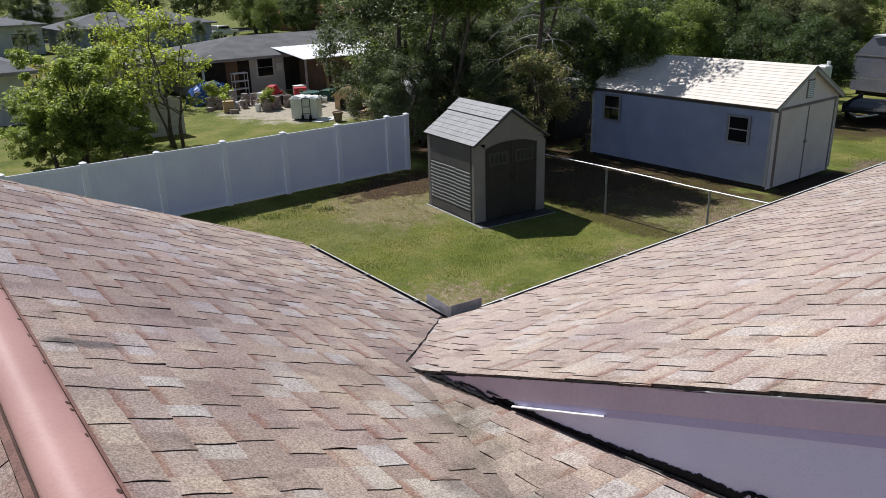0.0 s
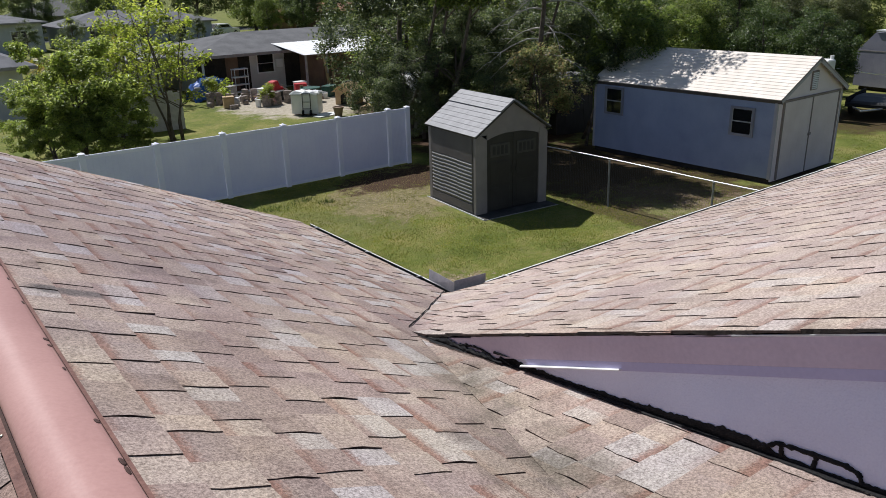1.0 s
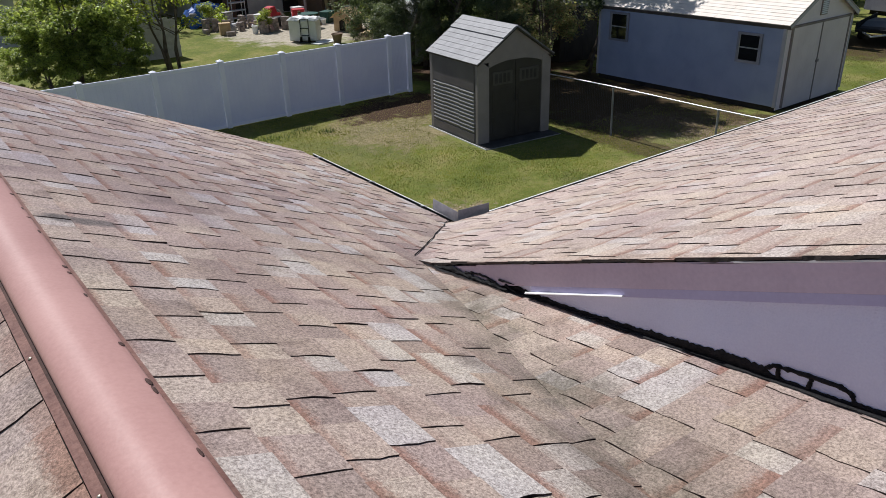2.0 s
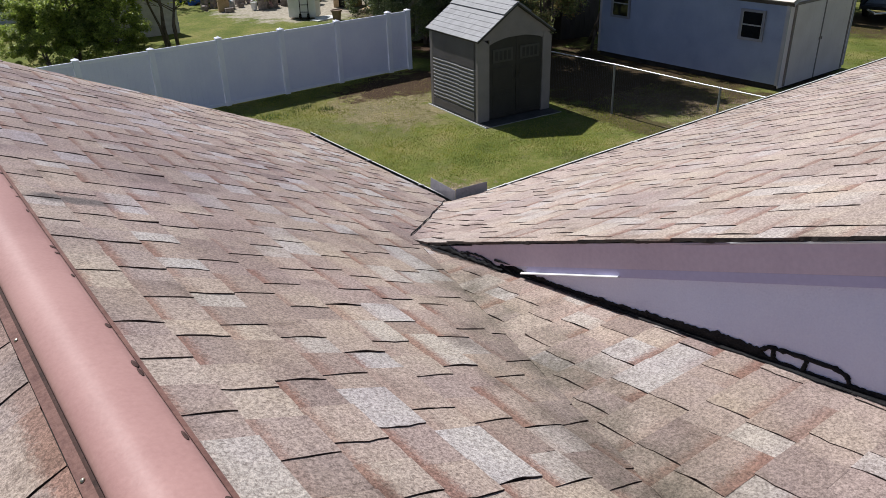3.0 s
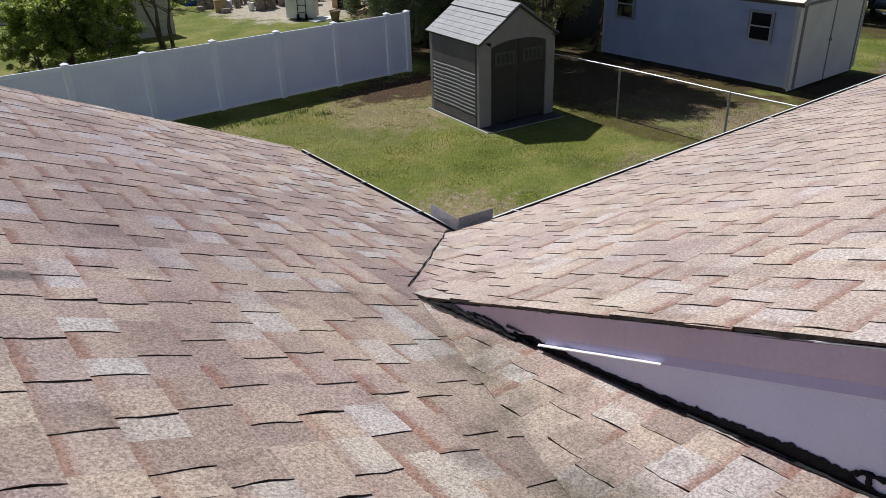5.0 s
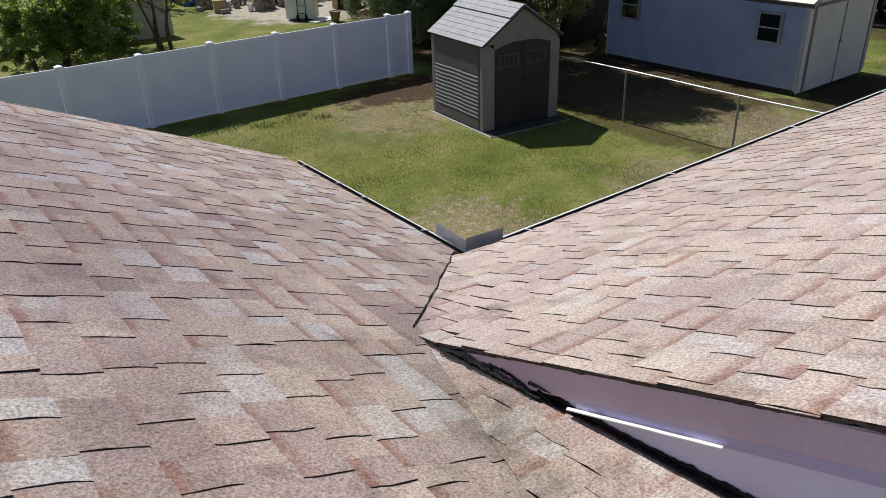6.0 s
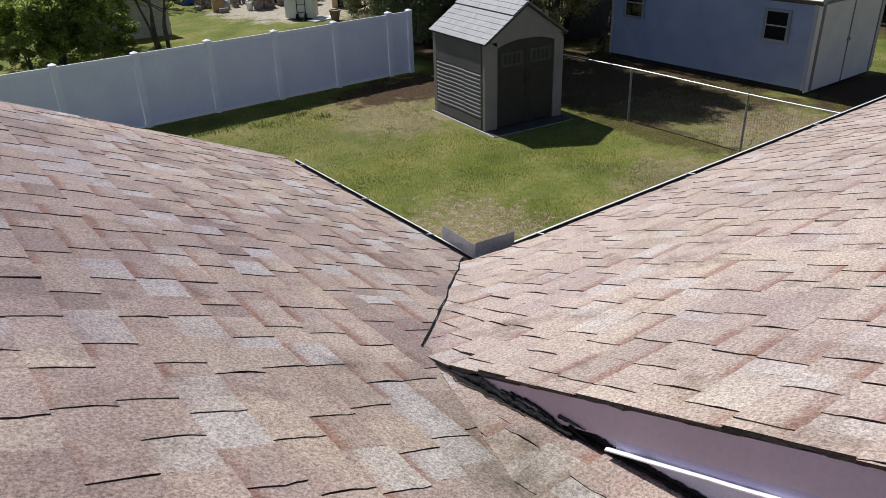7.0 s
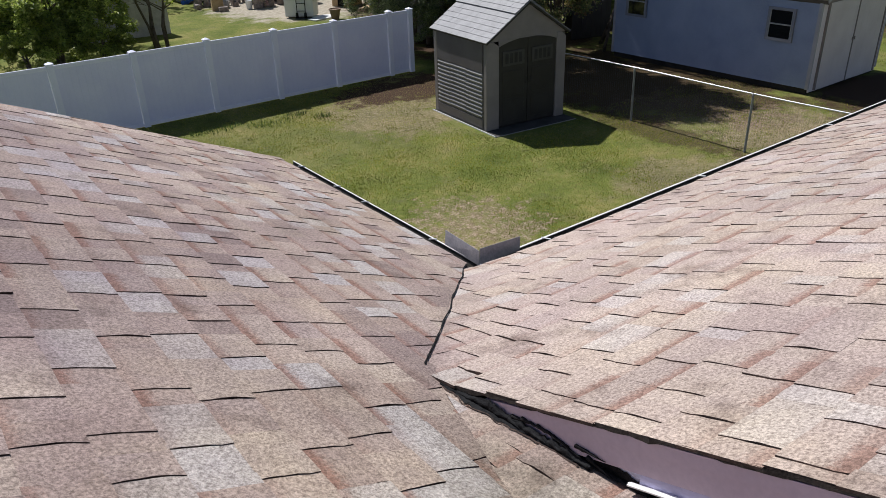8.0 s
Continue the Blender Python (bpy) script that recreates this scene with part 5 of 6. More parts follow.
for k, (x, y, s, t) in enumerate(((25.5, 26.5, 0.6, 10), (29.5, 23.5, 0.5, 95), (33.0, 23.0, 0.52, 170), (37.0, 23.0, 0.5, 250), (41.5, 22.5, 0.52, 30), (45.5, 22.0, 0.5, 130), (24.0, 30.5, 0.75, 200), (31.0, 29.5, 0.72, 60), (38.0, 30.0, 0.75, 300), (20.0, 28.5, 0.65, 45), (27.5, 25.0, 0.5, 15), (35.0, 26.0, 0.6, 77), (43.0, 27.0, 0.65, 222), (50.0, 23.0, 0.6, 90), (49.0, 18.0, 0.6, 10), (54.0, 14.0, 0.7, 310), (22.5, 26.0, 0.55, 222), (47.0, 30.0, 0.8, 50), (29.0, 36.0, 0.9, 150), (37.0, 38.0, 1.0, 20))):
    plant("wood_tree", big_d if k in (0, 1, 7, 10) else (big, big_b, big_c)[(k * 2 + k // 5) % 3], (x, y), "tall leafy tree in the wood behind the outbuilding", group="trees of the wood", turn=t, scale=s)
for x, y, s, t in ((35.5, 17.7, 0.42, 40), (37.6, 19.0, 0.5, 130), (42.0, 20.4, 0.55, 260), (46.0, 21.6, 0.55, 10), (52.0, 27.5, 0.7, 80), (56.0, 30.5, 0.7, 170), (57.5, 27.0, 0.7, 310)):
    plant("laurel_bush", laurel, (x, y), "dark leafy undergrowth at the edge of the wood", "bush", "undergrowth of the wood", turn=t, scale=s)
plant("wood_tree", big_d, (31.6, 15.9), "leafy tree shading the utility trailer", group="trees of the wood", turn=200, scale=0.42)
plant("wood_tree", big_d, (33.0, 19.0), "tall leafy tree in the wood behind the outbuilding", group="trees of the wood", turn=70, scale=0.42)
plant("citrus_tree", citrus, (6.1, 28.8), "rounded dark-green fruit tree behind the white fence", turn=15, scale=1.04)
plant("citrus_bush", citrus, (6.9, 27.3), "low dark-green bush against the white fence", "bush", turn=120, scale=0.6)
plant("citrus_bush", citrus, (5.0, 27.5), "low dark-green bush against the white fence", "bush", turn=250, scale=0.62)
plant("young_tree", young, (9.5, 29.0), "slender light-green young tree with several bare stems", turn=0, scale=0.98)
plant("young_tree", young, (7.9, 31.6), "slender light-green young tree with several bare stems", turn=110, scale=0.9)
plant("young_tree", young, (11.4, 40.0), "light-green leafy tree before the bungalow", turn=200, scale=1.0)
palm((8.3, 45.5, 0), 1.6, 22, 2.3, 5, "yellow-green palm with arching fronds between the houses")
palm((10.0, 46.4, 0), 0.7, 18, 1.9, 8, "low yellow-green palm with browning fronds between the houses")
plant("yellow_bush", yellow_bush, (12.5, 47.5), "yellow-green bush beside a driveway", "bush", turn=90, scale=0.9)
for k, (x, y, s, t) in enumerate(((40.0, 108.0, 1.1, 0), (47.0, 106.0, 1.2, 70), (55.0, 104.0, 1.2, 140), (29.0, 116.0, 1.0, 200), (64.0, 98.0, 1.3, 260), (60.0, 80.0, 1.2, 20), (52.0, 70.0, 1.1, 110), (48.0, 62.0, 0.8, 190), (40.0, 52.0, 0.7, 280), (16.0, 124.0, 1.0, 330), (2.0, 128.0, 1.0, 45), (33.0, 47.0, 0.6, 10), (-6.0, 106.0, 0.8, 10), (0.0, 104.5, 0.75, 100), (6.0, 106.0, 0.8, 190), (12.5, 105.0, 0.7, 60), (19.0, 106.0, 0.75, 240), (25.5, 105.0, 0.8, 330), (32.0, 106.0, 0.75, 120))):
    plant("street_tree", big_b if k % 2 else big, (x, y), "broad leafy tree along the far street", group="trees of the street", turn=t, scale=s)


# ---- neighbouring houses ----
def house_block(name, label, x0, x1, y0, y1, wall_h, ridge, roof_mat, wall_mat, wins=(), hip=True, over=0.5, group=""):
    """A bungalow with a hipped or gabled roof, its ridge along x; wins: (along, sill, width, height) on the side towards -y."""
    ob = thing(name, ((x0 + x1) / 2, y0, 0), label, "house", group)
    w, d = (x1 - x0) / 2, y1 - y0
    part("wall", Geo().box(-w, w, 0, d, 0, wall_h), wall_mat, ob)
    e = over
    ze = wall_h - 0.10
    hx = (d / 2 + e) if hip else 0.0
    ridge_z = ridge
    r0, r1 = (-w - e + hx, d / 2, ridge_z), (w + e - hx, d / 2, ridge_z)
    c = [(-w - e, -e, ze), (w + e, -e, ze), (w + e, d + e, ze), (-w - e, d + e, ze)]
    g = Geo().add(c + [r0, r1] + [(x, y, z - 0.14) for x, y, z in c], [(0, 1, 5, 4), (1, 2, 5), (2, 3, 4, 5), (3, 0, 4), (0, 6, 7, 1), (1, 7, 8, 2), (2, 8, 9, 3), (3, 9, 6, 0), (9, 8, 7, 6)])
    part("roof", g, roof_mat, ob)
    part("fascia", Geo().box(-w - e - 0.01, w + e + 0.01, -e - 0.02, -e + 0.0, ze - 0.15, ze - 0.012), M["trim_paint"], ob)
    for a, s, ww, hh in wins:
        window(ob, Matrix.Translation((a, -0.028, s)), ww, hh, M["white_paint"], M["glass"], False)
    return ob


near_house = house_block("bungalow", "grey-roofed bungalow with a cluttered back porch", 14.8, 30.5, 40.4, 47.4, 2.2, 2.98, M["grey_roof"], M["block_wall"], [(-4.55, 0.95, 0.95, 0.95)], hip=True, over=0.75)
# flat dark panels for the shade in the covered porch, and its brown inner walls
part("porch_recess", Geo().box(-8.02, -5.0, -0.03, 0.02, 0.05, 2.0), M["dark_inside"], near_house)
part("porch_door", Geo().box(-6.4, -5.7, -0.07, -0.03, 0.05, 1.95), M["brown_wall"], near_house)
part("porch_recess", Geo().box(-2.9, -1.7, -0.03, 0.02, 0.05, 2.0), M["dark_inside"], near_house)
part("meter_box", Geo().box(-3.45, -3.05, -0.14, -0.02, 1.15, 1.6), M["white_paint"], near_house, "white meter box", 0.01)
part("porch_post", Geo().box(-7.9, -7.8, -0.6, -0.5, 0, 2.05), M["white_paint"], near_house)
addition = thing("porch_addition", (20.7, 37.6, 0), "brown boarded lean-to with a white metal roof", "lean-to")
part("wall", Geo().box(0.0, 5.2, 0, 3.2, 0, 1.95), M["brown_wall"], addition)
for i in range(16):
    x = -1.35 + i * 0.43
    part("roof_sheet", Geo().prism([(x, -0.45, 1.98), (x + 0.36, -0.45, 1.98), (x + 0.395, -0.45, 1.994), (x + 0.43, -0.45, 1.98), (x + 0.43, -0.45, 1.96), (x, -0.45, 1.96)], (0, 3.9, 0.42)), M["white_metal"], addition, "white ribbed metal roof sheet")
for x in (-1.2, 0.05):
    part("post", Geo().box(x, x + 0.1, -0.3, -0.2, 0, 1.98), M["wood_grey"], addition)
for k, x in enumerate((0.02, 0.34)):
    part("leaning_board", Geo().box(x, x + 0.16, -0.42, -0.39, 0.0, 1.65), M["wood_tan"], addition, "pale leaning board", m=pose(0, 0, 0, -8, 4 * k - 3, 0))

house_block("bungalow", "grey-roofed bungalow behind the fruit tree", -14.0, 6.3, 39.6, 48.0, 2.5, 4.2, M["mid_roof"], M["block_wall"], [], hip=True, over=0.6)
carport = house_block("carport", "small flat grey roof beside the bungalow", 10.2, 13.4, 42.5, 49.0, 2.15, 2.75, M["pale_roof"], M["block_wall"], hip=True, over=0.6)
house_block("bungalow", "distant low house with a pale roof", 2.0, 15.5, 83.0, 92.0, 2.9, 3.8, M["mid_roof"], M["block_wall"], [(1.0, 0.9, 1.4, 1.1), (4.0, 0.9, 1.4, 1.1)], group="far houses")
house_block("bungalow", "distant low house with a grey roof and blue-grey walls", 17.0, 31.5, 81.0, 89.0, 2.3, 3.5, M["mid_roof"], M["siding"], [(-5.0, 0.9, 1.4, 1.1), (-1.0, 0.9, 1.4, 1.1), (3.0, 0.9, 1.4, 1.1)], group="far houses")
house_block("bungalow", "distant white house across the street", -2.0, 14.0, 108.0, 117.0, 2.6, 4.0, M["pale_roof"], M["white_paint"], [(2.0, 0.9, 1.4, 1.1)], group="far houses")
house_block("bungalow", "distant red-brown house among trees", 46.0, 62.0, 89.0, 98.0, 2.2, 3.1, M["red_roof"], M["brown_wall"], [(-5.0, 0.9, 1.4, 1.1)], group="far houses")
house_block("bungalow", "distant house across the street", 18.0, 34.0, 110.0, 119.0, 2.6, 4.4, M["grey_roof"], M["block_wall"], [(-3.0, 0.9, 1.4, 1.1)], group="far houses")

for k, (x, y, s, t) in enumerate(((17.0, 66.0, 1.0, 0), (20.0, 67.5, 0.9, 60), (23.5, 67.0, 1.0, 120), (27.0, 68.0, 0.9, 200), (30.0, 71.0, 0.85, 250), (13.0, 62.0, 0.9, 10), (10.0, 58.0, 0.8, 300), (12.5, 74.0, 1.3, 30), (16.0, 73.0, 1.5, 90), (19.0, 75.0, 1.2, 170), (24.5, 74.0, 1.4, 240), (28.0, 76.0, 1.2, 300))):
    plant("hedge_bush", rust if k == 4 else laurel, (x, y), "dark rounded bush in a garden between the houses", "bush", "bushes between the houses", turn=t, scale=s * 0.45)
for k, (x, y, s, t) in enumerate(((39.5, 84.0, 0.5, 0), (43.0, 82.0, 0.6, 80), (46.5, 80.5, 0.55, 150), (50.0, 78.5, 0.6, 220), (41.5, 92.0, 0.8, 300), (45.5, 88.5, 0.7, 20))):
    plant("garden_tree", big if k % 2 else big_b, (x, y), "leafy tree before the red-brown house", group="trees before the far houses", turn=t, scale=s)

# mobile home and trailer beyond the outbuilding
mh = thing("mobile_home", (38.5, 16.25, 0), "white mobile home with a shallow curved roof", "mobile home", turn=-8)
part("body", Geo().prism([(0.0, -5.0, 0.2), (0.0, 1.2, 0.2), (0.0, 1.2, 1.85), (0.0, 0.45, 2.68), (0.0, -5.0, 2.75)], (9, 0, 0)), M["home_shade"], mh, "white body coloured violet-grey for shade")
# dark block for the shade beneath the home
part("skirting", Geo().box(0.2, 8.8, -4.8, 1.0, 0, 0.2), M["dark_inside"], mh)
part("roof_edge", Geo().box(-0.06, 9.06, -5.06, 0.4, 2.752, 2.81), M["white_metal"], mh)
part("siding_line", Geo().box(-0.012, 0.0, -5.0, 1.2, 1.82, 1.87), M["trim_paint"], mh)
tr = thing("utility_trailer", (32.2, 13.5, 0), "dark utility trailer parked on the grass", "trailer", turn=12)
part("bed", Geo().box(-1.6, 1.6, -0.8, 0.8, 0.5, 0.62), M["rubber"], tr)
for s in (-0.8, 0.76):
    part("side_rail", Geo().box(-1.6, 1.6, s, s + 0.04, 0.62, 0.84), M["rubber"], tr)
    part("wheel", Geo().lathe([(0.05, -0.09), (0.30, -0.09), (0.32, -0.05), (0.32, 0.05), (0.30, 0.09), (0.05, 0.09)], 16), M["rubber"], tr, m=Matrix.Translation((0, s * 1.15, 0.32)) @ pose(0, 0, 0, 90, 0, 0))
part("tarpaulin", Geo().prism([(-1.3, -0.7, 0.62), (1.2, -0.7, 0.62), (1.0, -0.7, 0.72), (-0.4, -0.7, 0.78), (-1.2, -0.7, 0.68)], (0, 1.4, 0)), M["black"], tr)
part("drawbar", Geo().tube([(-1.6, -0.5, 0.5), (-2.6, 0.0, 0.52), (-1.6, 0.5, 0.5)], 0.035, 6), M["galvanised"], tr)
box = thing("white_tank", (29.9, 14.6, 0), "white tank standing behind the outbuilding", "tank")
part("body", Geo().box(-0.3, 0.24, -0.24, 0.24, 0, 2.30), M["white_paint"], box, bevel=0.05)
part("vent_pipe", Geo().tube([(0.16, -0.1, 2.26), (0.16, -0.1, 2.44)], 0.07, 10), M["white_paint"], box)
cable = thing("utility_cable", (24, 12, 0), "thin pale overhead cable", "cable")
part("wire", Geo().tube([(6.98, 2.69, 1.85), (12.12, 3.38, 1.1), (17.26, 4.08, 0.55)], 0.018, 5), M["white_metal"], cable)

# ---- clutter in the neighbouring garden ----
ap = thing("chest_freezer", (16.05, 30.9, 0), "white chest freezer with a crumpled cover on its lid", "freezer", turn=-45)
part("body", Geo().box(-0.62, 0.62, -0.36, 0.36, 0.06, 0.92), M["white_paint"], ap, bevel=0.03)
part("lid", Geo().box(-0.64, 0.64, -0.38, 0.38, 0.93, 1.0), M["white_metal"], ap, bevel=0.02)
rng = np.random.default_rng(3)
nx, ny = 16, 10
v = [(-0.67 + 1.34 * i / nx, -0.41 + 0.82 * j / ny, 1.03 + 0.07 * noise.noise((i * 0.5, j * 0.6, 2)) - (0.09 if i in (0, nx) or j in (0, ny) else 0)) for i in range(nx + 1) for j in range(ny + 1)]
part("cover", Geo().add(v, [(i * (ny + 1) + j, (i + 1) * (ny + 1) + j, (i + 1) * (ny + 1) + j + 1, i * (ny + 1) + j + 1) for i in range(nx) for j in range(ny)]), M["white_metal"], ap, "crumpled white plastic cover")
ht = thing("hand_truck", (15.82, 30.52, 0), "black steel hand truck leaning on the freezer", "hand truck", turn=-45)
for x in (-0.18, 0.18):
    part("rail", Geo().tube([(x, 0, 0.12), (x, 0.05, 1.0)], 0.018, 6), M["black"], ht)
    part("wheel", Geo().lathe([(0.02, -0.03), (0.12, -0.03), (0.12, 0.03), (0.02, 0.03)], 12), M["rubber"], ht, m=Matrix.Translation((x, 0, 0.13)) @ pose(0, 0, 0, 0, 90, 0))
for z in (0.3, 0.6, 0.98):
    part("crossbar", Geo().tube([(-0.18, 0.02 + z * 0.03, z), (0.18, 0.02 + z * 0.03, z)], 0.015, 6), M["black"], ht)
part("toe_plate", Geo().box(-0.22, 0.22, -0.2, 0.0, 0.02, 0.035), M["black"], ht)
pot = thing("planter_pot", (16.75, 29.35, 0), "brown clay planter pot on the sand", "planter")
part("pot", Geo().lathe([(0.15, 0), (0.22, 0.36), (0.25, 0.37), (0.25, 0.42), (0.22, 0.42), (0.20, 0.38), (0.02, 0.36)], 20), M["clay"], pot, smooth=False)
dog = thing("dog_house", (19.0, 32.2, 0), "tan plywood dog house with a gable roof", "dog house", turn=-62)
part("front", Geo().prism([(-0.45, -0.5, 0), (-0.16, -0.5, 0), (-0.16, -0.5, 0.45), (0, -0.5, 0.55), (0.16, -0.5, 0.45), (0.16, -0.5, 0), (0.45, -0.5, 0), (0.45, -0.5, 0.68), (0, -0.5, 1.0), (-0.45, -0.5, 0.68)], (0, 0.03, 0)), M["wood_tan"], dog)
# dark sheet behind the opening, for the shade within
part("inside", Geo().box(-0.40, 0.40, -0.40, -0.38, 0.02, 0.62), M["dark_inside"], dog)
for s in (-1, 1):
    part("side", Geo().box(min(s * 0.45, s * 0.42), max(s * 0.45, s * 0.42), -0.47, 0.6, 0, 0.68), M["wood_tan"], dog)
    part("roof_board", Geo().prism([(0, -0.62, 1.04), (s * 0.56, -0.62, 0.64), (s * 0.56, -0.62, 0.60), (0, -0.62, 1.0)], (0, 1.3, 0)), M["wood_tan"], dog)
part("back", Geo().box(-0.42, 0.42, 0.57, 0.6, 0, 0.7), M["wood_tan"], dog)
sh = thing("shelf_rack", (16.6, 39.4, 0), "white open shelf rack on the porch", "shelf", turn=5)
for z in (0.12, 0.5, 0.9, 1.32):
    part("shelf", Geo().box(-0.42, 0.42, -0.2, 0.2, z, z + 0.05), M["white_paint"], sh, bevel=0.005)
for x in (-0.4, 0.37):
    for y in (-0.19, 0.16):
        part("leg", Geo().box(x, x + 0.03, y, y + 0.03, 0, 1.36), M["white_paint"], sh)
tp = thing("tarpaulin_heap", (14.7, 39.0, 0), "heap under a bright blue tarpaulin", "tarpaulin")
v = [(-1.1 + 2.2 * i / 14, -0.7 + 1.4 * j / 10, max(0.0, 1.15 - 0.5 * abs(i - 7) ** 2 / 49 - 0.9 * abs(j - 5) ** 3 / 125 + 0.16 * noise.noise((i * 0.6, j * 0.7, 5)))) for i in range(15) for j in range(11)]
part("tarpaulin", Geo().add(v, [(i * 11 + j, (i + 1) * 11 + j, (i + 1) * 11 + j + 1, i * 11 + j + 1) for i in range(14) for j in range(10)]), M["blue"], tp)
part("heap", Geo().box(-0.95, 0.95, -0.5, 0.5, 0, 0.72), M["wood_grey"], tp, bevel=0.05)
cv = thing("covered_load", (17.2, 24.0, 0), "white cover over a load under the trees", "cover", turn=25)
v = [(-1.2 + 2.4 * i / 14, -0.6 + 1.2 * j / 8, 2.45 - 0.35 * abs(i - 7) ** 2 / 49 - 0.5 * abs(j - 4) ** 2 / 16 + 0.1 * noise.noise((i * 0.6, j * 0.7, 8))) for i in range(15) for j in range(9)]
part("cover", Geo().add(v, [(i * 9 + j, (i + 1) * 9 + j, (i + 1) * 9 + j + 1, i * 9 + j + 1) for i in range(14) for j in range(8)]), M["white_paint"], cv, smooth=True)
part("load", Geo().box(-1.0, 1.0, -0.5, 0.5, 0, 1.75), M["wood_grey"], cv, bevel=0.05)
tb = thing("garden_table", (18.0, 34.2, 0), "round dark-green plastic garden table", "table")
part("tabletop", Geo().lathe([(0.02, 0.66), (0.5, 0.66), (0.52, 0.68), (0.5, 0.70), (0.02, 0.70)], 20), M["green_plastic"], tb)
for k in range(4):
    part("leg", Geo().tube([(0.36 * math.cos(k * 1.57 + 0.6), 0.36 * math.sin(k * 1.57 + 0.6), 0.0), (0.26 * math.cos(k * 1.57 + 0.6), 0.26 * math.sin(k * 1.57 + 0.6), 0.67)], 0.03, 6), M["green_plastic"], tb)
rc = thing("ride_on_toy", (17.6, 37.2, 0), "red and white plastic ride-on toy", "toy", turn=30)
part("body", Geo().prism([(-0.5, -0.22, 0.2), (0.5, -0.22, 0.2), (0.5, -0.22, 0.45), (0.1, -0.22, 0.5), (-0.1, -0.22, 0.85), (-0.5, -0.22, 0.8)], (0, 0.44, 0)), M["red"], rc, bevel=0.04)
for x in (-0.32, 0.32):
    for y in (-0.26, 0.22):
        part("wheel", Geo().lathe([(0.02, -0.03), (0.17, -0.03), (0.17, 0.03), (0.02, 0.03)], 12), M["rubber"], rc, m=Matrix.Translation((x, y, 0.17)) @ pose(0, 0, 0, 90, 0, 0))
block = Geo().box(-0.2, 0.2, -0.1, 0.1, 0, 0.2).mesh("block", [M["rubble"]], 0.012)
rr = random.Random(77)
for k in range(26):
    x, y = rr.uniform(13.6, 17.6), rr.uniform(34.4, 37.4)
    z = 0.0
    for s in range(rr.choice((1, 1, 2, 3))):
        b = tagged(new("concrete_block", block), "grey concrete building block in a loose stack", "block", "loose blocks in the garden")
        b.matrix_basis = Matrix.Translation((x, y, z)) @ pose(0, 0, 0, 0, 0, rr.uniform(0, 180))
        z += 0.2
for k, (x, y, w, d, h, mt, lab, nm) in enumerate((
    (16.4, 36.2, 0.5, 0.4, 0.6, "white_paint", "white plastic crate among the garden clutter", "storage_crate"), (17.1, 35.6, 0.6, 0.4, 0.45, "black", "black plastic crate among the garden clutter", "storage_crate"),
    (15.2, 37.6, 0.5, 0.5, 0.7, "wood_grey", "grey wooden box among the garden clutter", "wooden_box"), (18.6, 36.4, 0.6, 0.5, 0.6, "red", "red plastic crate among the garden clutter", "storage_crate"),
    (19.6, 35.2, 0.7, 0.5, 0.5, "green_plastic", "dark green storage box on the sand", "storage_crate"), (20.6, 34.6, 0.6, 0.5, 0.7, "black", "black bin beside the lean-to", "bin"),
    (19.2, 37.6, 0.6, 0.45, 0.55, "white_paint", "white cupboard against the lean-to", "cupboard"), (14.2, 35.4, 0.5, 0.4, 0.5, "wood_tan", "tan wooden crate on the grass", "wooden_box"))):
    b = thing(nm, (x, y, 0), lab, nm.split("_")[-1], turn=rr.uniform(-40, 40))
    part("body", Geo().box(-w / 2, w / 2, -d / 2, d / 2, 0, h), M[mt], b, bevel=0.02)
    part("lid", Geo().box(-w / 2 - 0.015, w / 2 + 0.015, -d / 2 - 0.015, d / 2 + 0.015, h + 0.001, h + 0.05), M[mt], b, bevel=0.012)
for k, (x, y, w, d, a) in enumerate(((16.35, 29.85, 1.0, 0.5, 12), (16.6, 30.2, 0.8, 0.5, -25), (19.3, 30.9, 1.3, 0.25, 40), (19.6, 30.6, 1.1, 0.3, 10))):
    b = thing("loose_board", (x, y, 0.0), "weathered pale board lying on the ground", "board", "loose boards on the ground", turn=a)
    part("plank", Geo().box(-w / 2, w / 2, -d / 2, d / 2, 0.0, 0.05 + 0.01 * k), M["white_paint"] if k < 2 else M["wood_tan"], b, bevel=0.006)
for x, y, s, t in ((15.9, 34.7, 0.9, 60), (14.3, 37.4, 1.1, 200), (19.9, 29.2, 0.8, 20), (18.6, 29.3, 0.7, 80)):
    plant("potted_shrub", small_bush, (x, y), "small bright-green shrub among the garden clutter", "shrub", turn=t, scale=s)


def bucket(at, r0, h, mat, label):
    ob = thing("bucket", at, label, "bucket", "buckets and pots in the garden")
    part("pail", Geo().lathe([(r0 * 0.78, 0), (r0, h), (r0 * 1.06, h), (r0 * 1.06, h - 0.03), (r0 * 0.9, h - 0.02), (0.02, h * 0.8)], 14), mat, ob)
    part("handle", Geo().tube([(r0 * math.cos(a), 0.02, h + 0.5 * r0 * math.sin(a)) for a in (math.pi * i / 8 for i in range(9))], 0.008, 5), M["galvanised"], ob)


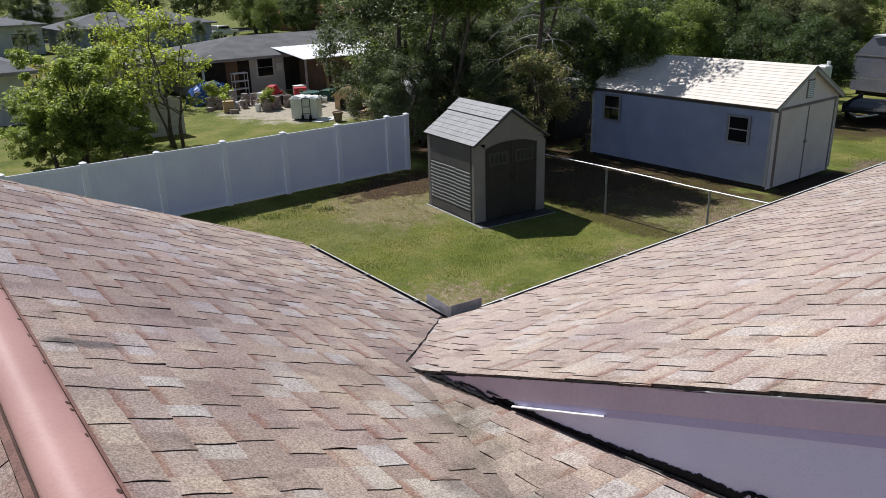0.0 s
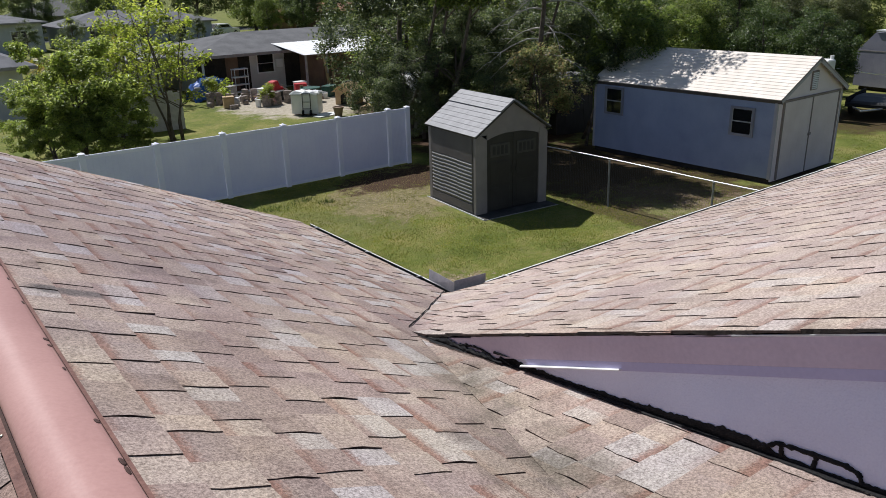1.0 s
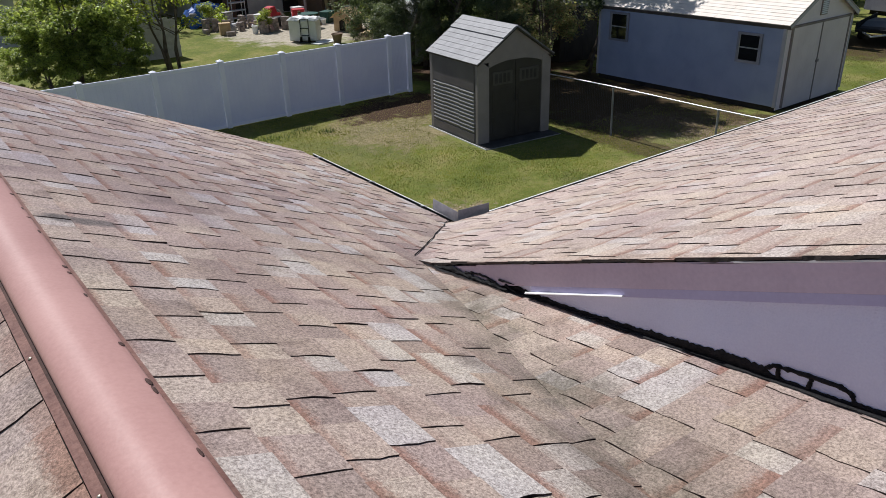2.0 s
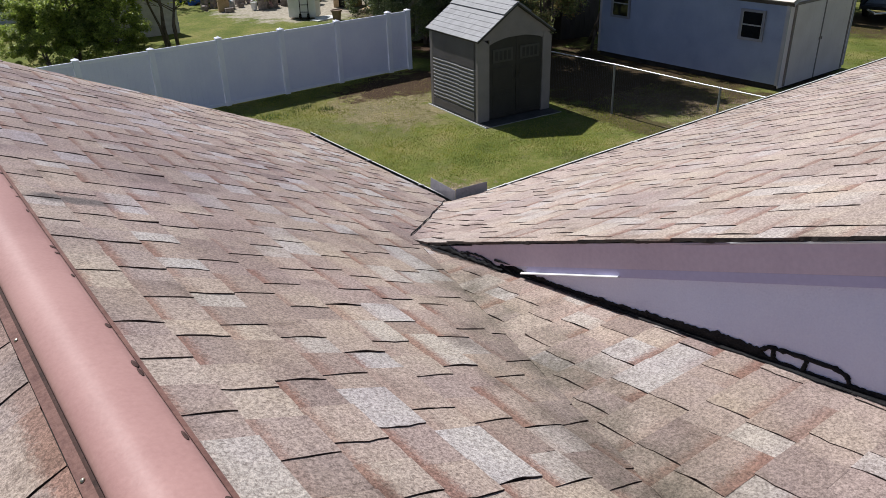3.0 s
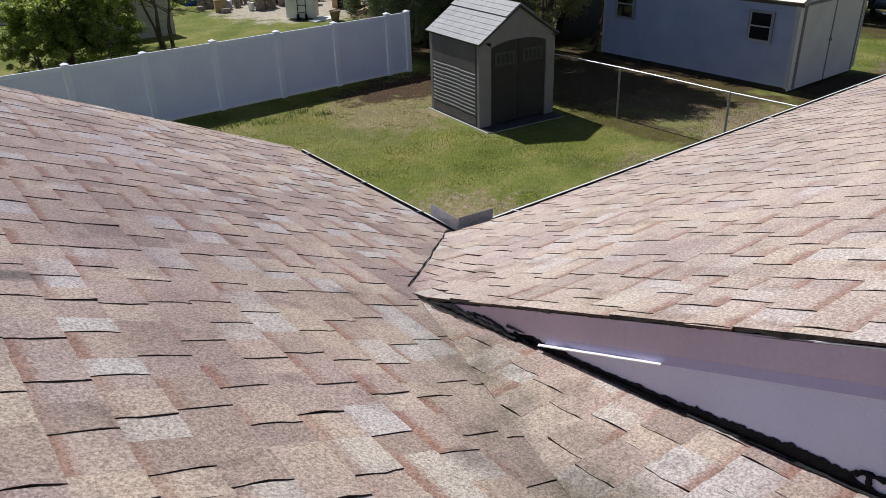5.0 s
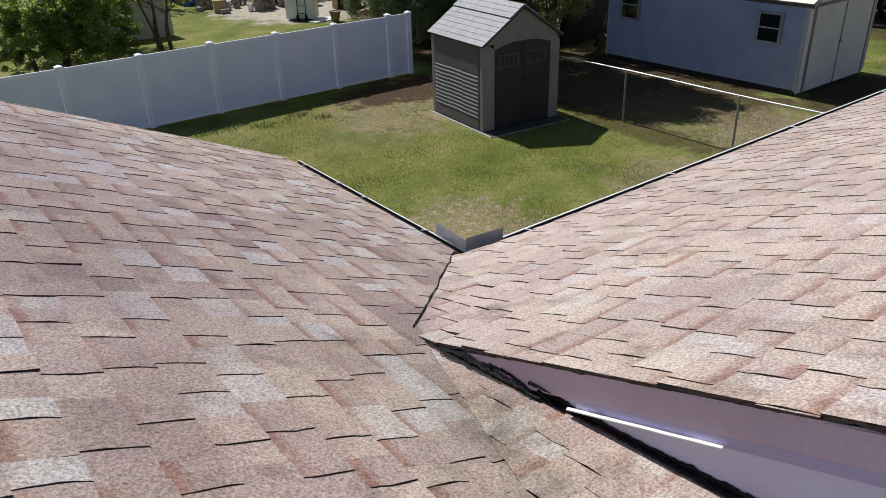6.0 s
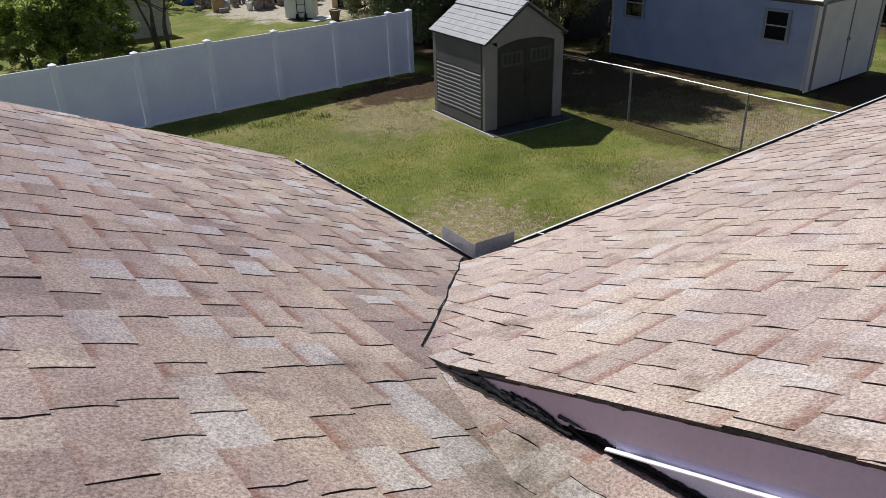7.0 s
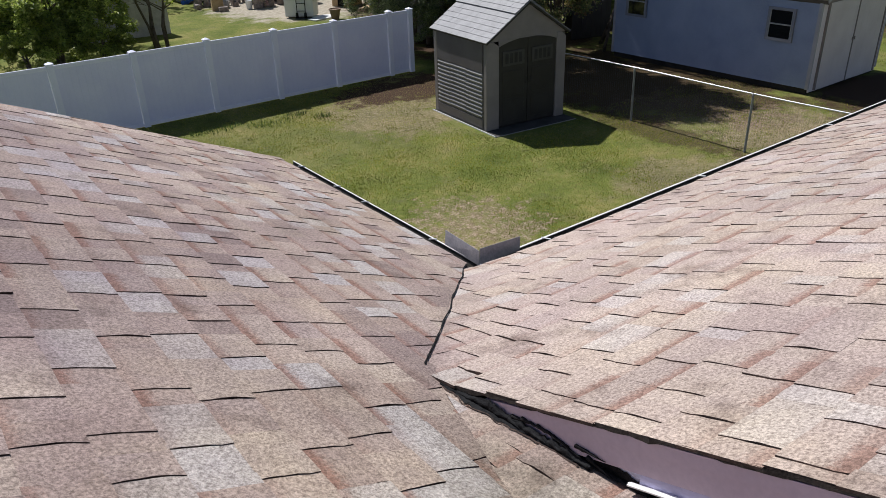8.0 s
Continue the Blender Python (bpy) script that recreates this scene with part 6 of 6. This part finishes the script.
def bag(at, size, seed, mat, label):
    """A slumped sack: a squat, dented round body with a gathered neck."""
    g = Geo()
    n, rows = 14, 8
    v = []
    for j in range(rows):
        t = j / (rows - 1)
        rad = size * (math.sin(math.pi * min(1.0, 0.16 + 0.80 * t)) ** 0.6) * (1.0 - 0.25 * t)
        for k in range(n):
            a = 2 * math.pi * k / n
            q = rad * (1.0 + 0.28 * noise.noise((math.cos(a) * 1.6, math.sin(a) * 1.6, t * 3.0 + seed)))
            v.append((q * math.cos(a), q * math.sin(a), size * 1.15 * t * (1.0 + 0.1 * noise.noise((a, seed, 1)))))
    g.add(v, [(j * n + k, j * n + (k + 1) % n, (j + 1) * n + (k + 1) % n, (j + 1) * n + k) for j in range(rows - 1) for k in range(n)] + [tuple(reversed(range(n))), tuple(range((rows - 1) * n, rows * n))])
    ob = thing("sack", at, label, "sack", "sacks in the garden")
    part("body", g, mat, ob, smooth=True)


for k in range(9):
    bucket((rr.uniform(14.4, 19.4), rr.uniform(33.6, 37.2), 0), rr.uniform(0.13, 0.2), rr.uniform(0.26, 0.4), M[("white_paint", "clay", "black", "pail_blue")[k % 4]], ("white plastic bucket on the sand", "brown clay pot on the sand", "black plastic bucket on the sand", "blue-grey plastic bucket on the sand")[k % 4])
for k in range(12):
    bag((rr.uniform(14.6, 19.2), rr.uniform(34.4, 37.6), 0), rr.uniform(0.22, 0.38), k * 3.1, M[("sack_pale", "rubble", "sack_pink", "wood_grey")[k % 4]], ("pale crumpled sack among the garden clutter", "grey-brown lumpy sack among the garden clutter", "pinkish cloth bundle among the garden clutter", "grey cloth bundle among the garden clutter")[k % 4])
for k in range(7):
    b = thing("loose_board", (rr.uniform(15.0, 19.5), rr.uniform(33.8, 36.8), 0.0), "weathered board leaning among the garden clutter", "board", "loose boards on the ground", turn=rr.uniform(-60, 60))
    part("plank", Geo().box(-0.6, 0.6, -0.07, 0.07, 0.0, 0.03), M["wood_tan" if k % 2 else "wood_grey"], b, bevel=0.004, m=pose(0, 0, 0.02 + 0.25 * (k % 3), 0, 14 * (k % 3), 0))
pf = thing("plank_fence", (9.35, 31.6, 0), "weathered grey plank fence behind the young tree", "fence", turn=-4)
for i in range(22):
    x = -2.3 + i * 0.165
    part("plank", Geo().box(x, x + 0.161, -0.012, 0.012, 0.0, 1.55 + 0.05 * math.sin(i * 2.1)), M["plank_pale"], pf)
for z in (0.35, 1.2):
    part("rail", Geo().box(-2.35, 1.35, 0.014, 0.055, z, z + 0.09), M["plank_pale"], pf)


# ---- white car on the far street ----
def car(at, turn, paint, label):
    ob = thing("car", at, label, "car", turn=turn)
    low = [(-2.1, 0.35), (2.05, 0.35), (2.1, 0.6), (1.95, 0.85), (1.0, 0.95), (-1.95, 0.98), (-2.12, 0.75)]
    part("body", Geo().prism([(x, -0.86, z) for x, z in low], (0, 1.72, 0)), paint, ob, bevel=0.06)
    cab = [(1.0, 0.95), (0.35, 1.44), (-1.2, 1.46), (-1.9, 0.98)]
    part("cabin", Geo().prism([(x, -0.74, z) for x, z in cab], (0, 1.48, 0)), paint, ob, bevel=0.05)
    for y in (-0.752, 0.742):
        part("side_glass", Geo().prism([(0.68, y, 1.06), (0.28, y, 1.34), (-1.05, y, 1.35), (-1.4, y, 1.06)], (0, 0.01, 0)), M["glass"], ob)
    part("windscreen", Geo().prism([(0.98, -0.66, 1.0), (0.42, -0.60, 1.42), (0.42, 0.60, 1.42), (0.98, 0.66, 1.0)], (0.02, 0, 0.02)), M["glass"], ob)
    part("rear_glass", Geo().prism([(-1.86, -0.66, 1.04), (-1.26, -0.60, 1.43), (-1.26, 0.60, 1.43), (-1.86, 0.66, 1.04)], (-0.02, 0, 0.02)), M["glass"], ob)
    for x in (-1.3, 1.3):
        for y in (-0.80, 0.80):
            w = part("wheel", Geo().lathe([(0.05, -0.1), (0.29, -0.1), (0.32, -0.06), (0.32, 0.06), (0.29, 0.1), (0.05, 0.1)], 16), M["rubber"], ob, m=Matrix.Translation((x, y, 0.32)) @ pose(0, 0, 0, 90, 0, 0))
            part("rim", Geo().lathe([(0.02, -0.105), (0.19, -0.105), (0.2, 0.105), (0.02, 0.105)], 12), M["galvanised"], w)
    return ob


car((35.2, 87.5, 0.0), 25, M["car_white"], "white hatchback parked in a far driveway")

# ---- darker tufts by the fence, standing in for leaf shadows on the lawn ----
def tuft(at, size, seed):
    r = random.Random(seed)
    g = Geo()
    for k in range(70):
        a, d, h = r.uniform(0, 6.28), size * r.random() ** 0.6, r.uniform(0.05, 0.13)
        x, y, b = math.cos(a) * d * 1.6, math.sin(a) * d, r.uniform(0, 3.14)
        w = Vector((math.cos(b), math.sin(b), 0)) * 0.009
        o = Vector((x, y, 0))
        g.add([o - w, o + w, o + Vector((math.cos(a) * 0.05, math.sin(a) * 0.05, h))], [(0, 1, 2)])
    ob = thing("shadow_tuft", at, "dark green grass tuft added in place of a leaf shadow on the lawn", "grass tuft", "tufts on the lawn")
    tagged(part("blades", g, M["leaf_dark"], ob), kind="stuff")


for k, (x, y, s) in enumerate(((7.17, 18.3, 0.24), (7.5, 18.45, 0.2), (7.97, 18.05, 0.24), (8.39, 17.85, 0.26), (9.02, 18.15, 0.2), (6.7, 18.4, 0.16), (9.5, 17.6, 0.14))):
    tuft((x, y, 0), s, 60 + k)

# ---- grass blades ----
rng = np.random.default_rng(21)


def blades(name, boxes, density, label, keep, dry=False):
    pts = np.concatenate([np.stack([rng.uniform(x0, x1, int((x1 - x0) * (y1 - y0) * density)), rng.uniform(y0, y1, int((x1 - x0) * (y1 - y0) * density))], 1) for x0, x1, y0, y1 in boxes])
    patch = np.array([noise.noise((x * 0.7, y * 0.7, 0)) + 0.6 * noise.noise((x * 2.3, y * 2.3, 4)) for x, y in pts])
    dry_spot = np.exp(-(((pts[:, 0] - 8.4) / 0.9) ** 2 + ((pts[:, 1] - 10.3) / 1.3) ** 2)) + 0.6 * np.exp(-(((pts[:, 0] - 10.6) / 1.2) ** 2 + ((pts[:, 1] - 16.2) / 1.8) ** 2)) + 0.6 * np.exp(-(((pts[:, 0] - 12.6) / 1.6) ** 2 + ((pts[:, 1] - 9.0) / 1.6) ** 2))
    patch = patch - 0.7 * dry_spot
    # bare, leaf-strewn ground in the corner behind the shed
    patch = patch - 1.6 * np.exp(-(((pts[:, 0] - 12.7) / 2.0) ** 2 + ((pts[:, 1] - 18.4) / 0.9) ** 2))
    green = patch > rng.uniform(-1.0, 0.25, len(pts))
    ok = keep(pts[:, 0], pts[:, 1]) & ((~green & (rng.random(len(pts)) < 0.55)) if dry else green)
    pts, patch = pts[ok], patch[ok]
    n = len(pts)
    a = rng.uniform(0, 6.283, n)
    h = rng.uniform(0.014, 0.034, n) * (1 + 0.5 * np.clip(patch, -0.5, 1))
    w = rng.uniform(0.004, 0.009, n)
    base = np.column_stack([pts, np.full(n, -0.002)])
    side = np.column_stack([np.cos(a), np.sin(a), np.zeros(n)]) * w[:, None]
    lean = np.column_stack([np.cos(a + 1.3), np.sin(a + 1.3), np.zeros(n)]) * (h * rng.uniform(0.2, 1.0, n))[:, None]
    tip = base + lean + np.column_stack([np.zeros(n), np.zeros(n), h])
    v = np.stack([base - side, base + side, tip], 1).reshape(-1, 3)
    ob = part(name, fast_mesh(name, v, np.arange(3 * n).reshape(-1, 3), [M["straw" if dry else "blade"]]), None)
    return tagged(ob, label, "grass", kind="stuff")


in_shed = lambda x, y: (x > 11.5) & (x < 14.2) & (y > 13.2) & (y < 16.3)
blades("lawn_grass", [(3.5, 14.7, 4.5, 19.7), (2.0, 3.6, 6.5, 19.7), (-3.0, 2.0, 12.0, 19.7)], 1350, "short green lawn grass inside the fences", lambda x, y: ~in_shed(x, y))
blades("dry_grass", [(3.5, 14.7, 4.5, 19.7), (14.75, 19.9, 5.0, 13.5)], 700, "dry straw-coloured grass in worn patches of the lawn", lambda x, y: ~in_shed(x, y), True)
blades("rough_grass", [(14.75, 19.9, 5.0, 13.5), (23.8, 30.0, 8.0, 14.0)], 600, "thin rough grass beyond the chain-link fence", lambda x, y: x > 0)

# ---- shingles ----
EXPOSE = 0.139
RAISED, LOW = (0.09, 0.12, 0.15, 0.18, 0.22), (0.08, 0.10, 0.13, 0.16)


def outline(length, raised, curl, seed):
    """Top outline of one piece: (along, down, height) with the butt at down = 0 and the head at down = -EXPOSE."""
    r = random.Random(seed)
    base, head = (0.0052, 0.0036) if raised else (0.0028, 0.0010)
    j = lambda a: r.uniform(-a, a)
    e = EXPOSE + 0.003
    side = lambda c, lifts: [(c + j(0.002), -e * t, base + (head - base) * t + l) for t, l in lifts]
    lift = curl * r.uniform(0.4, 1.0)
    bow, ph = r.uniform(0.0012, 0.005), r.uniform(0, 6.28)
    near = [(c + bow * math.sin(ph + 5.0 * t / e), t, h + j(0.0007)) for c, t, h in side(0.0, ((1.0, 0), (0.8, lift * 0.3), (0.6, lift * 0.6), (0.4, lift * 0.95), (0.2, lift * r.uniform(0.6, 1.1)), (0.0, lift * r.uniform(0.2, 1.1))))]
    far = side(length, ((0.0, curl * 0.3 * r.random()), (0.5, 0), (1.0, 0)))
    mid = [(length * 0.5 + j(0.01), j(0.002), base + j(0.0008))]
    return near + mid + far


def solid(points):
    """Verts, faces, slots and uvs of a piece: a fan on top and a skirt all round but at the head."""
    n = len(points)
    c = [sum(p[i] for p in points) / n for i in range(3)]
    v = [c] + [list(p) for p in points] + [[p[0], p[1], -0.006] for p in points]
    f, s = [], []
    for i in range(n):
        k = (i + 1) % n
        f.append((0, 1 + i, 1 + k))
        s.append(0)
        if not (points[i][1] < -EXPOSE and points[k][1] < -EXPOSE):
            f.append((1 + i, 1 + n + i, 1 + n + k, 1 + k))
            s.append(1)
    return v, f, s


def clip(points, a, b, c):
    """The part of an outline where a*along + b*down + c > 0."""
    out = []
    for i, p in enumerate(points):
        q = points[(i + 1) % len(points)]
        dp, dq = a * p[0] + b * p[1] + c, a * q[0] + b * q[1] + c
        if dp > 0:
            out.append(p)
        if dp * dq < 0:
            t = dp / (dp - dq)
            out.append(tuple(p[k] + (q[k] - p[k]) * t for k in range(3)))
    return out


VARIANTS = {}
for raised, lengths in ((True, RAISED), (False, LOW)):
    for length in lengths:
        for k in range(3):
            curl = (0.0006, 0.0020, 0.0042)[k] if raised else (0.0, 0.001, 0.0015)[k]
            VARIANTS[raised, length, k] = outline(length, raised, curl, hash((raised, int(length * 1000), k)) % 9973)


def with_uv(me, uv):
    layer = me.uv_layers.new(name="UVMap")
    co = np.array([uv[i] for i in (loop.vertex_index for loop in me.loops)], dtype=np.float32)
    layer.data.foreach_set("uv", co.ravel())


PIECE = {}
for key, pts in VARIANTS.items():
    v, f, s = solid(pts)
    g = Geo()
    for face, slot in zip(f, s):
        g.f.append(face)
        g.m.append(slot)
    g.v = [tuple(p) for p in v]
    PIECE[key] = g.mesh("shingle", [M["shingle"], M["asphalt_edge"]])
    with_uv(PIECE[key], [(p[0] + 0.31, p[1] / -EXPOSE) for p in v])


def lay(parent, place, butts, lo, hi, cuts, near, seed, deep=1.0):
    """Courses of shingles on one slope. place(along, down) gives the point; butts are the lower edges; cuts(along, down) gives
    half planes to trim by; near(along, down) says which pieces are objects of their own."""
    r = random.Random(seed)
    joined, slots, uvs, count = Geo(), [], [], 0
    for b in butts:
        c = lo - r.uniform(0, 0.3)
        raised = r.random() < 0.5
        while c < hi:
            key = (raised, r.choice(RAISED if raised else LOW), r.choices((0, 1, 2), (5, 3, 1.2))[0])
            length, pts = key[1], VARIANTS[key]
            mid = (c + length / 2, b - EXPOSE / 2)
            planes = cuts(*mid)
            c0, c, raised = c, c + length, not raised
            whole = [(p[0] + c0, p[1] * deep + b, p[2]) for p in pts]
            trimmed = whole
            for a in planes:
                trimmed = clip(trimmed, *a) if trimmed else trimmed
            if len(trimmed) < 3:
                continue
            o = Vector(place(c0, b))
            along = (Vector(place(c0 + 0.1, b)) - o).normalized()
            down = (o - Vector(place(c0, b - 0.1))).normalized()
            up = along.cross(down)
            if up.z < 0:
                up = -up
            if trimmed == whole and near(*mid) and count < 170:
                count += 1
                m = Matrix((along, down * 1.0, up)).transposed().to_4x4()
                k = (o - Vector(place(c0, b - 0.1))).length / 0.1
                m = Matrix.Translation(o) @ m @ Matrix.Diagonal((1, k * deep, 1, 1))
                part("shingle", PIECE[key], None, parent, m=m)
                continue
            v, f, s = solid([(p[0] - c0, (p[1] - b) / deep, p[2]) for p in trimmed])
            world_v = [Vector(place(c0 + p[0], b + p[1] * deep)) + up * p[2] for p in v]
            base = len(joined.v)
            joined.v.extend(tuple(p) for p in world_v)
            joined.f.extend(tuple(i + base for i in face) for face in f)
            joined.m.extend(s)
            uvs.extend((p[0] + c0, p[1] / -EXPOSE) for p in v)
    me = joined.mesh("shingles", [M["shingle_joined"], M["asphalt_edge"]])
    with_uv(me, uvs)
    return tagged(part("shingles", me, None, parent), kind="stuff")


def half(p, q, inside):
    """The half plane bounded by the line p-q that holds the point inside."""
    a, b = q[1] - p[1], p[0] - q[0]
    c = -(a * p[0] + b * p[1])
    s = 1 if a * inside[0] + b * inside[1] + c > 0 else -1
    return (a * s, b * s, c * s)


# main slope: along = y, down = x
CREASE = half((0.0, crease_x(0.0)), (3.0, crease_x(3.0)), (2.0, 0.0))
VALLEY_MAIN = half((3.195, 2.222), (4.385, 3.36), (5.0, 2.0))
LAST = (0, -1, EAVE_X + 0.004)
TOP_MAIN = (0, 1, -(RIDGE_X + 0.06))
lay(slope_main, lambda a, d: (d, a, z_main(d, a)), [0.643 + 0.1337 * k for k in range(-1, 22)], BACK_Y, RAKE_Y + 0.01,
    lambda a, d: ([] if 2.98 < a < 3.24 and d > 2.0 else [CREASE] if -1.69 < a < 3.12 else [VALLEY_MAIN] if a > 0 else [(0, -1, WALL_X)]) + [LAST, TOP_MAIN, (-1, 0, RAKE_Y + 0.012)], lambda a, d: 1.3 < a < 3.9 and d < 2.2, 11, 0.1337 / 0.139)
lay(slope_far, lambda a, d: (-d, a, z_main(-d, a)), [-0.315 + 0.1392 * k for k in range(1, 22)], BACK_Y, RAKE_Y + 0.01,
    lambda a, d: [(0, 1, 0.35), (-1, 0, RAKE_Y + 0.012)], lambda a, d: False, 12)
# wing: along = x, down = y
VALLEY_WING = half((2.222, 3.195), (3.36, 4.385), (4.0, 2.0))
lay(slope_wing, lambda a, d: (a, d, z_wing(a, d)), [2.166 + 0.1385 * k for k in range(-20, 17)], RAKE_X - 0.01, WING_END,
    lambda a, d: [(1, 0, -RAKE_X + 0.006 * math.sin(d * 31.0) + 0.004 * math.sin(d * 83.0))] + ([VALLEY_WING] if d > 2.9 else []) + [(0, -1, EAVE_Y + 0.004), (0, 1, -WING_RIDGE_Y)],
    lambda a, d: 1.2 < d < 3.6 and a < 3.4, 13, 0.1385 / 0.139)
lay(slope_back, lambda a, d: (a, 2 * WING_RIDGE_Y - d, B0 - B1 * d), [WING_RIDGE_Y + 0.1512 * k for k in range(1, 31)], RAKE_X - 0.01, WING_END,
    lambda a, d: [(1, 0, -RAKE_X), (0, 1, -WING_RIDGE_Y)], lambda a, d: False, 15, 0.1512 / 0.139)
# cricket: along = x, down = y
CREASE_C = half((crease_x(0.0), 0.0), (crease_x(3.0), 3.0), (3.0, 0.0))
lay(slope_cricket, lambda a, d: (a, d, z_cricket(a, d)), [1.495 + 0.1392 * k for k in range(-22, 13)], 0.5, WALL_X,
    lambda a, d: [CREASE_C, (-1, 0, WALL_X - 0.002)], lambda a, d: d > 0.7, 14)
